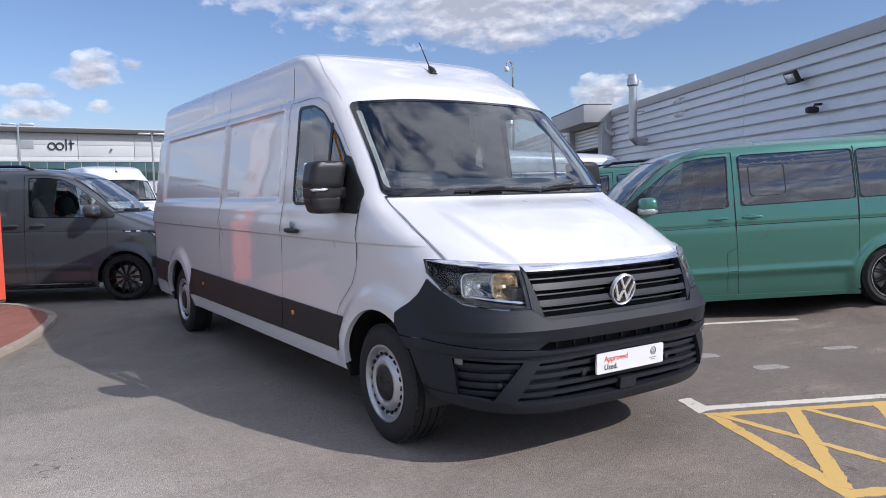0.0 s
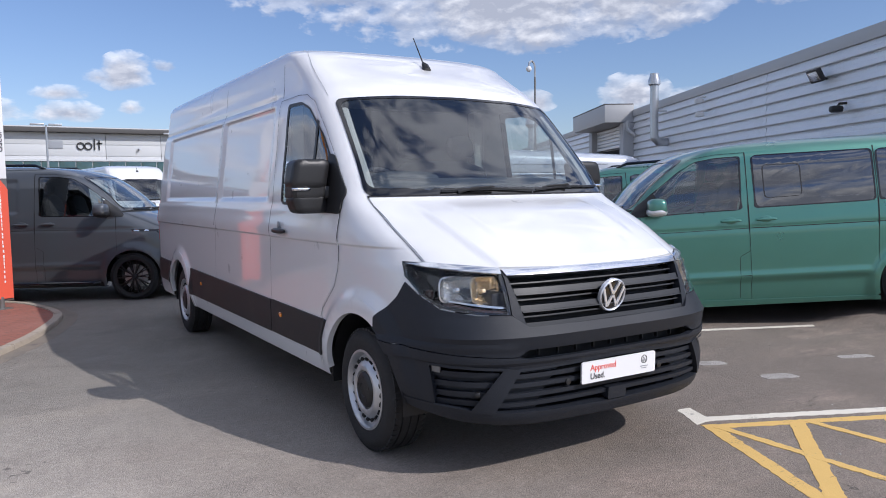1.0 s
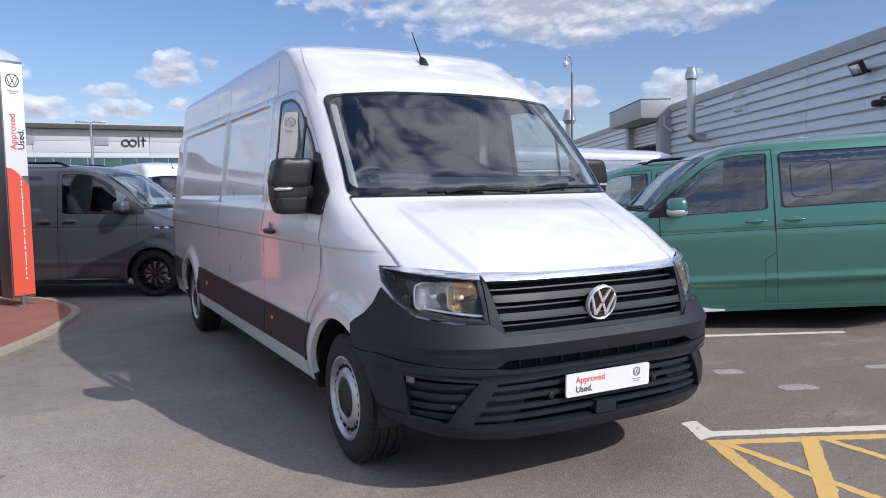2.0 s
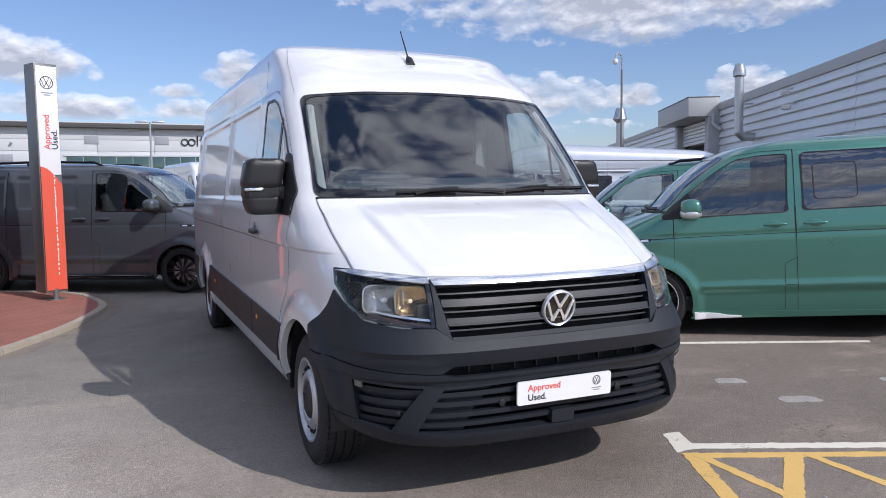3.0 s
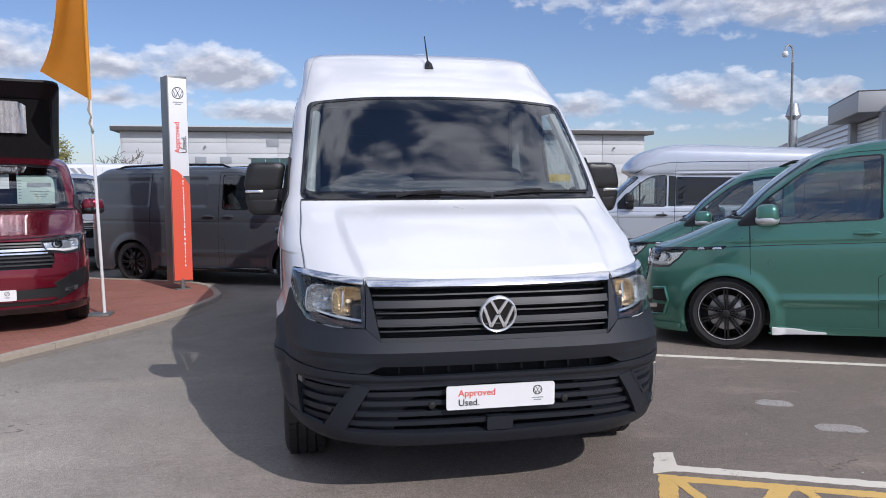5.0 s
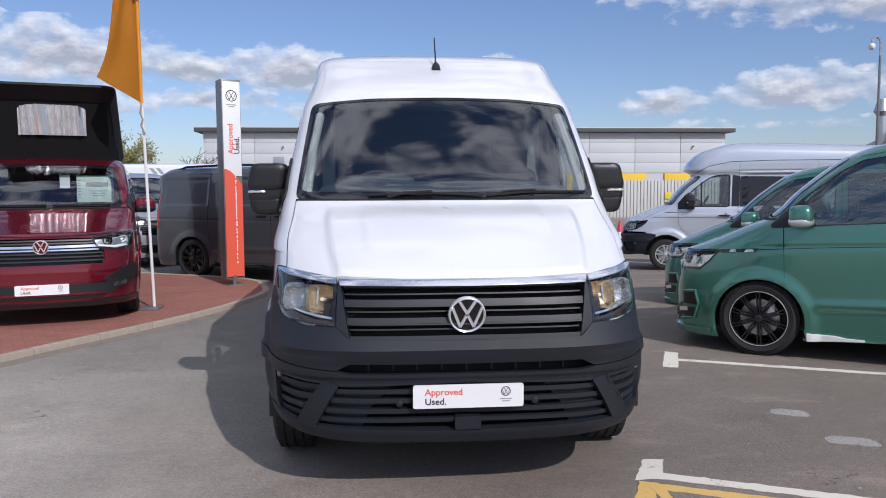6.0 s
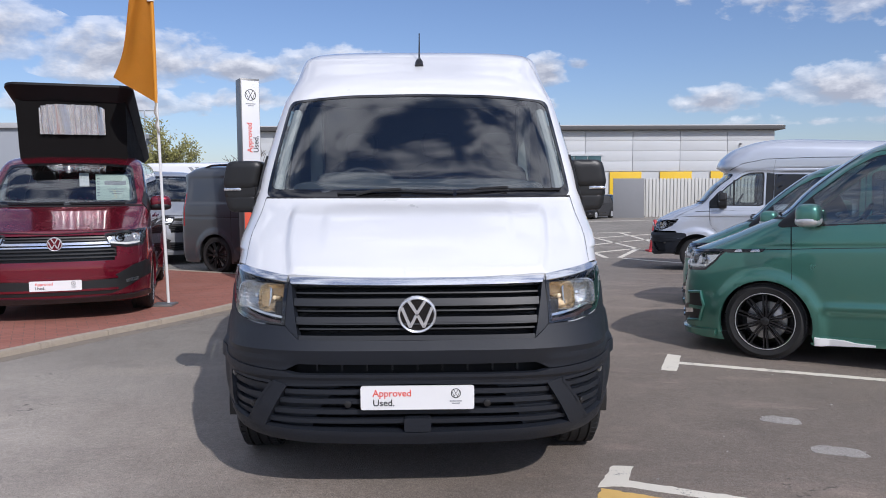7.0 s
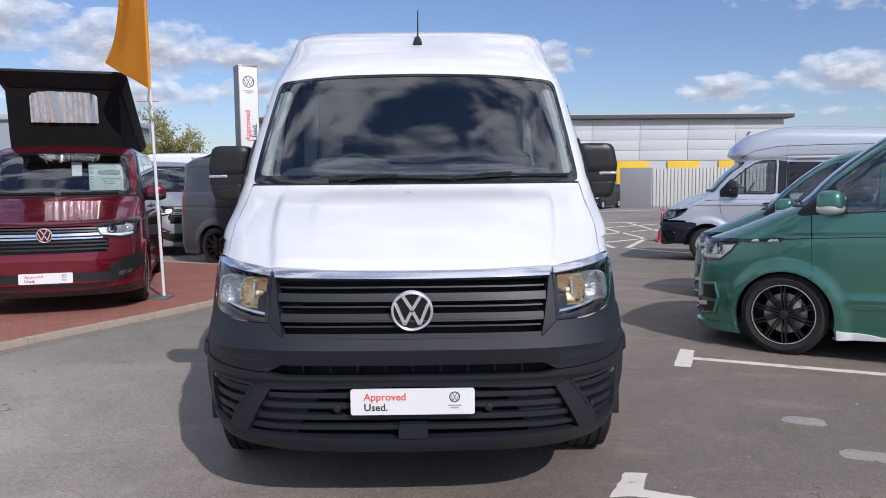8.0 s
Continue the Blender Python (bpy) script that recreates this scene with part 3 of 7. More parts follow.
        bmesh.ops.dissolve_degenerate(b, edges=b.edges[:], dist=1e-4)
        b.normal_update()
        layer = face_layer = None
        if not callable(off):
            layer = keep.verts.layers.float_vector.get("skin_normal") or keep.verts.layers.float_vector.new("skin_normal")
            face_layer = keep.faces.layers.int.get("on_skin") or keep.faces.layers.int.new("on_skin")
        done = {}
        for vert in b.verts:
            p, n = self.point(vert.co.x, vert.co.y), self.normal(vert.co.x, vert.co.y)
            o = off(p) if callable(off) else off
            q = keep.verts.new(p + n * o)
            if layer:
                q[layer] = n
            done[vert] = (q, p, n, o)
        for face in b.faces:
            ring = [done[q][0] for q in face.verts]
            f = keep.faces.new(ring if face.normal.z > 0 else ring[::-1])
            if face_layer:
                f[face_layer] = 1
        if rim:
            inner = {}
            for e in b.edges:
                if len(e.link_faces) == 1:
                    l = e.link_loops[0]
                    p, q = l.vert, l.link_loop_next.vert
                    for s in (p, q):
                        if s not in inner:
                            _, c, n, o = done[s]
                            inner[s] = keep.verts.new(c + n * (o - rim))
                    ring = [done[q][0], done[p][0], inner[p], inner[q]]
                    keep.faces.new(ring if l.face.normal.z > 0 else ring[::-1])
        b.free()
        return keep

    def ribbon_vz(self, vz, width, off):
        """A narrow strip along a line of unrolled places."""
        return self.ribbon(None, width, off, None, None, vz)

    def ribbon(self, line, width=0.007, off=0.0015, side=None, bm=None, vz=None):
        """A narrow strip along a line of places: (x, z) on the front or (y, z) on a side."""
        keep = bm or bmesh.new()
        pts = densify(line, 0.04, False) if line else []
        vz = vz or [(self.v_front(a, z), z) if side is None else (self.v_side(side, a, z), z) for a, z in pts]
        rows = []
        for i, (v, z) in enumerate(vz):
            a, b = vz[max(i - 1, 0)], vz[min(i + 1, len(vz) - 1)]
            d = Vector((b[0] - a[0], b[1] - a[1]))
            d = d.normalized() if d.length > 1e-9 else Vector((1, 0))
            n = Vector((-d.y, d.x)) * width / 2
            row = []
            for s in (1, -1):
                q = (v + n.x * s, z + n.y * s)
                row.append(keep.verts.new(self.point(*q) + self.normal(*q) * off))
            rows.append(row)
        for a, b in zip(rows, rows[1:]):
            f = keep.faces.new((a[0], a[1], b[1], b[0]))
            f.normal_update()
            c = f.calc_center_median()
            if f.normal.dot(Vector((c.x, c.y - 2.5, 0))) < 0:
                f.normal_flip()
        return keep

    def skin(self, z0, z1, dz=0.025, holes=(), wheels=(), dy=0.06, nt=46, creases=()):
        """The whole skin as one mesh, open where a hole (in unrolled places) or a wheel arch (y, z, radius) is."""
        bm = bmesh.new()
        n = max(2, int((z1 - z0) / dz))
        levels = [z0 + (z1 - z0) * k / n for k in range(n + 1)]
        for c, half, count in creases:
            levels = [z for z in levels if abs(z - c) > half] + [c + half * k / count for k in range(-count, count + 1)]
        levels.sort()
        grid = []
        for z in levels:
            yf, bow, r, w, yr = self.level(z)
            vs = [(w + bow + r) * k / nt for k in range(nt + 1)]
            end = yf + bow + r
            last = max(yr, end + 0.05)
            ns = max(4, int(4.9 / dy))
            vs += [vs[-1] + (last - end) * k / ns for k in range(1, ns + 1)]
            row = [-v for v in vs[:0:-1]] + vs
            grid.append([(bm.verts.new(self.point(v, z)), v, z) for v in row])
        boxes = [(min(p[0] for p in h), max(p[0] for p in h), min(p[1] for p in h), max(p[1] for p in h), h) for h in holes]

        def gone(vert, v, z):
            for y, zc, rad in wheels:
                if abs(vert.co.x) > 0.5 and math.hypot(vert.co.y - y, vert.co.z - zc) < rad:
                    return True
            return False

        def in_hole(c):
            return any(a <= c[0] <= b and d <= c[1] <= e and inside(h, *c) for a, b, d, e, h in boxes)

        for a, b in zip(grid, grid[1:]):
            for k in range(len(a) - 1):
                q = (a[k], a[k + 1], b[k + 1], b[k])
                if any(gone(*p) for p in q) or in_hole((sum(p[1] for p in q) / 4, sum(p[2] for p in q) / 4)):
                    continue
                bm.faces.new([p[0] for p in q])
        tail = [r[0][0] for r in grid] + [r[-1][0] for r in reversed(grid)]
        bm.faces.new(tail[::-1])
        bm.faces.new([p[0] for p in grid[-1]])
        bmesh.ops.delete(bm, geom=[v for v in bm.verts if not v.link_faces], context="VERTS")
        bmesh.ops.recalc_face_normals(bm, faces=[f for f in bm.faces if len(f.verts) > 4])
        return bm


def arc_band(yc, zc, r0, r1, a0, a1, n=22, stretch=1.0):
    """A band round a wheel arch in y and z, between two radii and angles (degrees; 90 is up)."""
    out = [(yc + r1 * math.cos(radians(a0 + (a1 - a0) * k / n)), zc + r1 * stretch * math.sin(radians(a0 + (a1 - a0) * k / n))) for k in range(n + 1)]
    return out + [(yc + r0 * math.cos(radians(a1 + (a0 - a1) * k / n)), zc + r0 * math.sin(radians(a1 + (a0 - a1) * k / n))) for k in range(n + 1)]


def liner(yc, zc, r, x0, x1):
    """The dark inner arch above a wheel."""
    bm = bmesh.new()
    rows = []
    for k in range(25):
        a = radians(-6 + 192 * k / 24)
        rows.append([bm.verts.new((x, yc + r * math.cos(a), max(0.12, zc + r * math.sin(a)))) for x in (x0, x1)])
    for a, b in zip(rows, rows[1:]):
        bm.faces.new((a[0], a[1], b[1], b[0]))
    bm.faces.new([r[1] for r in rows])
    return bm


# ---- wheels ----
WHEELS = {}


def wheel_mesh(name, bm, mat, sharp=35):
    me = bpy.data.meshes.new(name)
    bm.normal_update()
    bm.to_mesh(me)
    bm.free()
    me.shade_smooth()
    me.set_sharp_from_angle(angle=radians(sharp))
    me.materials.append(mat)
    return me


def tyre(rad, rim, wid):
    """A tyre with shoulder blocks and circumferential grooves; its outer face lies at x = 0."""
    p = [(rim - 0.012, -0.02), (rim, 0.0), (rim + 0.012, 0.004), ((rad + rim) / 2, 0.012), (rad - 0.035, 0.004), (rad - 0.014, -0.012), (rad - 0.004, -0.03)]
    for g in (0.27, 0.5, 0.73):
        x = -wid * g
        p += [(rad, x + 0.012), (rad, x + 0.006), (rad - 0.009, x + 0.004), (rad - 0.009, x - 0.004), (rad, x - 0.006)]
    p += [(rad - 0.004, -wid + 0.03), (rad - 0.02, -wid + 0.01), (rad - 0.06, -wid), (rim, -wid + 0.01), (rim - 0.02, -wid + 0.03)]
    bm = lathe(p, 72)
    for k in range(60):
        a = 2 * math.pi * k / 60
        m = Matrix.Rotation(a, 4, "X")
        for x in (-0.032, -wid + 0.032):
            add_box(bm, (x, 0, rad - 0.0065), (0.034, rad * 0.075, 0.012), 0.0, m)
    return bm


def wheel_parts(kind):
    if kind in WHEELS:
        return WHEELS[kind]
    out = []
    if kind == "steel":
        rad, rim, wid = 0.350, 0.222, 0.215
        bm = lathe([(rim + 0.004, -0.004), (rim + 0.006, 0.006), (rim - 0.006, 0.008), (rim - 0.014, -0.006), (rim - 0.022, -0.03), (0.186, -0.034), (0.176, -0.026), (0.152, -0.004), (0.140, 0.006), (0.126, 0.009), (0.112, 0.004), (0.104, -0.010), (0.0, -0.012)], 72)
        out.append(("wheel", wheel_mesh("steel_wheel", bm, STEEL), None))
        # closed dark discs on the steel; the holes' inner shade is their colour
        hole = wheel_mesh("vent_hole", lathe([(0.0, 0.0045), (0.0150, 0.004), (0.0170, -0.008)], 14), SEAM)
        for k in range(20):
            m = Matrix.Rotation(2 * math.pi * k / 20, 4, "X") @ Matrix.Translation((-0.0165, 0, 0.1665)) @ Matrix.Rotation(radians(41), 4, "Y")
            out.append(("vent_hole", hole, 0, m @ Matrix.Diagonal((1, 0.92, 1.12, 1))))
        bm = lathe([(0.0, 0.010), (0.036, 0.010), (0.040, 0.014), (0.070, 0.013), (0.090, 0.008), (0.101, -0.001), (0.104, -0.02)], 44)
        for k in range(5):
            m = Matrix.Rotation(2 * math.pi * k / 5, 4, "X")
            add_lathe(bm, [(0.0, 0.016), (0.009, 0.015), (0.011, 0.0)], 8, m @ Matrix.Translation((0, 0, 0.066)))
        out.append(("hub_cap", wheel_mesh("hub_cap", bm, BLACK_PLASTIC), 0))
    else:
        rad, rim, wid = 0.335, 0.246, 0.235
        if kind == "silver_alloy":
            rad, rim = 0.345, 0.215
        face = ALLOY_BRIGHT if kind == "silver_alloy" else ALLOY_DARK
        bm = lathe([(rim + 0.003, -0.004), (rim + 0.004, 0.005), (rim - 0.007, 0.006), (rim - 0.013, -0.01), (rim - 0.02, -0.10), (rim - 0.02, -0.17)], 72)
        out.append(("wheel", wheel_mesh("alloy_rim", bm, face), None))
        n = 5 if kind == "silver_alloy" else 10
        for s in ((-1, 1) if kind != "mesh_alloy" else (-1.6, 1.6)):
            bm = bmesh.new()
            wide = (0.020, 0.024) if kind == "silver_alloy" else (0.010, 0.009)
            spread = 0.42 if kind == "silver_alloy" else (0.115 if kind == "twin_alloy" else 0.26)
            a, b = Vector((0.0, s * 0.010, 0.04)), Vector((-0.004, s * spread * rim / 2, rim - 0.01))
            v = []
            for c, w in ((a, wide[0]), (b, wide[1])):
                v.append([bm.verts.new(c + Vector((dx, dy, 0))) for dx, dy in ((0, -w * 0.55), (0, w * 0.55), (-0.032, w), (-0.032, -w))])
            for i in range(4):
                bm.faces.new((v[0][i], v[0][(i + 1) % 4], v[1][(i + 1) % 4], v[1][i]))
            bmesh.ops.recalc_face_normals(bm, faces=bm.faces[:])
            spoke = wheel_mesh("spoke", bm, face)
            for k in range(n):
                out.append(("spoke", spoke, 0, Matrix.Rotation(2 * math.pi * k / n, 4, "X")))
        out.append(("hub_cap", wheel_mesh("hub_cap", lathe([(0.0, 0.006), (0.024, 0.005), (0.036, 0.0), (0.042, -0.03)], 32), BLACK_PLASTIC if face == ALLOY_DARK else face), 0))
        out.append(("brake_disc", wheel_mesh("brake_disc", lathe([(0.0, -0.075), (0.09, -0.075), (0.1, -0.09), (0.165, -0.092), (0.168, -0.11)], 40), GALV), 0))
        if kind == "twin_alloy":
            out.append(("rim_edge", wheel_mesh("rim_edge", lathe([(rim - 0.008, 0.0055), (rim - 0.006, 0.009), (rim - 0.002, 0.009), (rim, 0.006)], 72), ALLOY_BRIGHT), 0))
            bm = box((-0.05, 0.10, 0.07), (0.05, 0.07, 0.12), 0.012)
            out.append(("brake_caliper", wheel_mesh("brake_caliper", bm, PRINT_GREY), 0))
    out.append(("tyre", wheel_mesh("tyre", tyre(rad, rim, wid), RUBBER), 0))
    WHEELS[kind] = (out, rad)
    return WHEELS[kind]


def put_wheel(kind, parent, side, x, y, steer=0.0, lift=0.0):
    parts, rad = wheel_parts(kind)
    root = None
    for name, me, under, *at in parts:
        if under is None:
            root = part(name, me, None, parent, at=pose(side * x, y, rad + lift, 0, 0, (0 if side > 0 else 180) + steer))
        else:
            part(name, me, None, root, at=at[0] if at else None)
    return root


def emblem(parent, at, r, mat=BADGE_METAL, disc=None):
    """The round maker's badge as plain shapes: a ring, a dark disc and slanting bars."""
    back = part("badge", lathe([(0.0, 0.004), (r * 0.9, 0.004), (r * 0.95, -0.01)], 40), disc or GLOSS_BLACK, parent, "round chrome badge on a dark disc", at=at)
    part("badge_ring", lathe([(r * 0.86, 0.0), (r * 0.88, 0.011), (r * 0.94, 0.015), (r, 0.010), (r * 1.01, -0.008)], 48), mat, back)
    bm = bmesh.new()
    for s in (-1, 1):
        for p, q in (((0.42, 0.78), (0.0, 0.08)), ((0.78, 0.42), (0.36, -0.66)), ((0.36, -0.66), (0.04, -0.02))):
            a, b = Vector((0.006, s * p[0] * r, p[1] * r)), Vector((0.006, s * q[0] * r, q[1] * r))
            d = (b - a).normalized()
            o = Vector((0, -d.z, d.y)) * r * 0.085
            lo = [bm.verts.new(c) for c in (a + o, a - o, b - o, b + o)]
            hi = [bm.verts.new(c + Vector((0.008, 0, 0))) for c in (a + o * 0.8, a - o * 0.8, b - o * 0.8, b + o * 0.8)]
            bm.faces.new(hi)
            for i in range(4):
                bm.faces.new((lo[i], lo[(i + 1) % 4], hi[(i + 1) % 4], hi[i]))
    bmesh.ops.recalc_face_normals(bm, faces=bm.faces[:])
    part("badge_bars", bm, mat, back)
    return back


FACE_NOSE = Matrix.Rotation(radians(-90), 4, "Z")


def show_plate(parent, y, z, tilt=0.0, scale=1.0):
    """The white dealer's board in the place of a number plate."""
    at = pose(0, y, z, 90 + tilt, 0, 0)
    me = slab(soften([(-0.26 * scale, -0.0555 * scale), (0.26 * scale, -0.0555 * scale), (0.26 * scale, 0.0555 * scale), (-0.26 * scale, 0.0555 * scale)], 0.012), -0.006, 0.004)
    plate = part("number_plate_board", me, CARD_WHITE, parent, "white board with coral and black words", at=at)
    part("red_word", text_mesh("Approved", 0.044 * scale, 0.0005, PRINT_RED), None, plate, at=pose(-0.205 * scale, 0.008 * scale, 0.0052))
    part("black_word", text_mesh("Used.", 0.044 * scale, 0.0005, PRINT_BLACK), None, plate, at=pose(-0.205 * scale, -0.037 * scale, 0.0052))
    ring = lathe([(0.019 * scale, 0.0), (0.0195 * scale, 0.001), (0.0225 * scale, 0.001), (0.023 * scale, 0.0)], 28, Matrix.Translation((0.176 * scale, 0.020 * scale, 0.0045)) @ Matrix.Rotation(radians(-90), 4, "Y"))
    for s in (-1, 1):
        for a, b in (((0.010, 0.017), (0.0, 0.0)), ((0.017, 0.008), (0.008, -0.016)), ((0.008, -0.016), (0.0, 0.0))):
            add_tube(ring, [((0.176 + s * a[0]) * scale, (0.020 + a[1]) * scale, 0.0048), ((0.176 + s * b[0]) * scale, (0.020 + b[1]) * scale, 0.0048)], 0.0012 * scale, 5)
    part("mark", ring, PRINT_BLACK, plate)
    bars = bmesh.new()
    add_box(bars, (0.176 * scale, -0.0165 * scale, 0.0045), (0.056 * scale, 0.005 * scale, 0.001))
    add_box(bars, (0.176 * scale, -0.027 * scale, 0.0045), (0.036 * scale, 0.005 * scale, 0.001))
    part("small_print", bars, PRINT_GREY, plate)
    return plate


def rounded_block(c, s, power=4.0, seg=20, m=None, bm=None):
    """A block with soft edges: a sphere pushed towards a box."""
    bm = bm or bmesh.new()
    t = bmesh.new()
    bmesh.ops.create_uvsphere(t, u_segments=seg * 2, v_segments=seg, radius=1.0)
    for v in t.verts:
        n = (abs(v.co.x) ** power + abs(v.co.y) ** power + abs(v.co.z) ** power) ** (1 / power)
        q = Vector((v.co.x / n * s[0] / 2, v.co.y / n * s[1] / 2, v.co.z / n * s[2] / 2))
        v.co = (m @ q if m else q) + Vector(c)
    base = {v: bm.verts.new(v.co) for v in t.verts}
    for f in t.faces:
        bm.faces.new([base[v] for v in f.verts])
    t.free()
    return bm


def half_poly(shell, pts, side):
    """Unrolled places of one half: ("f", x, z) on the front or ("s", y, z) on the side."""
    return [(shell.v_front(side * a, z) if k == "f" else shell.v_side(side, a, z), z) for k, a, z in pts]


def both(shell, out, back):
    """A closed outline that runs across the nose: the upper line outwards, the lower line back, mirrored."""
    r = half_poly(shell, out, 1) + half_poly(shell, back, 1)
    l = half_poly(shell, out, -1) + half_poly(shell, back, -1)
    poly = r + l[::-1]
    clean = []
    for p in poly:
        if not clean or math.hypot(p[0] - clean[-1][0], p[1] - clean[-1][1]) > 1e-5:
            clean.append(p)
    if math.hypot(clean[0][0] - clean[-1][0], clean[0][1] - clean[-1][1]) < 1e-5:
        clean.pop()
    return densify(clean, 0.06)


def strip_poly(shell, x0, x1, z, h, dz=0.0):
    return shell.front_poly([(x0, z - h / 2), (x1, z - h / 2 + dz), (x1, z + h / 2 + dz), (x0, z + h / 2)], 0.05)


def seats(parent, y, z, xs, widths, rec=14):
    """Front seats with cushions, backrests and headrests."""
    for x, w in zip(xs, widths):
        cushion = part("seat", rounded_block((x, y, z), (w, 0.5, 0.18), 5, 10), SEAT, parent)
        m = Matrix.Rotation(radians(-rec), 3, "X")
        part("backrest", rounded_block((x, y + 0.30, z + 0.36), (w, 0.14, 0.66), 5, 10, m), SEAT, cushion)
        for k in ((x,) if w < 0.6 else (x - w / 4, x + w / 4)):
            part("headrest", rounded_block((k, y + 0.40, z + 0.80), (0.25, 0.10, 0.19), 3.5, 8, m), SEAT, cushion)


def lamp_bowl(wide, high, m, seg=40):
    """A bowl with a rounded square mouth, fluted, that opens towards x."""
    bm = bmesh.new()
    rows = []
    for k, (f, x) in enumerate(((0.18, -0.052), (0.45, -0.050), (0.75, -0.038), (0.93, -0.014), (1.0, 0.010), (1.07, 0.006))):
        ring = []
        for i in range(seg):
            a = 2 * math.pi * i / seg
            p = 2.6 + 1.6 * f
            q = (abs(math.cos(a)) ** p + abs(math.sin(a)) ** p) ** (-1 / p)
            flute = 0.013 if i % 2 and 0 < k < 4 else 0.0
            ring.append(bm.verts.new(m @ Vector((x + flute, f * q * math.cos(a) * wide / 2, f * q * math.sin(a) * high / 2))))
        rows.append(ring)
    for a, b in zip(rows, rows[1:]):
        for i in range(seg):
            bm.faces.new((a[i], a[(i + 1) % seg], b[(i + 1) % seg], b[i]))
    bm.faces.new(rows[0])
    bmesh.ops.recalc_face_normals(bm, faces=bm.faces[:])
    return bm


def steering_wheel(parent, x, y, z, tilt=62):
    bm = bmesh.new()
    m = Matrix.Translation((x, y, z)) @ Matrix.Rotation(radians(tilt), 4, "X")
    pts = [m @ Vector((0.19 * math.cos(a), 0.19 * math.sin(a), 0)) for a in (2 * math.pi * k / 28 for k in range(29))]
    add_tube(bm, pts, 0.016, 8, False)
    for a in (0, 180, 270):
        q = m @ Vector((0.185 * math.cos(radians(a)), 0.185 * math.sin(radians(a)), 0))
        add_tube(bm, [m @ Vector((0, 0, 0)), q], 0.018, 6)
    return part("steering_wheel", bm, CABIN, parent)


SWAGE = 1.172


def high_roof_van(name, m, paint, label, wheels="steel", dome=False, detail=True, dark=DARK_PLASTIC, group="", long_side=True, board=True):
    """A large panel van with a raised roof; the dome gives it a taller moulded camper roof."""
    root = thing(name, m, label, "van", group)
    tail = 6.80 if long_side else 5.99
    hub_r = 5.468 if long_side else 4.62
    rows = [
        (0.30, 0.06, 0.02, 1.50, 0.97, tail - 0.10), (0.36, 0.03, 0.01, 1.55, 1.00, tail - 0.02), (0.50, 0.02, 0.01, 1.55, 1.02, tail),
        (0.66, 0.02, 0.01, 1.55, 1.02, tail), (0.80, 0.045, 0.01, 1.55, 1.02, tail), (0.90, 0.07, 0.03, 1.55, 1.02, tail), (1.02, 0.115, 0.06, 1.50, 1.02, tail),
        (1.06, 0.14, 0.07, 1.45, 1.02, tail), (1.10, 0.22, 0.07, 1.35, 1.02, tail), (1.20, 0.42, 0.08, 1.00, 1.02, tail), (1.30, 0.65, 0.08, 0.75, 1.013, tail),
        (1.435, 0.95, 0.07, 0.45, 1.003, tail), (1.60, 1.082, 0.07, 0.45, 0.985, tail), (1.80, 1.256, 0.07, 0.45, 0.957, tail), (2.08, 1.53, 0.07, 0.45, 0.92, tail - 0.02),
    ]
    if dome:
        rows += [(2.13, 1.46, 0.10, 0.55, 0.93, tail - 0.03), (2.20, 1.36, 0.12, 0.60, 0.935, tail - 0.03), (2.32, 1.40, 0.12, 0.62, 0.935, tail - 0.04), (2.46, 1.52, 0.13, 0.65, 0.925, tail - 0.06), (2.60, 1.72, 0.14, 0.65, 0.90, tail - 0.10), (2.69, 1.98, 0.15, 0.65, 0.84, tail - 0.18), (2.77, 2.30, 0.14, 0.60, 0.72, tail - 0.3), (2.815, 2.75, 0.10, 0.50, 0.52, tail - 0.45), (2.835, 3.3, 0.0, 0.3, 0.2, tail - 0.8)]
    else:
        rows += [(2.16, 1.62, 0.07, 0.45, 0.895, tail - 0.03), (2.25, 1.76, 0.07, 0.45, 0.878, tail - 0.04), (2.36, 1.97, 0.06, 0.38, 0.868, tail - 0.06), (2.44, 2.12, 0.05, 0.34, 0.855, tail - 0.08), (2.50, 2.31, 0.05, 0.32, 0.815, tail - 0.10), (2.537, 2.55, 0.05, 0.30, 0.74, tail - 0.14), (2.558, 2.85, 0.04, 0.28, 0.60, tail - 0.2), (2.575, 3.2, 0.03, 0.25, 0.42, tail - 0.3), (2.585, 3.5, 0.0, 0.2, 0.2, tail - 0.5)]
    post = 4.0 if long_side else 3.75

    def relief(y, z):
        r = 0.0
        if y > 2.5:
            rec = smoothstep(2.56, 2.63, y) * (1 - smoothstep(tail - 0.66, tail - 0.56, y)) * smoothstep(1.40, 1.45, z) * (1 - smoothstep(2.07, 2.12, z))
            r -= 0.022 * rec * (1 - smoothstep(post - 0.08, post - 0.04, y) * (1 - smoothstep(post + 0.04, post + 0.08, y)))
        if y > 0.75:
            r += 0.012 * (1 - smoothstep(1.345, 1.405, z)) * smoothstep(0.9, 1.5, y)
        if y > 0.55:
            # the long crease from the headlight to the tail: the panel above it overhangs
            r += 0.012 * smoothstep(SWAGE - 0.013, SWAGE + 0.002, z) * (1 - smoothstep(SWAGE + 0.03, 1.36, z)) * smoothstep(0.55, 0.80, y)
        if y > 2.3:
            r -= 0.012 * math.exp(-(((z - 2.165) / 0.014) ** 2)) * smoothstep(2.3, 2.7, y)
        for yc in (0.979, hub_r):
            d = math.hypot(y - yc, z - 0.35)
            r += 0.030 * (1 - smoothstep(0.50, 0.60, d)) * smoothstep(0.30, 0.60, z)
        return r

    sh = Shell(rows, 4.5, relief)
    top = rows[-1][0]
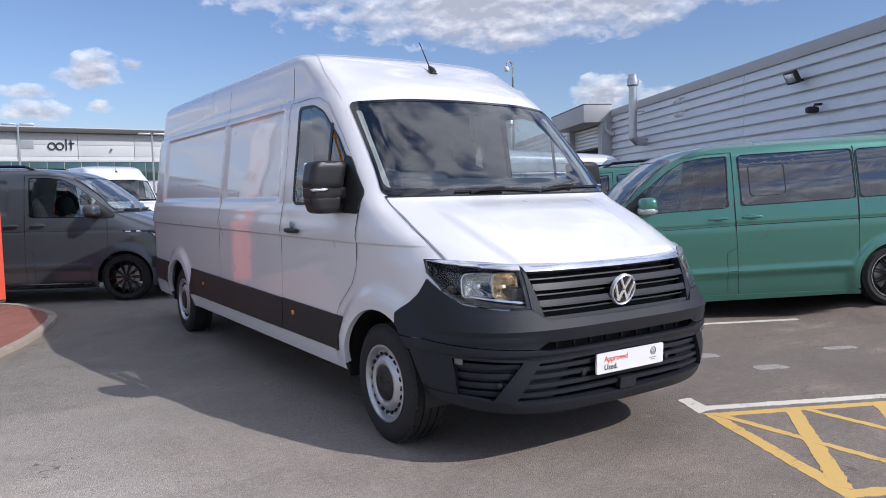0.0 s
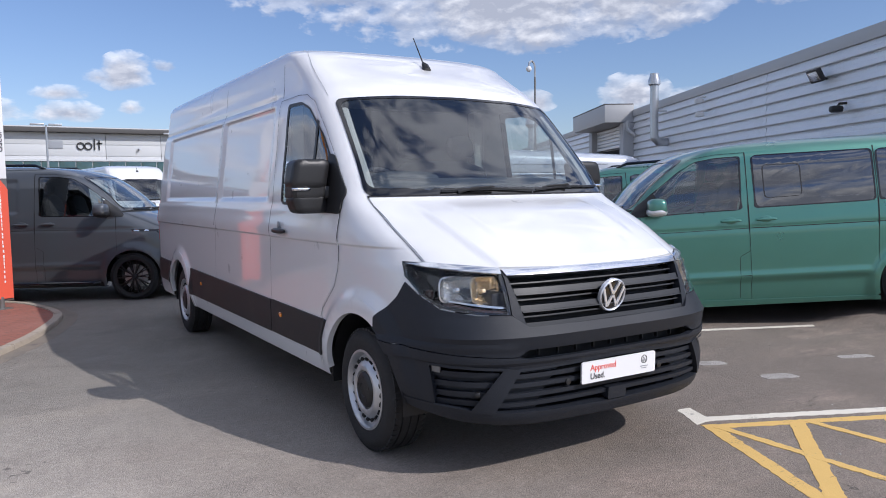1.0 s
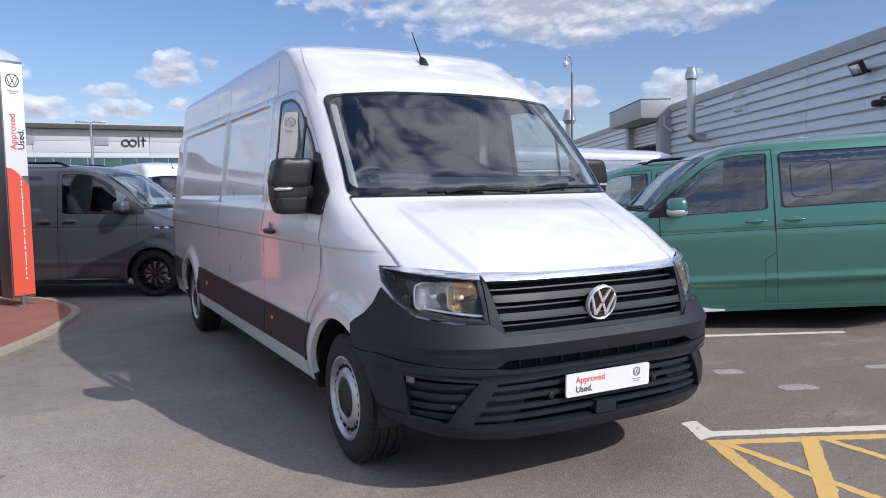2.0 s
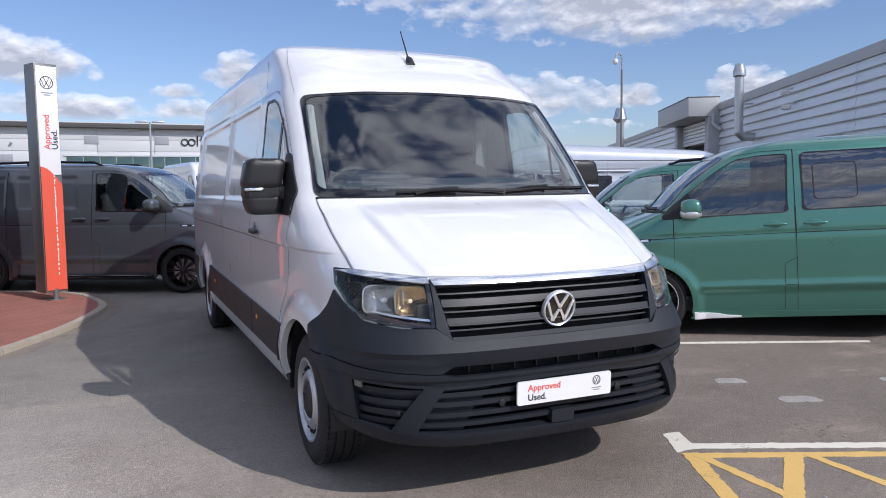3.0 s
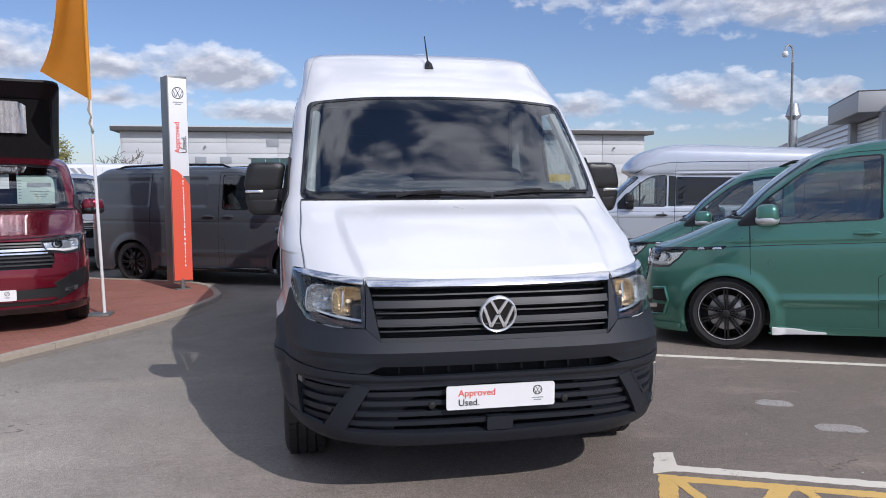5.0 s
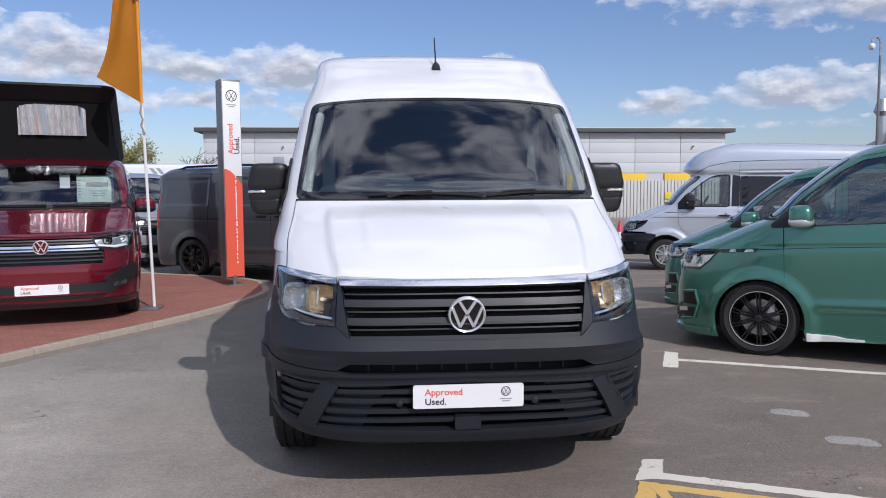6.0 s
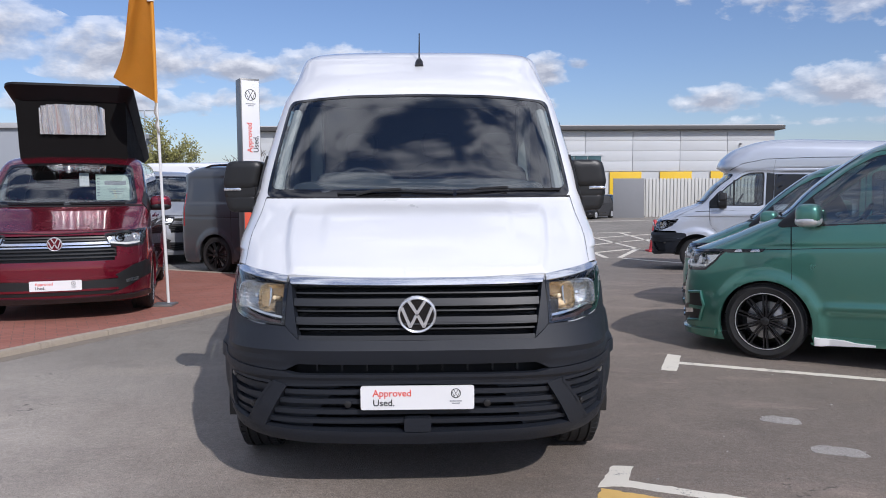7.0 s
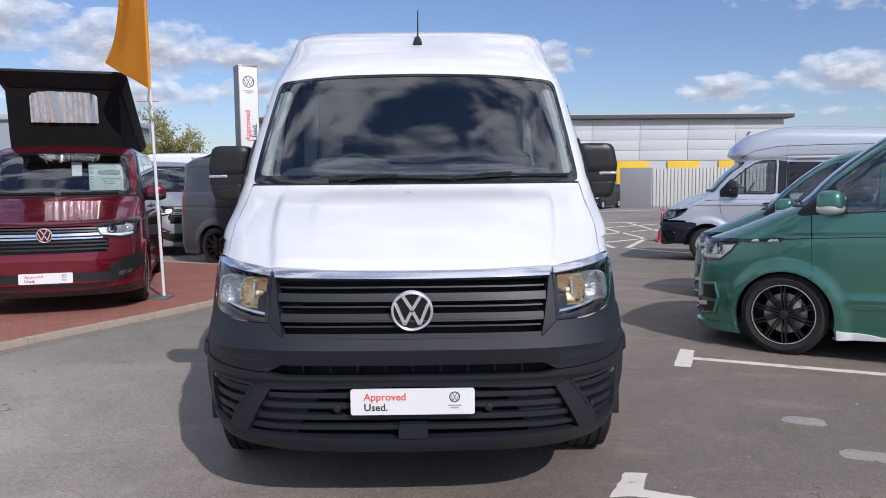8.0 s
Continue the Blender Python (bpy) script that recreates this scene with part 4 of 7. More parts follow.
    screen = soften([(-0.905, 1.44), (0.905, 1.44), (0.845, 2.062), (0.45, 2.09), (0, 2.097), (-0.45, 2.09), (-0.845, 2.062)], 0.05)
    screen_vz = sh.front_poly(screen)
    pane = soften([(2.275, 2.080), (2.02, 2.072), (1.86, 2.02), (1.60, 1.83), (1.37, 1.60), (1.235, 1.45), (1.32, 1.405), (2.26, 1.40)], 0.04)
    lamp = [("f", 0.612, 1.066), ("f", 0.74, 1.078), ("f", 0.875, 1.094), ("s", 0.60, 1.098), ("s", 0.555, 1.03), ("f", 0.928, 0.945), ("f", 0.885, 0.885), ("f", 0.76, 0.858), ("f", 0.618, 0.853)]
    nose = both(sh, [("f", 0, 1.045), ("f", 0.64, 1.045), ("f", 0.64, 0.84)], [("s", 0.54, 0.84), ("s", 0.63, 0.72), ("s", 0.57, 0.5), ("s", 0.57, 0.28), ("f", 0, 0.26)])
    holes = [[(v * 0.998, z + (0.002 if z < 1.7 else -0.002)) for v, z in screen_vz], nose]
    for s in (-1, 1):
        holes.append(sh.side_poly(pane, s))
        hole = half_poly(sh, lamp, s)
        cx, cz = sum(p[0] for p in hole) / len(hole), sum(p[1] for p in hole) / len(hole)
        holes.append([(cx + (v - cx) * 1.01, cz + (z - cz) * 1.02) for v, z in hole])
    hood = both(sh, [("f", 0, 1.432), ("f", 0.45, 1.432), ("f", 0.893, 1.432)], [("f", 0.892, 1.30), ("f", 0.888, 1.18), ("f", 0.878, 1.10), ("f", 0.74, 1.084), ("f", 0.612, 1.070), ("f", 0.3, 1.064), ("f", 0, 1.063)])
    holes.append([(v * 0.97, 1.245 + (z - 1.245) * 0.95) for v, z in hood])
    arches = [(0.979, 0.35, 0.446), (hub_r, 0.35, 0.446)]
    body = part("body", sh.skin(0.345, top, 0.0185 if detail else 0.04, holes, arches, 0.036 if detail else 0.10, 90 if detail else 50, ((SWAGE, 0.024, 7), (1.425, 0.03, 4), (2.095, 0.03, 4)) if detail else ()), paint, root)
    if dome:
        for v in body.data.vertices:
            if v.co.z > 2.1:
                v.co.z -= 0.048 * max(0.0, v.co.y - 2.2) * (v.co.z - 2.1) / 0.7
    # plain underside, cabin floor and bulkhead
    part("underbody", box((0, tail / 2 + 0.2, 0.42), (1.72, tail - 1.0, 0.16), 0.03), BLACK_PLASTIC, root)
    part("undertray", box((0, 0.55, 0.345), (1.30, 0.86, 0.04), 0.01), BLACK_PLASTIC, root)
    part("crash_beam", box((0, 0.22, 0.66), (1.36, 0.10, 0.60), 0.02), BLACK_PLASTIC, root)
    part("cabin_floor", box((0, 1.75, 0.86), (1.78, 1.6, 0.05)), CABIN, root)
    part("bulkhead", box((0, 2.66, 1.52), (1.70, 0.05, 1.36), 0.01), CABIN, root)
    part("windscreen", sh.patch(screen_vz, 0.002, 0.005, 0.09), SCREEN, root, "tinted windscreen").visible_shadow = False
    bm = bmesh.new()
    ins = soften([(-0.882, 1.485), (0.882, 1.485), (0.826, 2.046), (0.45, 2.073), (0, 2.080), (-0.45, 2.073), (-0.826, 2.046)], 0.06)
    n = len(screen)
    for i in range(n):
        j = (i + 1) % n
        quad = [screen[i], screen[j], ins[j], ins[i]]
        sh.patch(sh.front_poly(quad, 0.08), 0.005, 0.004, 0.2, bm)
    part("windscreen_border", bm, GLOSS_BLACK, root)
    # bonnet with two long pressings
    def swell(p):
        a, k = abs(p.x), (p.z - 1.06) / 0.37
        outer, middle = 0.622 + 0.105 * k + 0.02 * math.sin(math.pi * k), 0.47 + 0.07 * k
        o = 0.004 + 0.020 * (1 - smoothstep(outer - 0.045, outer + 0.012, a)) + 0.008 * (1 - smoothstep(middle - 0.05, middle + 0.01, a)) * smoothstep(0.15, 0.6, k)
        return o * smoothstep(1.430, 1.30, p.z) * smoothstep(1.055, 1.085, p.z) + 0.004
    part("bonnet", sh.patch(hood, swell, 0.014, 0.017), paint, root, sharp=60)
    bm = bmesh.new()
    for s in (-1, 1):
        sh.ribbon([(s * 0.902, 1.43), (s * 0.901, 1.30), (s * 0.897, 1.18), (s * 0.887, 1.10)], 0.005, 0.003, None, bm)
    sh.ribbon([(-0.90, 1.436), (0, 1.437), (0.90, 1.436)], 0.014, 0.004, None, bm)
    part("bonnet_gap", bm, SEAM, root)
    # front bumper
    def chin(p):
        a = abs(p.x)
        fold = 0.742
        near = 1 - smoothstep(0.78, 1.0, a)
        return 0.010 + near * (0.034 * max(0.0, 1 - abs(p.z - fold) / (0.10 if p.z > fold else 0.066))) + 0.010 * smoothstep(0.715, 0.695, p.z) * smoothstep(0.55, 0.66, a)

    brow = [("f", 0.616, 0.850), ("f", 0.76, 0.853), ("f", 0.885, 0.878), ("f", 0.932, 0.94), ("s", 0.55, 1.00), ("s", 0.60, 0.92), ("s", 0.70, 0.845), ("s", 0.765, 0.800)]
    if dome:
        # a low bumper, with painted metal between it and the lamps
        brow = [("f", 0.616, 0.795), ("f", 0.76, 0.80), ("f", 0.932, 0.81), ("s", 0.55, 0.815), ("s", 0.66, 0.81), ("s", 0.765, 0.795)]
    bumper = part("bumper", sh.patch(both(sh, [("f", 0, 0.787), ("f", 0.545, 0.79)] + brow, [("s", 0.768, 0.735), ("s", 0.705, 0.690), ("f", 0.86, 0.668), ("f", 0.61, 0.655), ("f", 0.55, 0.684), ("f", 0, 0.682)]), chin, 0.03, 0.016, None, (0.742,)), dark, root, "charcoal textured plastic bumper", sharp=21)
    lower = bmesh.new()
    sh.patch(both(sh, [("f", 0, 0.640), ("f", 0.55, 0.640), ("f", 0.61, 0.651), ("f", 0.86, 0.664), ("s", 0.70, 0.686)], [("s", 0.632, 0.625), ("f", 0.885, 0.618), ("f", 0.665, 0.600), ("f", 0.60, 0.580), ("f", 0, 0.594)]), lambda p: 0.012 + 0.014 * smoothstep(0.600, 0.632, p.z), 0.035, 0.016, lower)
    sh.patch(both(sh, [("f", 0, 0.362), ("f", 0.70, 0.382), ("f", 0.86, 0.402), ("s", 0.545, 0.425)], [("s", 0.548, 0.385), ("s", 0.42, 0.362), ("f", 0.80, 0.335), ("f", 0.5, 0.312), ("f", 0, 0.304)]), 0.014, 0.11, 0.05, lower)
    for s in (-1, 1):
        sh.patch(densify(half_poly(sh, [("f", 0.60, 0.585), ("f", 0.668, 0.604), ("f", 0.80, 0.385), ("f", 0.715, 0.378)], s), 0.06), 0.018, 0.05, 0.05, lower)
        sh.patch(densify(half_poly(sh, [("f", 0.932, 0.625), ("s", 0.632, 0.63), ("s", 0.568, 0.50), ("s", 0.548, 0.415), ("f", 0.912, 0.402), ("f", 0.922, 0.5)], s), 0.06), 0.010, 0.05, 0.05, lower)
    part("lower_bumper", lower, dark, bumper)
    part("intake_backing", sh.patch(both(sh, [("f", 0, 1.05), ("f", 0.60, 1.05), ("f", 0.625, 0.83)], [("s", 0.52, 0.80), ("s", 0.50, 0.42), ("f", 0.8, 0.36), ("f", 0, 0.33)]), -0.07, 0.0, 0.08), SEAM, bumper)
    for s in (-1, 1):
        part("corner_backing", sh.patch(densify(half_poly(sh, [("f", 0.70, 0.545), ("f", 0.93, 0.555), ("f", 0.92, 0.40), ("f", 0.80, 0.385)], s), 0.06), -0.034, 0.0, 0.06), dark, bumper)
        part("intake_panel", sh.patch(densify(half_poly(sh, [("f", 0.37, 0.572), ("f", 0.60, 0.58), ("f", 0.715, 0.385), ("f", 0.50, 0.375), ("f", 0.46, 0.47)], s), 0.06), -0.030, 0.0, 0.06), dark, bumper)
    for z, h in ((0.552, 0.022), (0.508, 0.022), (0.458, 0.022), (0.412, 0.020)):
        x = 0.60 + (0.585 - z) * 0.58
        part("intake_slat", sh.patch(strip_poly(sh, -x, x, z, h), -0.004, 0.045, 0.08), dark, bumper)
    for s in (-1, 1):
        for z in (0.566, 0.517, 0.468, 0.424):
            x = 0.672 + (0.60 - z) * 0.62
            part("corner_slat", sh.patch(strip_poly(sh, s * x, s * 0.93, z, 0.027) if s > 0 else strip_poly(sh, s * 0.93, s * x, z, 0.027), -0.008, 0.04, 0.08), dark, bumper)
        pocket = half_poly(sh, [("f", 0.672, 0.598), ("f", 0.80, 0.606), ("f", 0.928, 0.612), ("f", 0.922, 0.50), ("f", 0.914, 0.408), ("f", 0.80, 0.392), ("f", 0.672, 0.598)], s)
        part("pocket_frame", sh.ribbon_vz([p for k in range(len(pocket) - 1) for p in (pocket[k], ((pocket[k][0] + pocket[k + 1][0]) / 2, (pocket[k][1] + pocket[k + 1][1]) / 2))] + [pocket[-1]], 0.014, 0.022), dark, bumper)
        at = sh.point(sh.v_front(s * 0.322, 0.496), 0.496)
        part("parking_sensor", lathe([(0.0, 0.002), (0.012, 0.0015), (0.016, 0.0), (0.017, -0.02)], 16, Matrix.Translation((at.x, at.y - 0.003, at.z)) @ FACE_NOSE), BLACK_PLASTIC, bumper)
        at = sh.point(sh.v_front(s * 0.79, 0.47), 0.47)
        part("parking_sensor", lathe([(0.0, 0.004), (0.010, 0.003), (0.014, 0.0), (0.015, -0.02)], 16, Matrix.Translation((at.x, at.y - 0.006, at.z)) @ FACE_NOSE @ Matrix.Rotation(radians(40 * s), 4, "Z")), BLACK_PLASTIC, bumper)
        part("corner_reflector", sh.patch(densify(half_poly(sh, [("f", 0.905, 0.604), ("f", 0.925, 0.606), ("f", 0.925, 0.572), ("f", 0.905, 0.570)], s), 0.05), 0.006, 0.012), SIGN_GREY, bumper)
    part("tow_cover", sh.patch(sh.front_poly(soften([(-0.062, 0.368), (0.062, 0.368), (0.062, 0.432), (-0.062, 0.432)], 0.01)), 0.016, 0.05), dark, bumper)
    for k in range(-4, 5):
        part("slot_fin", sh.patch(sh.front_poly([(k * 0.118 - 0.004, 0.642), (k * 0.118 + 0.004, 0.642), (k * 0.118 + 0.004, 0.681), (k * 0.118 - 0.004, 0.681)], 0.1), -0.036, 0.02, 0.2), BLACK_PLASTIC, bumper)
    # grille
    grille = part("grille", sh.patch(both(sh, [("f", 0, 1.059), ("f", 0.60, 1.061), ("f", 0.606, 1.060)], [("f", 0.594, 1.034), ("f", 0, 1.030)]), 0.016, 0.03, 0.03), CHROME, root, "dark grille below a chrome strip")
    for z, h, o in ((1.008, 0.007, -0.026), (0.962, 0.027, 0.004), (0.944, 0.006, 0.010), (0.925, 0.007, -0.020), (0.880, 0.027, 0.004), (0.862, 0.006, 0.010), (0.842, 0.007, -0.016), (0.800, 0.022, 0.006)):
        x = 0.547 + (z - 0.79) * 0.17
        part("grille_slat", sh.patch(strip_poly(sh, -x, x, z, h), o, 0.05, 0.09), GRILLE_BLACK, grille)
    for s in (-1, 1):
        part("grille_cheek", sh.patch(densify(half_poly(sh, [("f", 0.607, 1.064), ("f", 0.592, 1.026), ("f", 0.548, 0.792), ("f", 0.614, 0.852)], s), 0.06), 0.010, 0.05), dark, grille)
    nose_y = sh.front(0, 0.908) - 0.022
    emblem(root, Matrix.Translation((0, nose_y, 0.908)) @ FACE_NOSE @ Matrix.Rotation(radians(12), 4, "Y"), 0.089)
    if board:
        show_plate(root, -0.006, 0.533, 2)
    # headlights
    for s in (-1, 1):
        lv = densify(half_poly(sh, lamp, s), 0.05)
        house = part("headlight", sh.patch(lv, -0.085, 0.0, 0.06), GLOSS_BLACK, root, "clear headlight with two round reflectors")
        rim = bmesh.new()
        for i in range(len(lv)):
            a, b = lv[i], lv[(i + 1) % len(lv)]
            pa, pb, na, nb = sh.point(*a), sh.point(*b), sh.normal(*a), sh.normal(*b)
            rim.faces.new([rim.verts.new(q) for q in (pa, pb, pb - nb * 0.09, pa - na * 0.09)])
        part("lamp_wall", rim, GLOSS_BLACK, house)
        for x, wide, high, mat in ((0.818, 0.182, 0.130, LAMP_FLUTED), (0.706, 0.140, 0.130, LAMP_WARM)):
            z = 0.982
            p, nn = sh.point(sh.v_front(s * x, z), z), sh.normal(sh.v_front(s * x, z), z)
            aim = (nn * 0.65 + Vector((0, -1, 0)) * 0.6).normalized()
            mt = Matrix.Translation(p - nn * 0.032) @ aim.to_track_quat("X", "Z").to_matrix().to_4x4()
            part("reflector", lamp_bowl(wide, high, mt), mat, house, sharp=20)
            part("bulb", lathe([(0.0, -0.004), (0.010, -0.008), (0.012, -0.05)], 12, mt), BULB if x < 0.75 else CHROME, house)
        part("indicator_bulb", rounded_block(sh.point(sh.v_front(s * 0.90, 0.94), 0.94) + Vector((-0.02 * s, 0.06, 0)), (0.04, 0.05, 0.05), 3, 8), LAMP_DARK, house)
        brow = half_poly(sh, [("f", 0.615, 1.066), ("f", 0.74, 1.079), ("f", 0.872, 1.095), ("s", 0.575, 1.090), ("f", 0.885, 1.073), ("f", 0.74, 1.056), ("f", 0.617, 1.042)], s)
        part("chrome_brow", sh.patch(densify(brow, 0.03), 0.016, 0.012, 0.02), CHROME, house)
        sill = half_poly(sh, [("f", 0.63, 0.896), ("f", 0.74, 0.910), ("f", 0.86, 0.927), ("f", 0.86, 0.920), ("f", 0.74, 0.899), ("f", 0.632, 0.886)], s)
        part("lower_trim", sh.patch(densify(sill, 0.05), -0.02, 0.03, 0.06), CHROME, house)
        base = half_poly(sh, [("f", 0.625, 0.872), ("f", 0.74, 0.886), ("f", 0.87, 0.915), ("f", 0.885, 0.895), ("f", 0.76, 0.866), ("f", 0.622, 0.858)], s)
        part("lower_lens", sh.patch(densify(base, 0.05), -0.010, 0.02, 0.06), LAMP_DARK, house)
        bor = bmesh.new()
        cx, cz = sum(p[0] for p in lv) / len(lv), sum(p[1] for p in lv) / len(lv)
        ring = [(cx + (v - cx) * (1 - 0.024 / max(0.05, math.hypot(v - cx, z - cz))), cz + (z - cz) * (1 - 0.022 / max(0.05, math.hypot(v - cx, z - cz)))) for v, z in lv]
        for i in range(len(lv)):
            j = (i + 1) % len(lv)
            q4 = [lv[i], lv[j], ring[j], ring[i]]
            bor.faces.new([bor.verts.new(sh.point(*q) + sh.normal(*q) * 0.006) for q in q4])
        bmesh.ops.remove_doubles(bor, verts=bor.verts[:], dist=1e-5)
        part("lamp_border", bor, GLOSS_BLACK, house)
        lens = part("lens", sh.patch(lv, 0.009, 0.006, 0.06), LENS, house)
        lens.visible_shadow = False
    # sides
    for s in (-1, 1):
        g = part("door_window", sh.patch(sh.side_poly(pane, s), 0.001, 0.004, 0.12), PANE, root, "clear front door window")
        bm = bmesh.new()
        loop = pane + [pane[0]]
        sh.ribbon(loop, 0.022, 0.004, s, bm)
        sh.ribbon([(1.70, 1.93), (1.70, 1.40)], 0.024, 0.005, s, bm)
        part("window_seal", bm, BLACK_PLASTIC, g)
        part("inner_frame", sh.ribbon(loop, 0.05, -0.012, s), CABIN, g)
        door = part("front_door", sh.patch(sh.side_poly(soften([(1.235, 1.375), (1.25, 1.03), (1.31, 0.92), (1.50, 0.76), (1.53, 0.40), (2.45, 0.38), (2.445, 0.72), (2.43, 1.24), (2.42, 1.375)], 0.02), s), 0.004, 0.010, 0.03, None, [SWAGE + 0.0025 * k for k in range(-6, 3)]), paint, root)
        for line, proud in (
            ([(1.222, 1.43), (1.225, 1.20), (1.24, 1.03), (1.30, 0.91), (1.49, 0.75), (1.52, 0.70)], 0.0075),
            ([(1.222, 1.43), (1.36, 1.64), (1.59, 1.87), (1.80, 2.06), (1.95, 2.12), (2.12, 2.135), (2.465, 2.13), (2.44, 1.65), (2.445, 1.24), (2.46, 0.70)], 0.0075),
            ([(2.46, 2.15), (2.50, 2.40)], 0.003),
            ([(post, 2.40), (post, 2.13), (post - 0.02, 1.40), (post + 0.02, 0.72)], 0.0035),
        ):
            part("door_gap", sh.ribbon(line, 0.003, proud - 0.002, s), SEAM, door)
        long_lines = () if dome else (((2.52, 2.165), (tail - 0.30, 2.165), 0.006), ((2.62, 2.098), (tail - 0.62, 2.098), 0.004))
        for p, q, wide in long_lines:
            part("gutter_line", sh.ribbon([p, q], wide, 0.002, s), PRINT_GREY, root)
        if dome:
            part("roof_seam", sh.ribbon([(1.62, 2.14), (1.85, 2.27), (2.3, 2.36), (3.2, 2.38), (5.8, 2.36)], 0.010, 0.004, s), SEAM, root)
            # the crease is only its shade, painted as a near-black strip
            part("side_crease_shade", sh.ribbon([(0.95, 1.27), (1.6, 1.29), (5.4, 1.30)], 0.012, 0.004, s), SEAM, root)
            part("pillar_cover", sh.patch(sh.side_poly([(2.31, 1.41), (2.46, 1.41), (2.48, 2.06), (2.33, 2.08)], s), 0.004, 0.006), GLOSS_BLACK, root)
            part("side_window", sh.patch(sh.side_poly(soften([(2.47, 1.42), (4.1, 1.42), (4.1, 2.02), (2.485, 2.05)], 0.04), s), 0.026, 0.006, 0.15), GLOSS_BLACK, root, "dark tinted side window")
        p = sh.point(sh.v_side(s, 2.2, 1.215), 1.215)
        h = part("door_handle", rounded_block((p.x + s * 0.028, 2.17, 1.212), (0.034, 0.25, 0.036), 3, 10), BLACK_PLASTIC, door)
        part("lock", rounded_block((p.x + s * 0.012, 2.205, 1.252), (0.012, 0.05, 0.05), 3, 8), PRINT_GREY, door)
        # side mouldings between the wheels and behind
        for y0, y1, z0, z1 in ((1.475, 2.452, 0.690, 0.705), (2.468, hub_r - 0.48, 0.70, 0.735), (hub_r + 0.47, tail - 0.25, 0.735, 0.75)):
            part("side_moulding", sh.patch(sh.side_poly(soften([(y0, 0.468 if y0 < 5 else 0.50), (y1, 0.470 if y1 < 5.2 else 0.51), (y1, z1), (y0 - (0.05 if y0 < 2 else 0), z0), (y0 - (0.018 if y0 < 2 else 0), 0.57)], 0.012), s), 0.014, 0.02, 0.1), BAND_PLASTIC, root)
        for y in (2.25, 4.55):
            p = sh.point(sh.v_side(s, y, 0.62), 0.62)
            part("marker_lamp", rounded_block((p.x + s * 0.016, y, 0.615), (0.014, 0.05, 0.035), 3, 8), AMBER, root)
        for yc, steer in ((0.979, 0), (hub_r, 0)):
            part("wheel_arch", sh.patch(sh.side_poly(arc_band(yc, 0.35, 0.44, 0.525, 6, 142 if yc < 2 else 181, 36), s), 0.004, 0.035, 0.06), paint, root)
            part("arch_liner", liner(yc, 0.35, 0.455, s * 1.0, s * 0.62), BLACK_PLASTIC, root)
            put_wheel(wheels, root, s, 1.0, yc, steer)
        part("tail_light", sh.patch(sh.side_poly([(tail - 0.13, 0.95), (tail - 0.02, 0.95), (tail - 0.02, 1.42), (tail - 0.10, 1.42)], s), 0.008, 0.02), RED_LENS, root)
        part("mirror_base", sh.patch(sh.side_poly(soften([(1.215, 1.47), (1.42, 1.70), (1.475, 1.70), (1.45, 1.50), (1.42, 1.345), (1.225, 1.34)], 0.03), s), 0.012, 0.02), BLACK_PLASTIC, root)
        def lean(b):
            for v in b.verts:
                v.co.x -= s * 0.20 * max(0.0, v.co.z - 1.54)
                v.co.x -= s * 0.30 * max(0.0, 1.42 - v.co.z)
            return b

        mx = s * 1.105 - 0.022
        mirror = part("mirror", lean(rounded_block((mx, 1.475, 1.578), (0.230, 0.175, 0.184), 6, 22)), BLACK_PLASTIC, root, "large black two-part door mirror")
        part("mirror_band", rounded_block((mx - s * 0.002, 1.478, 1.480), (0.220, 0.163, 0.10), 9, 14), BLACK_PLASTIC, mirror)
        part("lower_housing", lean(rounded_block((mx - s * 0.004, 1.480, 1.404), (0.220, 0.164, 0.122), 6, 18)), BLACK_PLASTIC, mirror)
        part("mirror_arm", rounded_block((s * 0.985 - 0.02, 1.44, 1.470), (0.20, 0.085, 0.082), 6, 12, Matrix.Rotation(radians(s * 10), 3, "Z")), BLACK_PLASTIC, mirror)
        part("indicator", rounded_block((mx + s * 0.052, 1.412, 1.490), (0.112, 0.052, 0.020), 5, 10), LAMP_SILVER, mirror)
        part("mirror_glass", box((mx, 1.564, 1.585), (0.170, 0.006, 0.15), 0.002), CHROME, mirror)
    if not dome:
        for s in (-1, 1):
            part("roof_seam", sh.ribbon([(s * 0.862, 2.085), (s * 0.845, 2.20), (s * 0.82, 2.33), (s * 0.79, 2.43), (s * 0.74, 2.50), (s * 0.69, 2.535)], 0.005, 0.003), PRINT_GREY, root)
    # wipers
    for pts in (((-0.47, 1.456), (-0.25, 1.463), (-0.10, 1.466), (0.20, 1.452)), ((0.22, 1.455), (0.42, 1.466), (0.52, 1.474), (0.84, 1.474))):
        path = [sh.point(sh.v_front(x, z), z) + sh.normal(sh.v_front(x, z), z) * 0.016 for x, z in densify(list(pts), 0.05, False)]
        w = part("wiper", tube(path, 0.006, 6), BLACK_PLASTIC, root)
        mid = path[len(path) // 2]
        part("wiper_arm", tube([mid + Vector((0, -0.01, 0.012)), mid + Vector((-0.16, -0.01, 0.002)), mid + Vector((-0.26, 0.0, -0.02))], [0.006, 0.009, 0.011], 6), BLACK_PLASTIC, w)
    # aerial
    if not dome:
        a = part("aerial", tube([(0, 1.93, 2.335), (0, 1.955, 2.372), (0, 1.975, 2.39), (0, 1.99, 2.405)], [0.032, 0.026, 0.016, 0.007], 10), BLACK_PLASTIC, root, "short black roof aerial")
        part("rod", tube([(0, 1.985, 2.40), (0, 2.12, 2.60)], [0.006, 0.004], 6), BLACK_PLASTIC, a)
    # cabin
    dash = bmesh.new()
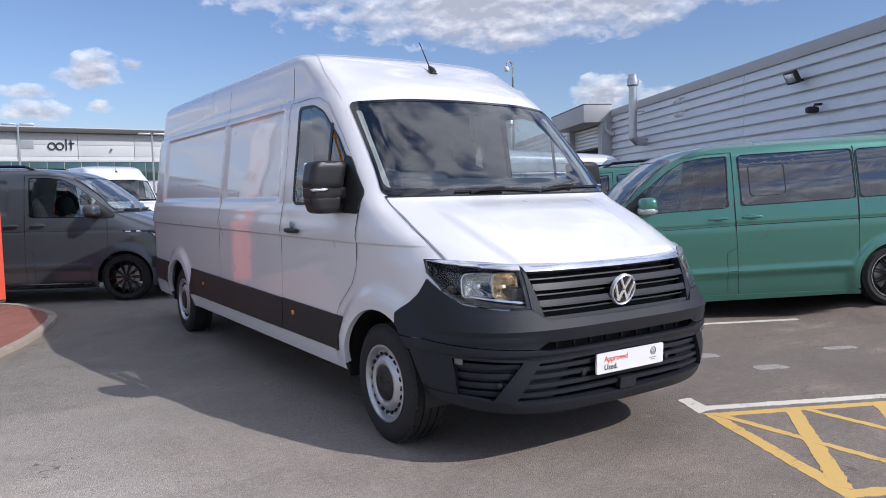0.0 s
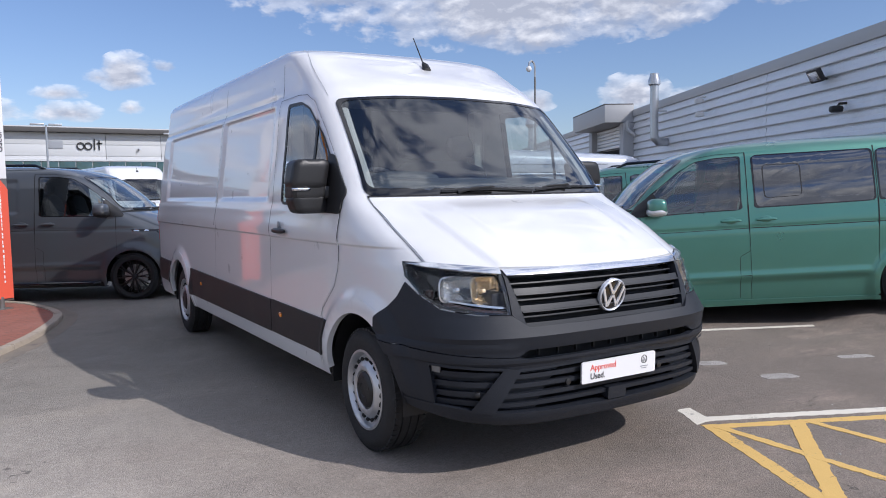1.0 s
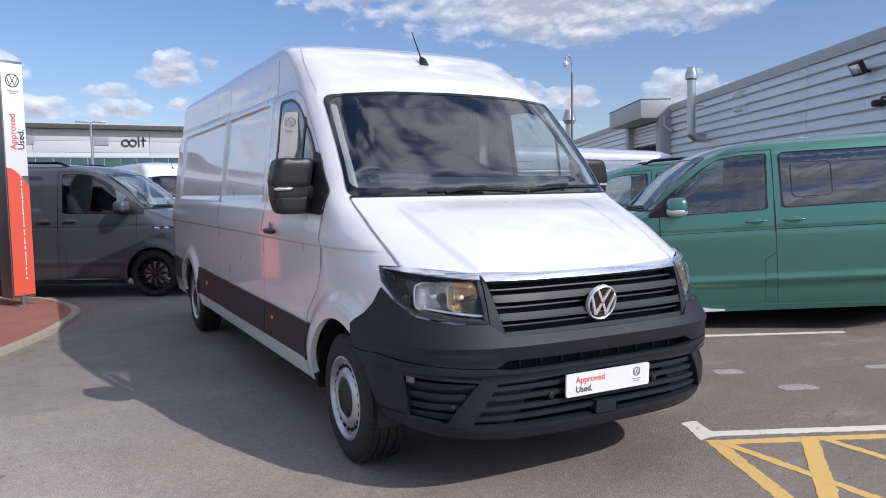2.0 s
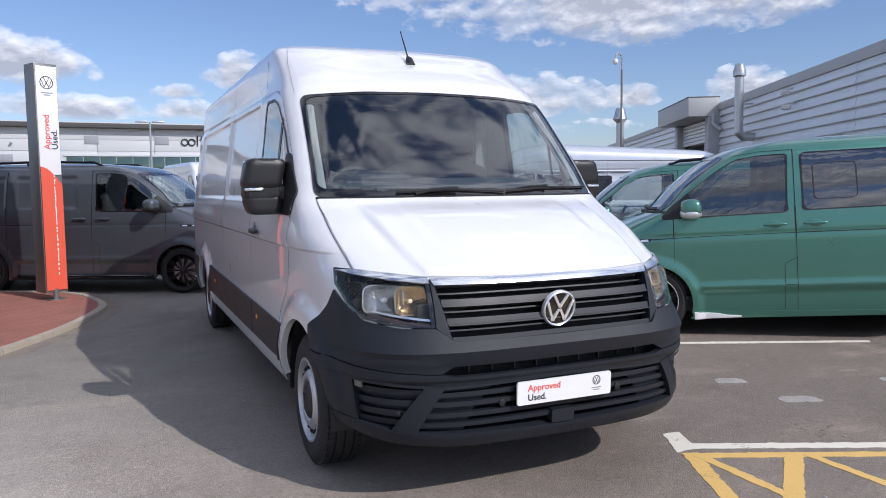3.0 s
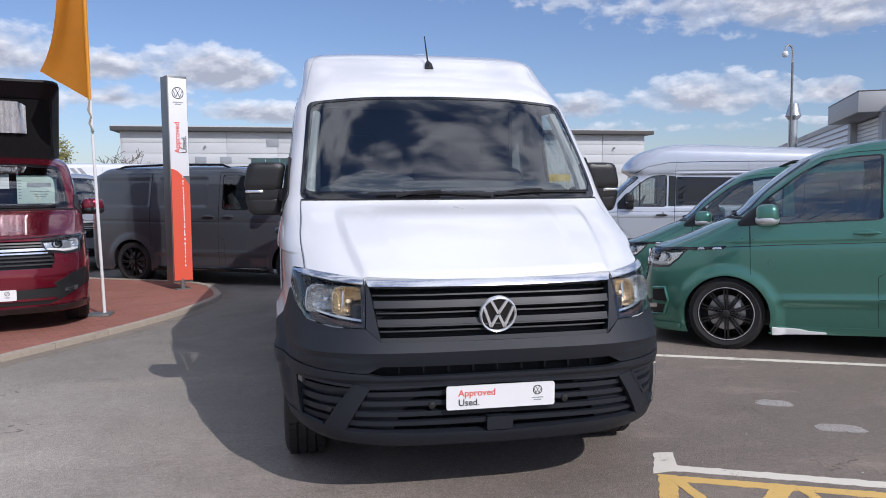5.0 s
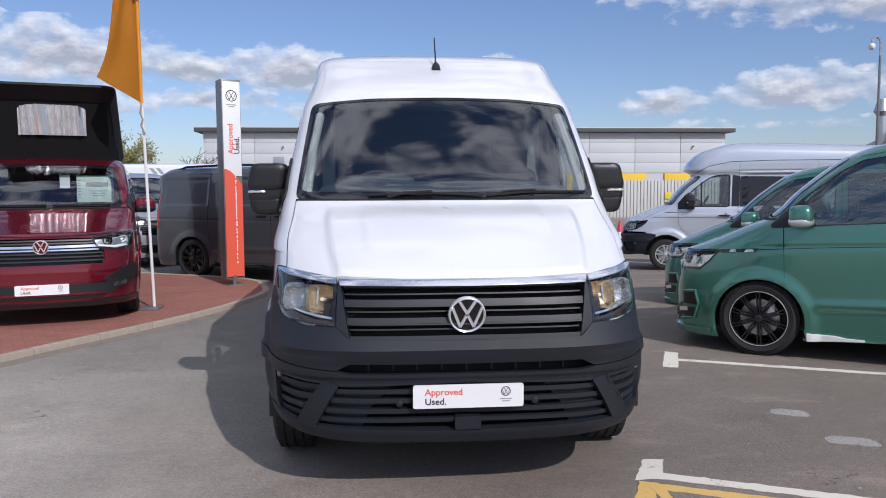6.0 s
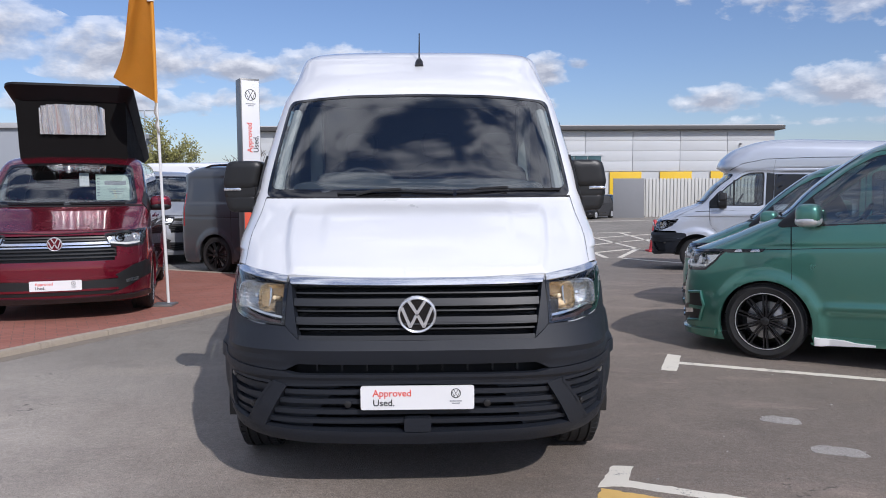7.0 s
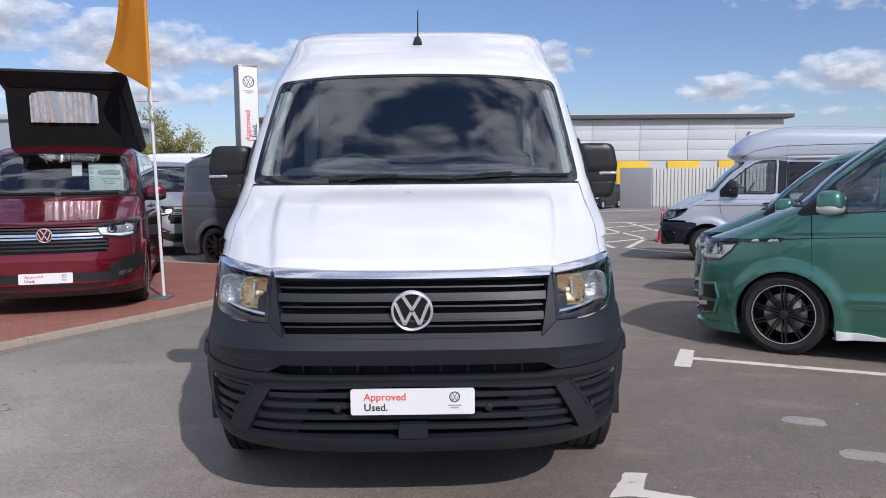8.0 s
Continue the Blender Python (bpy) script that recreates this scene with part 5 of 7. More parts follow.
    rounded_block((0, 1.46, 1.29), (1.64, 0.62, 0.52), 7, 18, bm=dash)
    rounded_block((-0.42, 1.56, 1.53), (0.50, 0.26, 0.14), 3.5, 12, bm=dash)
    part("dashboard", dash, DASH, root)
    steering_wheel(root, -0.42, 1.86, 1.46, 62)
    seats(root, 2.02, 1.02, (-0.45, 0.36), (0.50, 0.92))
    for s in (-1, 1):
        part("door_pillar", box((s * 0.80, 2.50, 1.72), (0.10, 0.10, 0.80), 0.02), CABIN_LIGHT, root)
    for s in (-1, 1):
        bm = bmesh.new()
        pts = [sh.point(sh.v_front(s * x, z), z) - sh.normal(sh.v_front(s * x, z), z) * 0.05 for x, z in ((0.872, 1.50), (0.862, 1.62), (0.845, 1.80), (0.815, 2.02))]
        add_tube(bm, pts, [0.034, 0.03, 0.028, 0.03], 8)
        part("pillar_trim", bm, CABIN_LIGHT, root)
    part("headliner", rounded_block((0, 2.15, 2.14), (1.5, 0.9, 0.05), 6, 10), CABIN_LIGHT, root)
    return root, sh


def compact_van(name, m, paint, label, wheels="twin_alloy", windows="glazed", group="", rails=False, skirt=None, board=False, detail=True, bumper_mat=None, drop=0.0):
    """A mid-size van with a sloping nose: glazed, or a panel van with blind rear sides."""
    root = thing(name, m @ Matrix.Translation((0, 0, -drop)), label, "van", group)
    hub_z = 0.335 + drop * 0.5
    tail, hub_f, hub_r = 4.80, 0.91, 3.91
    rows = [
        (0.14, 0.18, 0.05, 0.90, 0.905, 4.80), (0.22, 0.10, 0.05, 0.95, 0.93, 4.77), (0.35, 0.08, 0.05, 0.95, 0.945, 4.80), (0.55, 0.08, 0.05, 0.95, 0.952, 4.80),
        (0.75, 0.10, 0.06, 0.95, 0.952, 4.80), (0.93, 0.14, 0.07, 0.95, 0.95, 4.80), (0.985, 0.18, 0.08, 0.90, 0.948, 4.80), (1.03, 0.30, 0.09, 0.80, 0.945, 4.80),
        (1.12, 0.54, 0.09, 0.60, 0.938, 4.80), (1.21, 0.755, 0.10, 0.42, 0.928, 4.79), (1.265, 0.91, 0.10, 0.27, 0.919, 4.78), (1.50, 1.165, 0.10, 0.26, 0.878, 4.75), (1.76, 1.525, 0.10, 0.27, 0.822, 4.80),
        (1.83, 1.67, 0.10, 0.30, 0.79, 4.68), (1.875, 1.82, 0.10, 0.33, 0.73, 4.64), (1.91, 2.13, 0.08, 0.35, 0.62, 4.58), (1.93, 2.6, 0.05, 0.28, 0.45, 4.5), (1.94, 2.9, 0.0, 0.2, 0.2, 4.3),
    ]

    def relief(y, z):
        r = 0.0
        if y > 0.6:
            r -= 0.006 * math.exp(-(((z - 1.015) / 0.014) ** 2)) * smoothstep(0.6, 0.9, y)
            r -= 0.018 * (1 - smoothstep(0.445, 0.485, z)) * smoothstep(1.32, 1.42, y) * (1 - smoothstep(3.38, 3.5, y))
            r += 0.012 * math.exp(-(((z - 0.515) / 0.03) ** 2)) * smoothstep(1.32, 1.42, y) * (1 - smoothstep(3.38, 3.5, y))
        if windows == "panel" and y > 2.4:
            for a, b in ((2.46, 3.42), (3.56, 4.62)):
                r -= 0.012 * smoothstep(a, a + 0.05, y) * (1 - smoothstep(b - 0.05, b, y)) * smoothstep(1.24, 1.28, z) * (1 - smoothstep(1.70, 1.74, z))
        for yc in (hub_f, hub_r):
            d = math.hypot(y - yc, z - 0.34)
            r += 0.018 * (1 - smoothstep(0.42, 0.50, d))
        return r

    sh = Shell(rows, 4.2, relief)
    screen = soften([(-0.80, 1.272), (0, 1.268), (0.80, 1.272), (0.71, 1.765), (0.4, 1.79), (0, 1.795), (-0.4, 1.79), (-0.71, 1.765)], 0.06)
    screen_vz = sh.front_poly(screen)
    panes = [soften([(2.195, 1.765), (1.95, 1.762), (1.74, 1.735), (1.57, 1.648), (1.27, 1.425), (1.10, 1.285), (1.035, 1.215), (1.06, 1.196), (2.17, 1.212)], 0.03)]
    if windows == "glazed":
        panes += [soften([(2.32, 1.225), (3.53, 1.235), (3.53, 1.765), (2.32, 1.77)], 0.05), soften([(3.575, 1.24), (4.62, 1.25), (4.55, 1.755), (3.575, 1.762)], 0.05)]
    lamp = [("f", 0.50, 0.950), ("f", 0.70, 0.978), ("f", 0.86, 0.992), ("s", 0.60, 0.992), ("s", 0.50, 0.90), ("f", 0.875, 0.825), ("f", 0.72, 0.812), ("f", 0.54, 0.842)]
    nose = both(sh, [("f", 0, 0.94), ("f", 0.50, 0.94), ("f", 0.62, 0.80)], [("f", 0.60, 0.66), ("f", 0, 0.66)])
    holes = [[(v * 0.995, z + (0.004 if z < 1.5 else -0.004)) for v, z in screen_vz], nose]
    for s in (-1, 1):
        holes += [sh.side_poly(p, s) for p in panes]
        hole = half_poly(sh, lamp, s)
        cx, cz = sum(p[0] for p in hole) / len(hole), sum(p[1] for p in hole) / len(hole)
        holes.append([(cx + (v - cx) * 1.005, cz + (z - cz) * 1.01) for v, z in hole])
    part("body", sh.skin(0.20, 1.94, 0.022 if detail else 0.04, holes, [(hub_f, hub_z, 0.374), (hub_r, hub_z, 0.374)], 0.032 if detail else 0.10, 72 if detail else 48), paint, root)
    part("underbody", box((0, 2.5, 0.33), (1.55, 4.2, 0.16), 0.03), BLACK_PLASTIC, root)
    part("cabin_floor", box((0, 2.9, 0.62), (1.70, 3.7, 0.05)), CABIN, root)
    part("windscreen", sh.patch(screen_vz, 0.002, 0.005, 0.09), SCREEN, root, "tinted windscreen").visible_shadow = False
    bm = bmesh.new()
    ins = soften([(-0.775, 1.312), (0, 1.308), (0.775, 1.312), (0.683, 1.735), (0.4, 1.758), (0, 1.762), (-0.4, 1.758), (-0.683, 1.735)], 0.07)
    for i in range(len(screen)):
        j = (i + 1) % len(screen)
        sh.patch(sh.front_poly([screen[i], screen[j], ins[j], ins[i]], 0.08), 0.005, 0.004, 0.2, bm)
    part("windscreen_border", bm, GLOSS_BLACK, root)
    bm = bmesh.new()
    for s in (-1, 1):
        sh.ribbon([(s * 0.86, 1.258), (s * 0.85, 1.13), (s * 0.83, 1.01)], 0.009, 0.003, None, bm)
    sh.ribbon([(-0.86, 1.260), (0, 1.258), (0.86, 1.260)], 0.016, 0.004, None, bm)
    sh.ribbon([(-0.70, 0.992), (0, 0.962), (0.70, 0.992)], 0.009, 0.003, None, bm)
    part("bonnet_gap", bm, SEAM, root)
    # nose: grille, bumper and lamps
    part("grille_backing", sh.patch(both(sh, [("f", 0, 0.95), ("f", 0.52, 0.95), ("f", 0.66, 0.82)], [("f", 0.62, 0.65), ("f", 0, 0.65)]), -0.045, 0.0, 0.1), BLACK_PLASTIC, root)
    grille = part("grille", sh.patch(both(sh, [("f", 0, 0.868), ("f", 0.52, 0.872)], [("f", 0.54, 0.846), ("f", 0, 0.842)]), 0.012, 0.05, 0.1), CHROME, root, "dark grille with chrome bars")
    for z, x, mat in ((0.925, 0.50, BLACK_PLASTIC), (0.895, 0.51, BLACK_PLASTIC), (0.822, 0.56, CHROME), (0.785, 0.60, BLACK_PLASTIC), (0.745, 0.61, BLACK_PLASTIC), (0.705, 0.60, BLACK_PLASTIC)):
        part("grille_slat", sh.patch(strip_poly(sh, -x, x, z, 0.016), 0.004, 0.045, 0.1), mat, grille)
    emblem(root, Matrix.Translation((0, sh.front(0, 0.86) - 0.02, 0.86)) @ FACE_NOSE @ Matrix.Rotation(radians(10), 4, "Y"), 0.078, disc=paint if board else None)
    low = part("lower_intake", sh.patch(both(sh, [("f", 0, 0.435), ("f", 0.62, 0.46), ("f", 0.84, 0.52), ("f", 0.86, 0.44)], [("f", 0.66, 0.33), ("f", 0.55, 0.29), ("f", 0, 0.29)]), 0.004, 0.006, 0.08), BLACK_PLASTIC, root)
    for z in ((0.40, 0.36) if not board else (0.345, 0.475)):
        part("intake_slat", sh.patch(strip_poly(sh, -0.62, 0.62, z, 0.018 if not board else 0.024), 0.016, 0.014, 0.1), paint if board else GLOSS_BLACK, low)
    part("front_lip", sh.patch(both(sh, [("f", 0, 0.262), ("f", 0.6, 0.275), ("f", 0.90, 0.285), ("s", 0.50, 0.285)], [("s", 0.50, 0.235), ("f", 0.90, 0.235), ("f", 0.5, 0.215), ("f", 0, 0.215)]), 0.03, 0.04, 0.08), bumper_mat or paint, root)
    for s in (-1, 1):
        if skirt:
            flap = [("f", 0.78, 0.60), ("f", 0.875, 0.615), ("f", 0.885, 0.50), ("f", 0.86, 0.36), ("f", 0.76, 0.34)]
            cheek = part("corner_intake", sh.patch(densify(half_poly(sh, flap, s), 0.04), 0.004, 0.01, 0.06), BLACK_PLASTIC, root)
            line = [(0.78 * s, 0.60), (0.875 * s, 0.615), (0.888 * s, 0.50), (0.862 * s, 0.36), (0.76 * s, 0.34)]
            edge = [sh.point(sh.v_front(x, z), z) + sh.normal(sh.v_front(x, z), z) * 0.012 for x, z in densify(line, 0.03, False)]
            part("intake_lip", tube(edge, 0.014, 8), paint, cheek)
            part("intake_bar", sh.patch(strip_poly(sh, min(0.77 * s, 0.88 * s), max(0.77 * s, 0.88 * s), 0.47, 0.03), 0.012, 0.015, 0.1), paint, cheek)
        else:
            corner = part("corner_intake", sh.patch(densify(half_poly(sh, [("f", 0.60, 0.50), ("f", 0.78, 0.60), ("f", 0.90, 0.64), ("f", 0.93, 0.62), ("f", 0.93, 0.47), ("f", 0.80, 0.42), ("f", 0.66, 0.42)], s), 0.05), 0.006, 0.012, 0.08), BLACK_PLASTIC, root)
            if not board:
                part("corner_blade", sh.patch(densify(half_poly(sh, [("f", 0.66, 0.515), ("f", 0.90, 0.57), ("f", 0.90, 0.55), ("f", 0.67, 0.49)], s), 0.05), 0.020, 0.02, 0.08), paint, corner)
        part("fog_lamp", sh.patch(densify(half_poly(sh, [("f", 0.70, 0.44), ("f", 0.82, 0.46), ("f", 0.82, 0.42), ("f", 0.70, 0.40)], s), 0.05), 0.012, 0.01), LAMP_SILVER, low)
        lv = densify(half_poly(sh, lamp, s), 0.05)
        house = part("headlight", sh.patch(lv, -0.035, 0.0, 0.08), LAMP_FLUTED, root, "slim clear headlight")
        part("lamp_border", sh.ribbon_vz(lv + [lv[0]], 0.022, 0.004), GLOSS_BLACK, house)
        for x, r in ((0.82, 0.050), (0.66, 0.046)):
            z = 0.915
            p, nn = sh.point(sh.v_front(s * x, z), z), sh.normal(sh.v_front(s * x, z), z)
            aim = (nn * 0.5 + Vector((0, -1, 0)) * 0.7).normalized()
            mt = Matrix.Translation(p - nn * 0.02) @ aim.to_track_quat("X", "Z").to_matrix().to_4x4()
            part("reflector", lathe([(0.004, 0.0), (r * 0.35, -0.004), (r * 0.6, -0.022), (r * 0.95, 0.0), (r * 1.1, 0.006)], 16, mt), GLOSS_BLACK if x < 0.7 else LAMP_SILVER, house, sharp=12)
        strip = half_poly(sh, [("f", 0.56, 0.876), ("f", 0.72, 0.858), ("f", 0.86, 0.868), ("f", 0.86, 0.846), ("f", 0.72, 0.834), ("f", 0.56, 0.856)], s)
        part("light_strip", sh.patch(densify(strip, 0.05), -0.012, 0.02, 0.08), CARD_WHITE, house)
        part("lens", sh.patch(lv, 0.003, 0.005, 0.08), LENS, house).visible_shadow = False
    if board:
        show_plate(root, 0.058, 0.405, 0)
    # sides
    for s in (-1, 1):
        for i, p in enumerate(panes):
            g = part("front_window" if i == 0 else "rear_window", sh.patch(sh.side_poly(p, s), 0.001, 0.004, 0.15), PANE if i == 0 else PRIVACY, root, "dark tinted side window" if i else "")
            g.visible_shadow = i > 0
            part("window_seal", sh.ribbon(p + [p[0]], 0.011, 0.003, s), GLOSS_BLACK, g)
        if windows == "glazed":
            inner = soften([(2.42, 1.32), (2.80, 1.325), (2.80, 1.66), (2.42, 1.665)], 0.05)
            part("sliding_pane_frame", sh.ribbon(inner + [inner[0]], 0.007, 0.003, s), BLACK_PLASTIC, root)
        for line, wide in (
            ([(1.13, 1.20), (1.13, 0.90), (1.13, 0.68)], 0.003),
            ([(1.13, 1.20), (1.13, 1.325), (1.38, 1.570), (1.56, 1.70), (1.72, 1.772), (1.96, 1.80), (2.255, 1.805), (2.245, 1.2), (2.255, 0.27)], 0.0042),
            ([(3.553, 1.80), (3.553, 1.2), (3.54, 0.60)], 0.0042),
            ([(2.26, 1.015), (3.9, 1.015)], 0.009),
            ([(2.14, 0.28), (2.14, 0.72)], 0.004),
            ([(2.14, 0.72), (2.25, 0.78)], 0.004),
            ([(2.14, 0.52), (2.25, 0.52)], 0.004),
        ):
            part("door_gap", sh.ribbon(line, wide, 0.003, s), SEAM, root)
        # near-black strip paints the shade along the belt crease; no gap here
        part("body_crease_shade", sh.ribbon([(0.92, 0.998), (1.4, 1.008), (2.245, 1.015)], 0.006, 0.002, s), SEAM, root)
        for y in (2.06, 2.42):
            p = sh.point(sh.v_side(s, y, 1.10), 1.10)
            h = part("door_handle", rounded_block((p.x + s * 0.024, y, 1.10), (0.026, 0.21, 0.03), 3, 10), paint, root)
            part("handle_recess", rounded_block((p.x - s * 0.002, y, 1.098), (0.012, 0.12, 0.075), 3, 8), paint, h)
        for yc in (hub_f, hub_r):
            part("wheel_arch", sh.patch(sh.side_poly(arc_band(yc, hub_z, 0.378, 0.445, -14, 194, 40), s), 0.004, 0.03, 0.12), paint, root)
            part("arch_liner", liner(yc, hub_z, 0.39, s * 0.93, s * 0.60), BLACK_PLASTIC, root)
            put_wheel(wheels, root, s, 0.938, yc, 0.0, drop)
        if skirt:
            part("skirt_end", sh.patch(sh.side_poly([(1.30, 0.205), (1.74, 0.214), (1.74, 0.226), (1.60, 0.236), (1.52, 0.254), (1.30, 0.270)], s), 0.026, 0.04, 0.15), skirt, root)
        part("sill_skirt", sh.patch(sh.side_poly([(1.32, 0.205), (3.50, 0.205), (3.50, 0.245), (1.34, 0.275)], s), 0.012, 0.03, 0.15), paint if skirt else BLACK_PLASTIC, root)
        part("tail_light", sh.patch(sh.side_poly([(tail - 0.12, 0.85), (tail - 0.02, 0.85), (tail - 0.04, 1.45), (tail - 0.10, 1.45)], s), 0.008, 0.02), RED_LENS, root)
        part("mirror_base", sh.patch(sh.side_poly(soften([(1.02, 1.20), (1.10, 1.29), (1.29, 1.435), (1.36, 1.26), (1.35, 1.195), (1.05, 1.185)], 0.02), s), 0.008, 0.012), BLACK_PLASTIC, root)
        mirror = part("mirror", rounded_block((s * 1.055, 1.285, 1.290), (0.25, 0.19, 0.185), 3.4, 16), paint, root, "painted door mirror with a bright lower shell")
        part("lower_shell", rounded_block((s * 1.055, 1.282, 1.243), (0.256, 0.198, 0.105), 2.8, 14), ALLOY_BRIGHT if skirt else BLACK_PLASTIC, mirror)
        part("mirror_arm", rounded_block((s * 0.96, 1.33, 1.22), (0.16, 0.10, 0.06), 3, 8), BLACK_PLASTIC, mirror)
        part("side_badge", sh.patch(sh.side_poly(soften([(0.60, 0.972), (0.90, 0.978), (0.93, 1.008), (0.60, 1.002)], 0.008), s), 0.004, 0.006), GLOSS_BLACK, root)
        for y0, y1 in ((0.67, 0.74), (0.80, 0.89)):
            part("badge_mark", sh.patch(sh.side_poly([(y0, 0.98), (y1, 0.982), (y1 - 0.01, 1.000), (y0 + 0.02, 0.998)], s), 0.008, 0.005), LAMP_SILVER, root)
        if rails:
            part("side_bar", tube([(s * 0.90, 1.38, 0.26), (s * 0.975, 1.46, 0.255), (s * 0.975, 3.36, 0.255), (s * 0.90, 3.44, 0.26)], 0.03, 10), GLOSS_BLACK, root)
            r = part("roof_rail", tube([(s * 0.70, 2.15, 1.88), (s * 0.69, 2.30, 1.935), (s * 0.68, 3.2, 1.95), (s * 0.68, 4.2, 1.93), (s * 0.69, 4.4, 1.875)], [0.014, 0.020, 0.020, 0.020, 0.014], 8), GLOSS_BLACK, root)
            part("rail_foot", rounded_block((s * 0.685, 3.25, 1.915), (0.04, 0.18, 0.06), 4, 8), GLOSS_BLACK, r)
    for x0, x1 in ((-0.62, -0.02), (0.05, 0.66)):
        path = [sh.point(sh.v_front(x, 1.285 + 0.008 * (x - x0)), 1.285 + 0.008 * (x - x0)) + Vector((0, -0.018, 0.012)) for x in np.linspace(x0, x1, 8)]
        part("wiper", tube(path, 0.010, 6), BLACK_PLASTIC, root)
    dash = bmesh.new()
    rounded_block((0, 1.34, 1.06), (1.60, 0.5, 0.30), 6, 12, bm=dash)
    part("dashboard", dash, CABIN, root)
    steering_wheel(root, -0.40, 1.52, 1.17, 60)
    seats(root, 1.85, 0.82, (-0.42, 0.42), (0.50, 0.50))
    if windows == "panel":
        part("bulkhead", rounded_block((0, 2.42, 1.25), (1.62, 0.05, 1.2), 8, 10), CABIN, root)
    return root, sh


# ---- ground ----
def sheet(name, outline, z, mat, label, category, step=None):
    return tagged(part(name, slab(outline, z - 0.03, z), mat), label, category, kind="structure")


def ground_z(x, y):
    """The yard falls gently away behind and to the right."""
    rise = 0.131 * smoothstep(1.9, 2.8, 0.814 * (x - 2.96) - 0.581 * (y - 2.94)) * smoothstep(1.8, 3.6, x) * (1 - smoothstep(0.02, 0.24, -0.581 * (x - 2.96) - 0.814 * (y - 2.94)))
    return rise - 0.42 * smoothstep(5.0, 17.0, y) * smoothstep(0.5, 4.5, x) - 0.25 * smoothstep(18, 40, y) * (1 - smoothstep(0.5, 4.5, x))


steps = [-600, -300, -120, -60, -30] + [k * 1.0 for k in range(-20, -4)] + [k * 0.25 for k in range(-16, 36)] + [k * 1.0 for k in range(9, 51)] + [60, 80, 120, 300, 600]
bm = bmesh.new()
net = [[bm.verts.new((x, y, ground_z(x, y))) for x in steps] for y in steps]
for a, b in zip(net, net[1:]):
    for k in range(len(a) - 1):
        bm.faces.new((a[k], a[k + 1], b[k + 1], b[k]))
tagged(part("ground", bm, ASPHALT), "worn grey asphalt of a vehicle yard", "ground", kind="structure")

ISLAND = [(-2.62, 5.50), (-2.40, 6.02), (-2.22, 6.60), (-2.08, 7.20), (-2.06, 7.70), (-2.20, 8.35), (-2.36, 8.80), (-2.66, 9.22), (-3.3, 9.65), (-4.1, 10.08), (-14.0, 15.2), (-14.0, -6.0), (-6.2, -0.9), (-4.55, 1.90), (-3.80, 3.26), (-3.50, 3.86), (-2.98, 4.78)]


def edge_curve(pts, n=5):
    """A smooth line through points."""
    out = []
    for i in range(len(pts) - 1):
        p = [Vector(pts[max(i - 1, 0)]), Vector(pts[i]), Vector(pts[i + 1]), Vector(pts[min(i + 2, len(pts) - 1)])]
        for k in range(n):
            t = k / n
            q = 0.5 * (2 * p[1] + (p[2] - p[0]) * t + (2 * p[0] - 5 * p[1] + 4 * p[2] - p[3]) * t * t + (3 * p[1] - p[0] - 3 * p[2] + p[3]) * t**3)
            out.append((q.x, q.y))
    return out + [tuple(pts[-1])]


def offset_line(pts, d):
    out = []
    for i, p in enumerate(pts):
        a, b = Vector(pts[max(i - 1, 0)]), Vector(pts[min(i + 1, len(pts) - 1)])
        t = (b - a).normalized()
        out.append((p[0] - t.y * d, p[1] + t.x * d))
    return out


rim = edge_curve(ISLAND[12:] + ISLAND[:10] + [(-8.0, 12.1), ISLAND[10]], 6)
inner = offset_line(rim, 0.10)
paving = sheet("pavement", inner + [(-14.0, -6.0)], 0.045, PAVERS, "red block paving edged with concrete kerb", "pavement")
kerb = tagged(new("kerb"), "pale concrete kerb round the red paving", "kerb", kind="structure")
run, start = 0.0, 0
for i in range(1, len(rim)):
    run += math.dist(rim[i], rim[i - 1])
    if run > 0.62 or i == len(rim) - 1:
        a, b = rim[start:i + 1], inner[start:i + 1]
        d = (Vector(a[-1]) - Vector(a[0])).normalized() * 0.004
        a = [(a[0][0] + d.x, a[0][1] + d.y)] + a[1:-1] + [(a[-1][0] - d.x, a[-1][1] - d.y)]
        b = [(b[0][0] + d.x, b[0][1] + d.y)] + b[1:-1] + [(b[-1][0] - d.x, b[-1][1] - d.y)]
        part("kerb_stone", slab(a + b[::-1], -0.05, 0.055, 0.008), KERB, kerb)
        run, start = 0.0, i


gutter = offset_line(rim, -0.17)
tagged(part("gutter_dirt", slab(rim[3:-6] + gutter[3:-6][::-1], -0.004, 0.0022), marking_material("sandy_gutter_dirt", (0.24, 0.205, 0.165), 0.52)), "band of sandy dirt along the kerb", "dirt", kind="structure")


def marking(name, outline, mat, label, z=0.0018):
    r = random.Random(len(outline) + int(1000 * abs(outline[0][0])))
    edge = [(x + r.gauss(0, 0.0035), y + r.gauss(0, 0.0035)) for x, y in densify(outline, 0.03)]
    return tagged(part(name, slab(edge, z - 0.006, z), mat), label, "road marking", kind="structure")


def bar(p, q, w):
    p, q = Vector(p), Vector(q)
    o = (q - p).normalized().orthogonal() * w / 2
    return [tuple(p + o), tuple(q + o), tuple(q - o), tuple(p - o)]


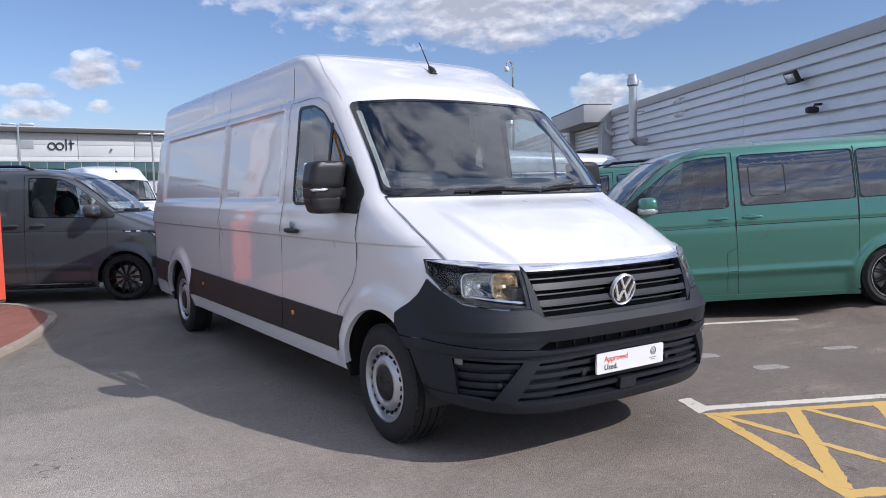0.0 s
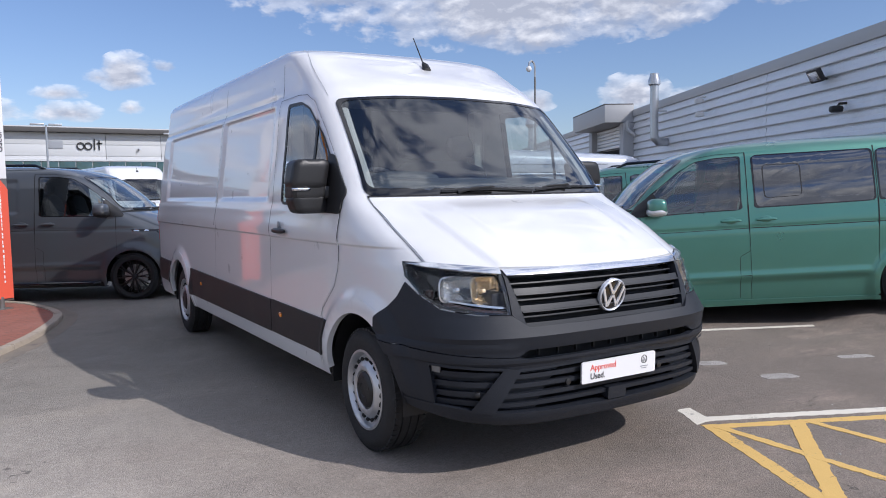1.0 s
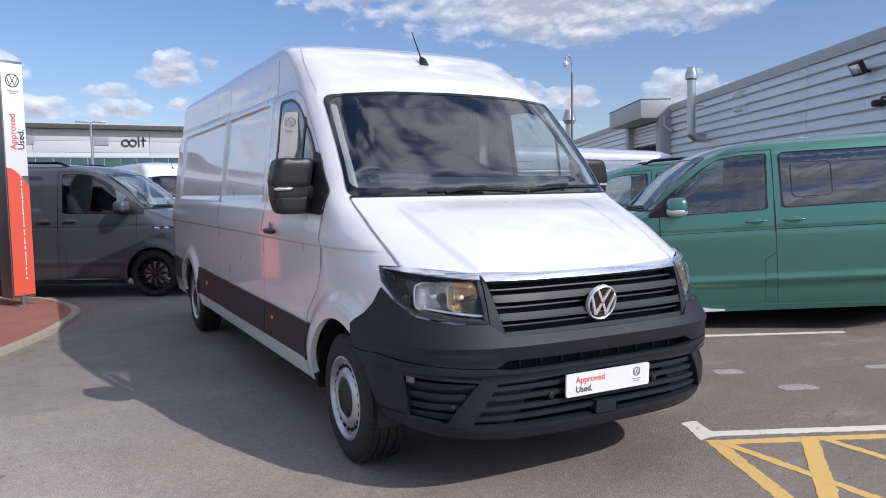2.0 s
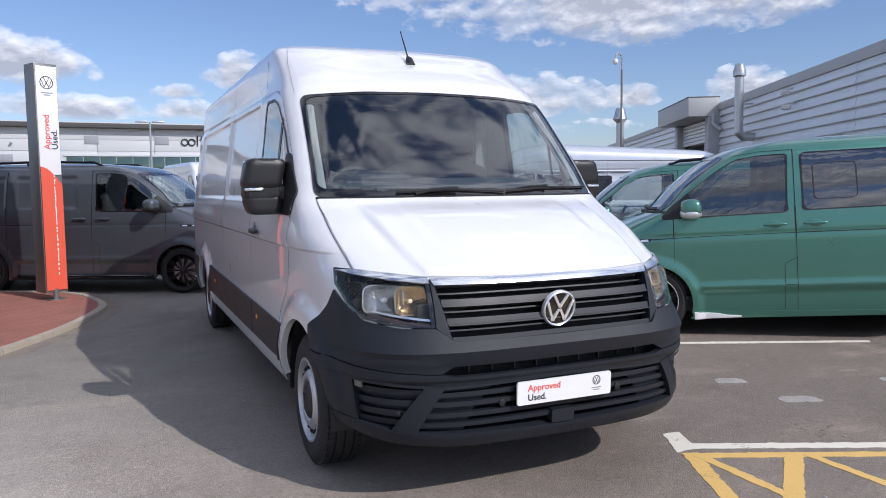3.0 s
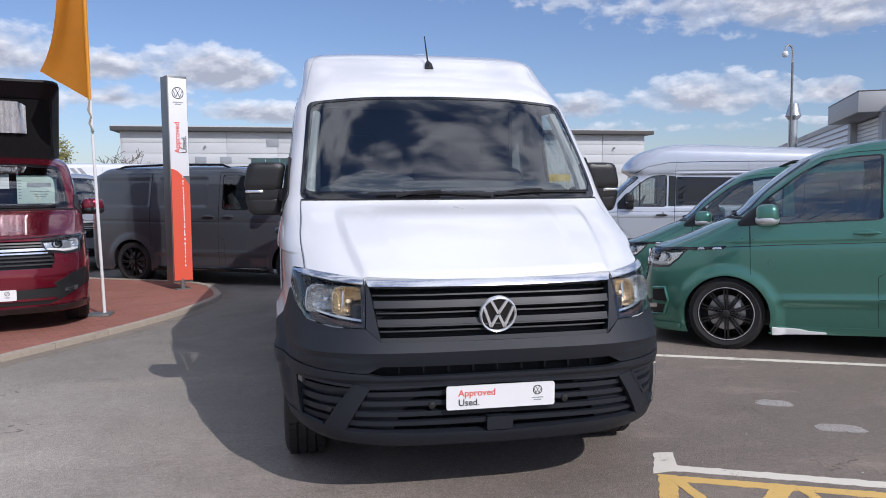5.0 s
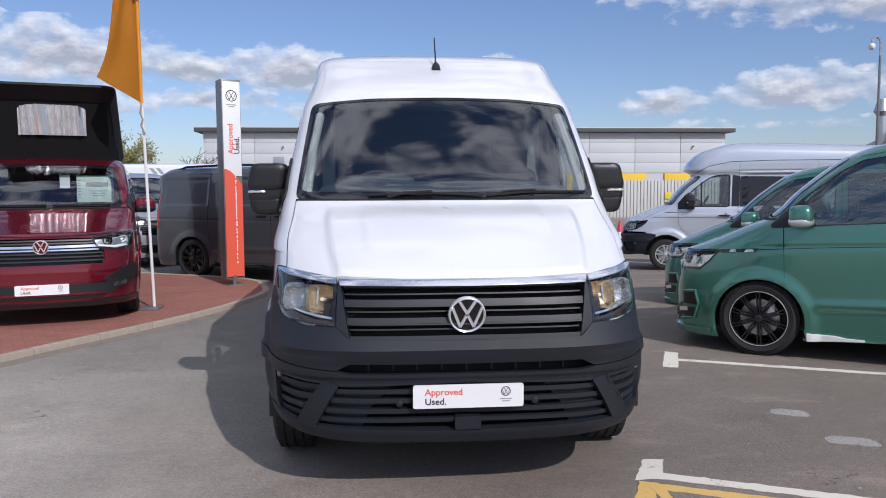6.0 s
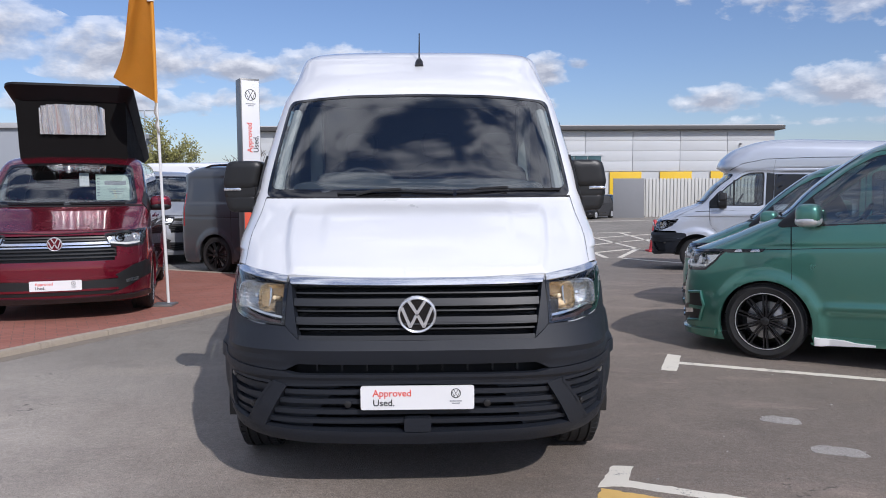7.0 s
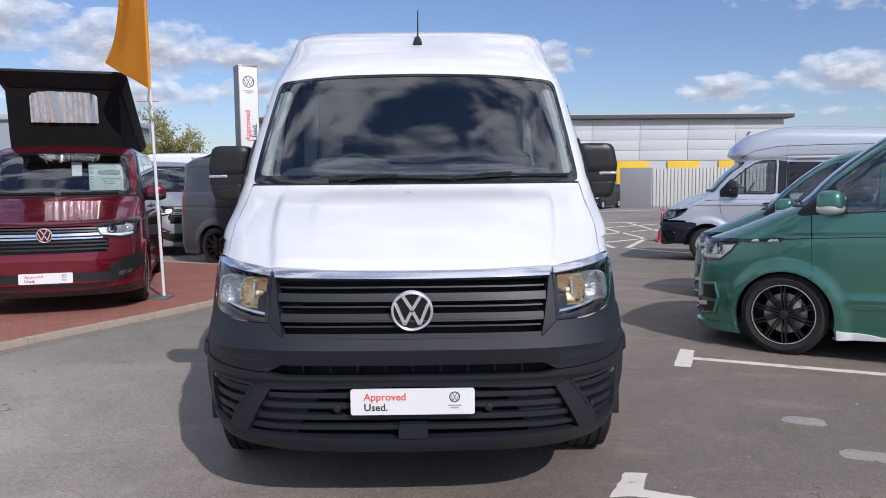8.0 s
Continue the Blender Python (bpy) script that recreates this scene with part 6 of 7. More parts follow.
LINE_DIR = Vector((0.91, -0.415)).normalized()
LINE_OUT = Vector((0.415, 0.91)).normalized()
marking("bay_line", bar((2.10, 2.90), Vector((2.10, 2.90)) + LINE_DIR * 6.5, 0.085), LINE_WHITE, "worn white bay line on asphalt")
marking("bay_line_end", [(2.19, 3.20), (2.29, 3.13), (2.07, 2.58), (1.95, 2.62)], LINE_WHITE, "worn white T-shaped end of a bay line", 0.0024)
marking("bay_line", bar((1.02, 0.285), Vector((1.02, 0.285)) + LINE_DIR * 6.5, 0.085), LINE_WHITE, "worn white bay line beside yellow hatching")
marking("bay_line_end", [(1.03, 0.52), (1.14, 0.50), (1.04, 0.25), (0.89, 0.235)], LINE_WHITE, "worn white T-shaped end of a bay line", 0.0024)
# hatched box beside the white line
c0 = Vector((0.94, 0.17))
c1 = Vector((0.40, -1.00))
HATCH = "worn yellow hatched box on asphalt"
marking("hatch_line", bar(c0 + LINE_OUT * -0.01, c0 + LINE_OUT * -0.01 + LINE_DIR * 6.0, 0.075), LINE_YELLOW, HATCH, 0.0018)
marking("hatch_line", bar(c1, c1 + LINE_DIR * 6.0, 0.085), LINE_YELLOW, HATCH, 0.0018)
marking("hatch_line", bar(c0 + Vector((0.01, 0.03)), c1 + Vector((-0.02, -0.04)), 0.09), LINE_YELLOW, HATCH, 0.0022)
for k in range(8):
    a = c0 + LINE_DIR * (0.56 + 0.635 * k)
    d = Vector((-1.03, -0.84)).normalized()
    if k == 0:
        b = Vector((0.44, -0.95))
    else:
        b = a + d * ((c1 - a).dot(LINE_OUT) / d.dot(LINE_OUT))
    marking("hatch_line", bar(a, b, 0.095), LINE_YELLOW, HATCH, 0.0026)
    a = c0 + LINE_DIR * (0.03 + 0.60 * k)
    d = Vector((0.0, -1.0))
    marking("hatch_line", bar(a, a + d * ((c1 - a).dot(LINE_OUT) / d.dot(LINE_OUT)), 0.06), LINE_YELLOW, HATCH, 0.0030)


def blot(c, rx, ry, turn, seed):
    """A rough patch: a rounded oblong with a wavering edge."""
    r = random.Random(seed)
    out = []
    for x, y in densify(soften([(-rx, -ry), (rx, -ry * 0.9), (rx * 0.95, ry), (-rx * 0.9, ry)], ry * 0.8), 0.02):
        x, y = x + r.gauss(0, 0.0065), y + r.gauss(0, 0.0065)
        out.append((c[0] + x * math.cos(turn) - y * math.sin(turn), c[1] + x * math.sin(turn) + y * math.cos(turn)))
    return out


for c, rx, ry, tn, sd in (((2.30, 1.27), 0.125, 0.075, -0.42, 3), ((2.36, 0.69), 0.145, 0.075, -0.42, 5), ((3.48, 0.74), 0.16, 0.06, -0.42, 7)):
    tagged(part("repair_patch", slab(blot(c, rx, ry, tn, sd), -0.004, 0.003), PATCHING), "pale worn patch in the asphalt", "ground patch", kind="structure")

rng = random.Random(11)
bm = bmesh.new()
for k in range(90):
    x, y = rng.uniform(-3.5, 4.0), rng.uniform(-2.0, 3.2)
    if abs(x) < 1.0 and y > -0.1:
        continue
    r = rng.uniform(0.003, 0.008)
    m = Matrix.Translation((x, y, r * 0.4)) @ Matrix.Rotation(rng.uniform(0, 6), 4, "Z") @ Matrix.Diagonal((1.6, 1.0, 0.6, 1))
    bmesh.ops.create_icosphere(bm, subdivisions=1, radius=r, matrix=m)
tagged(part("loose_chippings", bm, PATCHING), "small pale stone chips scattered on the asphalt", "stones", kind="stuff")

# ---- the white van in the middle ----
high_roof_van("panel_van", Matrix(), WHITE_PAINT, "long white high-roof panel van with charcoal bumper on asphalt")


def heading(deg):
    """The pose of a vehicle whose tail points along that direction."""
    return deg - 90


def vehicle_pose(anchor, local, turn):
    m = Matrix.Rotation(radians(turn), 4, "Z")
    o = Vector((anchor[0], anchor[1], 0)) - m @ Vector((local[0], local[1], 0))
    o.z = ground_z(anchor[0], anchor[1])
    return Matrix.Translation(o) @ m


# ---- vans parked round it ----
uphill = Matrix.Translation((0, 0.91, 0)) @ Matrix.Rotation(radians(2.5), 4, "X") @ Matrix.Translation((0, -0.91, 0))
green, _ = compact_van("passenger_van", vehicle_pose((2.96, 2.94), (0.94, 0.91), heading(-35.5)) @ uphill, GREEN_PAINT, "metallic green glazed van with dark alloy wheels on asphalt", skirt=CARD_WHITE, group="green vans", drop=0.045)
# its twin behind it sits lower on its wheels and carries roof rails
twin = copy_thing(green, green.matrix_basis @ Matrix.Translation((-2.6, -0.80, -0.10)))
for ob in twin.children:
    if ob.name.startswith(("wheel.", "arch_liner")):
        ob.location.z += 0.10
for s in (-1, 1):
    part("roof_rail", tube([(s * 0.70, 2.15, 1.88), (s * 0.69, 2.30, 1.935), (s * 0.68, 3.2, 1.95), (s * 0.68, 4.2, 1.93), (s * 0.69, 4.4, 1.875)], [0.014, 0.020, 0.020, 0.020, 0.014], 8), GLOSS_BLACK, twin)
compact_van("grey_van", vehicle_pose((-1.036, 8.54), (-0.94, 0.91), heading(152.5)), GREY_PAINT, "plain dark grey panel van with roof rails and black wheels", wheels="mesh_alloy", windows="panel", rails=True)
red, red_shell = compact_van("camper_van", Matrix.Translation((0, 0, 0.045)) @ vehicle_pose((-4.04, 4.90), (0, 0.10), 17), RED_PAINT, "dark red camper van with raised black canvas roof", board=True, bumper_mat=GLOSS_BLACK)
high_roof_van("silver_camper", vehicle_pose((5.80, 12.50), (1.0, 0.979), heading(-20)), SILVER_PAINT, "silver camper van with tall moulded roof on asphalt", wheels="silver_alloy", dome=True, board=False)
high_roof_van("white_van", vehicle_pose((1.6, 20.5), (0, 0), 8), WHITE_PAINT, "white high-roof van parked in the back row", detail=False, board=False, group="back row vans")
_, striped_shell = striped = high_roof_van("striped_van", vehicle_pose((-3.6, 25.0), (0, 0), 88), WHITE_PAINT, "white high-roof van with grey stripes in the back row", detail=False, board=False, group="back row vans")
compact_van("grey_metallic_van", vehicle_pose((-5.25, 11.6), (-0.75, 0.25), 42), SLATE_PAINT, "light grey metallic van standing behind the red camper", wheels="silver_alloy", windows="glazed", detail=False)


for k in range(2):
    a = 5.06 - 0.24 * k
    part("stripe", striped_shell.patch(striped_shell.side_poly([(a, 2.40), (a - 0.14, 2.40), (a - 0.50, 1.98), (a - 0.36, 1.98)], -1), 0.006, 0.004), PRINT_GREY, striped[0])

# ---- traffic cone behind the silver camper ----
cone = thing("traffic_cone", pose(6.88, 19.0, ground_z(6.88, 19.0)), "red traffic cone with a white band on asphalt", "traffic cone")
part("cone_base", box((0, 0, 0.03), (0.44, 0.44, 0.06), 0.02), BARRIER_RED, cone)
UPRIGHT = Matrix.Rotation(radians(-90), 4, "Y")
part("cone_body", lathe([(0.175, 0.06), (0.155, 0.14), (0.045, 0.94), (0.030, 0.96), (0.0, 0.96)], 28, UPRIGHT), BARRIER_RED, cone)
part("white_band", lathe([(0.130, 0.36), (0.134, 0.362), (0.098, 0.622), (0.093, 0.62)], 28, UPRIGHT), CARD_WHITE, cone)

black, _ = compact_van("black_car", Matrix.Translation((9.3, 42.6, ground_z(9.3, 42.6))) @ Matrix.Rotation(radians(-35), 4, "Z") @ Matrix.Diagonal((0.92, 0.88, 0.80, 1)), GLOSS_BLACK, "black car parked beside the grey gate", wheels="silver_alloy", detail=False)
tagged(black, "black car parked beside the grey gate", "car")

# ---- raised roof of the red camper ----
def camper_roof(root):
    bm = bmesh.new()
    # canvas bellows: low at the tail, high at the nose
    ring0 = [(-0.64, 1.88), (0.64, 1.88), (0.68, 4.4), (-0.68, 4.4)]
    z0 = (1.84, 1.84, 1.88, 1.88)
    ring1 = [(-0.65, 1.76), (0.65, 1.76), (0.69, 4.4), (-0.69, 4.4)]
    z1 = (2.72, 2.72, 2.0, 2.0)
    lo = [bm.verts.new((x, y, z)) for (x, y), z in zip(ring0, z0)]
    hi = [bm.verts.new((x, y, z)) for (x, y), z in zip(ring1, z1)]
    for k in range(4):
        bm.faces.new((lo[k], lo[(k + 1) % 4], hi[(k + 1) % 4], hi[k]))
    bmesh.ops.subdivide_edges(bm, edges=bm.edges[:], cuts=9, use_grid_fill=True)
    for v in bm.verts:
        v.co.x += 0.012 * noise.noise(v.co * 3.0)
        v.co.y += 0.015 * noise.noise(v.co * 2.3 + Vector((5, 2, 1)))
    tent = part("canvas", bm, CANVAS, root, "black canvas bellows of the raised roof")
    m = Matrix.Translation((0, 4.70, 1.97)) @ Matrix.Rotation(radians(-13.9), 4, "X")
    part("roof_lid", rounded_lid(m), LID_BLACK, root, "black lid of the raised roof")
    # window with a gathered silver curtain
    bm = bmesh.new()
    cols = 160
    rows = []
    for j in range(8):
        rows.append([])
        for i in range(cols + 1):
            u, w = i / cols, j / 7
            x = -0.385 + 0.77 * u
            z = 2.17 + 0.38 * w - (0.05 * (abs(2 * u - 1) ** 6) if j == 7 else 0)
            y = 1.88 - 0.12 * (z - 1.84) / 0.88 - 0.04 + 0.034 * math.sin(u * 50 + 4.0 * math.sin(u * 9) + 0.9 * w) * (0.55 + 0.45 * w)
            rows[-1].append(bm.verts.new((x, y, z)))
    for a, b in zip(rows, rows[1:]):
        for i in range(cols):
            bm.faces.new((a[i], a[i + 1], b[i + 1], b[i]))
    part("curtain", bm, CURTAIN, tent, "gathered silver curtain behind the canvas window")


def rounded_lid(m):
    bm = bmesh.new()
    # a shallow tray turned upside down: its sides flare outwards and hang over the canvas
    rows = []
    for z, w, y0, y1 in ((-0.10, 0.67, -3.00, 0.06), (-0.03, 0.72, -3.10, 0.08), (0.03, 0.755, -3.20, 0.10), (0.06, 0.75, -3.20, 0.09), (0.08, 0.70, -3.12, 0.04)):
        ring = soften([(-w, y0), (w, y0), (w, y1), (-w, y1)], 0.16, 6)
        rows.append([bm.verts.new((x, y, z)) for x, y in ring])
    n = len(rows[0])
    for a, b in zip(rows, rows[1:]):
        for i in range(n):
            bm.faces.new((a[i], a[(i + 1) % n], b[(i + 1) % n], b[i]))
    bm.faces.new(rows[0][::-1])
    bm.faces.new(rows[-1])
    bmesh.ops.recalc_face_normals(bm, faces=bm.faces[:])
    for v in bm.verts:
        v.co = m @ v.co
    return bm


camper_roof(red)
card = tagged(part("price_card", box((0.47, 1.60, 1.49), (0.43, 0.006, 0.34), 0.002, Matrix()), CARD_MINT), "pale green price card behind the windscreen", "price card")
card.matrix_basis = red.matrix_basis @ Matrix.Translation((0, 0.09, 0))
bm = bmesh.new()
add_box(bm, (0.49, 1.595, 1.545), (0.26, 0.004, 0.055))
add_box(bm, (0.66, 1.595, 1.635), (0.035, 0.004, 0.03))
for k in range(7):
    add_box(bm, (0.285, 1.595, 1.60 - 0.036 * k), (0.03, 0.004, 0.012))
for k in range(3):
    add_box(bm, (0.50, 1.595, 1.465 - 0.03 * k), (0.22 - 0.05 * k, 0.004, 0.008))
part("price_print", bm, PRINT_GREY, card)
tag = tagged(part("mirror_tag", box((0.12, 1.60, 1.585), (0.115, 0.006, 0.17), 0.002), CARD_WHITE), "white tag hanging below the interior mirror", "tag")
tag.matrix_basis = red.matrix_basis @ Matrix.Translation((0, 0.09, 0))

# ---- sign totem ----
totem = thing("sign_totem", pose(-2.68, 8.36, 0.045, 0, 0, 29), "tall white and coral dealership totem on red paving", "sign")
part("post", tube([(0, 0, -0.03), (0, 0, 0.16)], 0.035, 10), SIGN_GREY, totem)
part("foot_plate", box((0, 0, 0.006), (0.22, 0.16, 0.012), 0.003), SIGN_GREY, totem)
frame_part = part("case", box((0.012, 0.135, 1.625), (0.292, 0.28, 3.05), 0.006), SIGN_GREY, totem)
bm = bmesh.new()
add_box(bm, (0.012, -0.012, 2.40), (0.272, 0.012, 1.43), 0.002)
part("white_face", bm, CARD_WHITE, totem, "white upper face of the sign")
coral_line = [(-0.124, 0.135), (0.148, 0.135), (0.148, 1.55)] + [(0.148 - 0.272 * k / 10, 1.55 + 0.24 * math.sin(math.pi / 2 * k / 10)) for k in range(1, 11)]
part("coral_face", slab(coral_line, -0.004, 0.012), CORAL, totem, "coral lower face with a curved top edge", at=pose(0, -0.016, 0, 90))
part("red_word", text_mesh("Approved", 0.114, 0.001, PRINT_RED), None, totem, at=pose(0.020, -0.0205, 2.02, 90, -90, 0))
part("black_word", text_mesh("Used.", 0.114, 0.001, PRINT_BLACK), None, totem, at=pose(0.118, -0.0205, 2.02, 90, -90, 0))
mk = lathe([(0.075, 0.0), (0.077, 0.003), (0.085, 0.003), (0.087, 0.0)], 32, Matrix.Translation((0.012, -0.018, 2.90)) @ FACE_NOSE)
for s in (-1, 1):
    for a, b in (((0.038, 0.065), (0.0, 0.0)), ((0.066, 0.03), (0.03, -0.062)), ((0.03, -0.062), (0.0, 0.0))):
        add_tube(mk, [(0.012 + s * a[0], -0.019, 2.90 + a[1]), (0.012 + s * b[0], -0.019, 2.90 + b[1])], 0.0045, 5)
part("mark", mk, PRINT_BLACK, totem)
bm = bmesh.new()
add_box(bm, (0.012, -0.0185, 2.765), (0.15, 0.003, 0.014))
add_box(bm, (0.012, -0.0185, 2.737), (0.09, 0.003, 0.014))
part("small_print", bm, PRINT_GREY, totem)
bm = bmesh.new()
z = 0.34
rng = random.Random(3)
while z < 1.66:
    w = rng.uniform(0.022, 0.05)
    add_box(bm, (0.045 + rng.uniform(-0.002, 0.002), -0.031, z + w / 2), (rng.choice((0.012, 0.018)), 0.003, w))
    z += w + rng.choice((0.008, 0.008, 0.008, 0.03))
tagged(part("white_print", bm, CARD_WHITE, totem), kind="stuff")

# ---- feather flag ----
flag = thing("feather_flag", pose(-3.22, 6.05, 0.045), "orange feather flag on a white pole and square base", "flag")
part("base", box((-0.05, 0, 0.012), (0.26, 0.26, 0.024), 0.004), SIGN_GREY, flag)
part("pole", tube([(0, 0, 0.03), (-0.03, 0, 1.2), (-0.06, 0, 2.5), (-0.07, 0, 3.6), (-0.10, 0, 4.6), (-0.20, 0, 5.1)], [0.019, 0.018, 0.016, 0.014, 0.011, 0.008], 10), POLE_WHITE, flag)
bm = bmesh.new()
rows = []
for j in range(26):
    w = j / 25
    z = 2.52 + 2.55 * w
    x_pole = -0.062 - 0.03 * w - 0.08 * max(0, w - 0.7) ** 2 * 10
    free = -0.60 + 0.46 * w + 0.08 * math.sin(w * 5) * (1 - w)
    rows.append([])
    for i in range(15):
        u = i / 14
        drop = 0.32 * u * (1 - w) ** 2
        rows[-1].append(bm.verts.new((x_pole + (free - x_pole) * u, 0.05 * math.sin(u * 7.5 + w * 4.0) * u + 0.02 * math.sin(w * 14) * u, z + drop)))
for a, b in zip(rows, rows[1:]):
    for i in range(14):
        bm.faces.new((a[i], a[i + 1], b[i + 1], b[i]))
bmesh.ops.solidify(bm, geom=bm.faces[:], thickness=0.003)
part("cloth", bm, FLAG, flag, "orange cloth of the flag", sharp=60)
part("sleeve", tube([(-0.066, 0, 2.52), (-0.075, 0, 3.6), (-0.078, 0, 3.74)], 0.022, 8), FLAG, flag)
part("white_sleeve", tube([(-0.092, 0, 3.74), (-0.10, 0, 4.2), (-0.13, 0, 4.6)], 0.045, 10), POLE_WHITE, flag)
part("cord", tube([(-0.062, -0.02, 2.52), (-0.08, -0.03, 2.40), (-0.05, -0.03, 2.32), (-0.075, -0.025, 2.25), (-0.03, -0.03, 2.15)], 0.012, 6), CORD, flag)


# ---- grey clad building ----
WALL_P, WALL_DIR = Vector((13.48, 11.92)), Vector((math.cos(radians(62)), math.sin(radians(62))))
WALL_OUT = Vector((-WALL_DIR.y, WALL_DIR.x))
hall_pose = Matrix(((WALL_DIR.x, WALL_OUT.x, 0, WALL_P.x), (WALL_DIR.y, WALL_OUT.y, 0, WALL_P.y), (0, 0, 1, 0), (0, 0, 0, 1)))
hall = thing("workshop_building", hall_pose, "low grey workshop clad in horizontal metal sheets", "building")
TOP = 3.93
wall_part = part("wall", box((10.0, -5.2, TOP / 2), (47.8, 10.0, TOP - 0.1)), CLADDING, hall)
part("roof", box((10.0, -5.2, TOP - 0.02), (47.8, 10.0, 0.12)), FAR_ROOF, hall)
for k in range(17):
    z = 0.06 + 0.22 * k
    if z + 0.2 > TOP - 0.15:
        break
    for x0, x1 in ((-14.0, -12.92), (-12.9, -5.5), (-5.48, 3.28), (7.72, 13.0), (13.02, 21.0), (21.02, 33.9)):
        bm = bmesh.new()
        pr = [(0.0, 0.0), (0.060, -0.004), (0.076, 0.006), (0.078, 0.020), (0.064, 0.085), (0.058, 0.092), (0.050, 0.172), (0.036, 0.182), (0.0, 0.184)]
        vs = [[bm.verts.new((x, -0.2 + d, z + h)) for d, h in pr] for x in (x0, x1)]
        for i in range(len(pr) - 1):
            bm.faces.new((vs[0][i], vs[1][i], vs[1][i + 1], vs[0][i + 1]))
        bm.faces.new(vs[0][::-1])
        bm.faces.new(vs[1])
        bmesh.ops.recalc_face_normals(bm, faces=bm.faces[:])
        part("cladding_sheet", bm, CLADDING, hall, sharp=20)
for x0, x1 in ((-14.1, -4.0), (-3.99, 3.29), (7.71, 18.0), (18.01, 34.0)):
    part("coping", box(((x0 + x1) / 2, -0.22, TOP - 0.06), (x1 - x0, 0.24, 0.22), 0.01), COPING, hall)
# shutter bay that juts out
part("shutter_hood", box((5.5, 0.325, 3.87), (4.4, 0.95, 0.56), 0.01), COPING, hall, "boxed hood above the roller shutter")
part("hood_roof", box((5.6, 0.31, 4.175), (4.4, 0.96, 0.05), 0.01), FASCIA, hall)
for x in (3.50, 7.48):
    part("shutter_pier", box((x, 0.0, 1.79), (0.42, 0.40, 3.58), 0.01), COPING, hall)
# a near-black slab on the solid wall, painted as the shaded inside
part("opening", box((5.5, -0.12, 1.4), (3.56, 0.12, 2.8)), INTERIOR_SHADE, hall)
for k in range(6):
    part("shutter_slat", box((5.5, -0.02, 3.50 - 0.12 * k), (3.54, 0.05, 0.11), 0.02), CLADDING, hall)
dp = bmesh.new()
add_tube(dp, [(3.15, 0.10, 3.62), (3.15, 0.10, 3.35), (3.05, 0.0, 3.22), (2.95, -0.1, 3.15)], 0.055, 8)
part("downpipe", dp, COPING, hall)


def flue(x, z_top, name="flue"):
    f = thing(name, hall_pose @ pose(x, 0.28, 0), "galvanised steel flue pipe on the workshop wall", "flue", "wall flues")
    part("pipe", tube([(0, 0, 2.85), (0, 0, 2.95), (0, 0, z_top - 0.3)], 0.115, 14), GALV, f)
    part("elbow", tube([(0, 0, 2.97), (0.01, -0.02, 2.85), (0.03, -0.12, 2.76), (0.05, -0.40, 2.74)], 0.118, 14), GALV, f)
    part("cowl", tube([(0, 0, z_top - 0.34), (0, 0, z_top - 0.30), (0, 0, z_top - 0.18), (0, 0, z_top - 0.06), (0, 0, z_top)], [0.12, 0.165, 0.165, 0.125, 0.125], 14), GALV, f)
    part("wall_bracket", box((0, -0.2, 3.6), (0.04, 0.3, 0.04)), GALV, f)
    return f


flue(0.12, 4.64)
far_flue = thing("far_flue", hall_pose @ pose(18.8, 0.4, 0.7), "squat galvanised flue with a conical cowl", "flue", "wall flues")
part("pipe", tube([(0, 0, 2.6), (0, 0, 4.2)], 0.20, 14), GALV, far_flue)
part("cowl", tube([(0, 0, 4.0), (0, 0, 4.2), (0, 0, 4.7), (0, 0, 4.75)], [0.20, 0.36, 0.22, 0.20], 14), GALV, far_flue)


def on_wall(x, out=0.0):
    p = hall_pose @ Vector((x, out, 0))
    return p


def floodlight(x, z, s=1.0):
    f = thing("floodlight", hall_pose @ pose(x, 0.0, z), "black floodlight on a bracket on the cladding", "floodlight")
    part("arm", tube([(0, -0.16, -0.02), (0, 0.0, 0.0)], 0.03 * s, 8), BLACK_PLASTIC, f)
    m = Matrix.Translation((0, 0.05, 0.03)) @ Matrix.Rotation(radians(-28), 4, "X")
    h = part("housing", box((0, 0, 0), (0.46 * s, 0.10 * s, 0.30 * s), 0.015, m), BLACK_PLASTIC, f)
    part("lens", box((0, 0.054 * s, 0), (0.36 * s, 0.006, 0.21 * s), 0.002, m), LAMP_SILVER, h)
    return f


def wall_camera(x, z, mat):
    f = thing("security_camera", hall_pose @ pose(x, 0.0, z), "small security camera on the cladding", "camera")
    part("bracket", tube([(0, -0.16, 0.06), (0, -0.02, 0.05), (0, 0.0, 0.0)], 0.022, 8), mat, f)
    part("housing", rounded_block((0, 0.03, -0.04), (0.13, 0.22, 0.12), 4, 10), mat, f)
    return f


floodlight(-7.64, 3.36, 0.8)
wall_camera(-8.25, 2.78, BLACK_PLASTIC)
wall_camera(-2.4, 3.62, POLE_WHITE)
wall_camera(-2.45, 3.28, POLE_WHITE)

# ---- camera mast ----
mast = thing("camera_mast", pose(18.85, 24.5, 0), "tall thin mast with a dome camera on a swan neck", "mast")
part("pole", tube([(0, 0, 0), (0, 0, 6.6)], [0.06, 0.045], 10), SIGN_GREY, mast)
part("swan_neck", tube([(0, 0, 6.5), (0, 0, 7.05), (-0.06, -0.02, 7.22), (-0.22, -0.04, 7.30), (-0.36, -0.06, 7.20), (-0.40, -0.07, 7.02)], 0.045, 8), GALV, mast)
part("dome_camera", rounded_block((-0.40, -0.07, 6.92), (0.24, 0.24, 0.26), 2.2, 10), POLE_WHITE, mast)

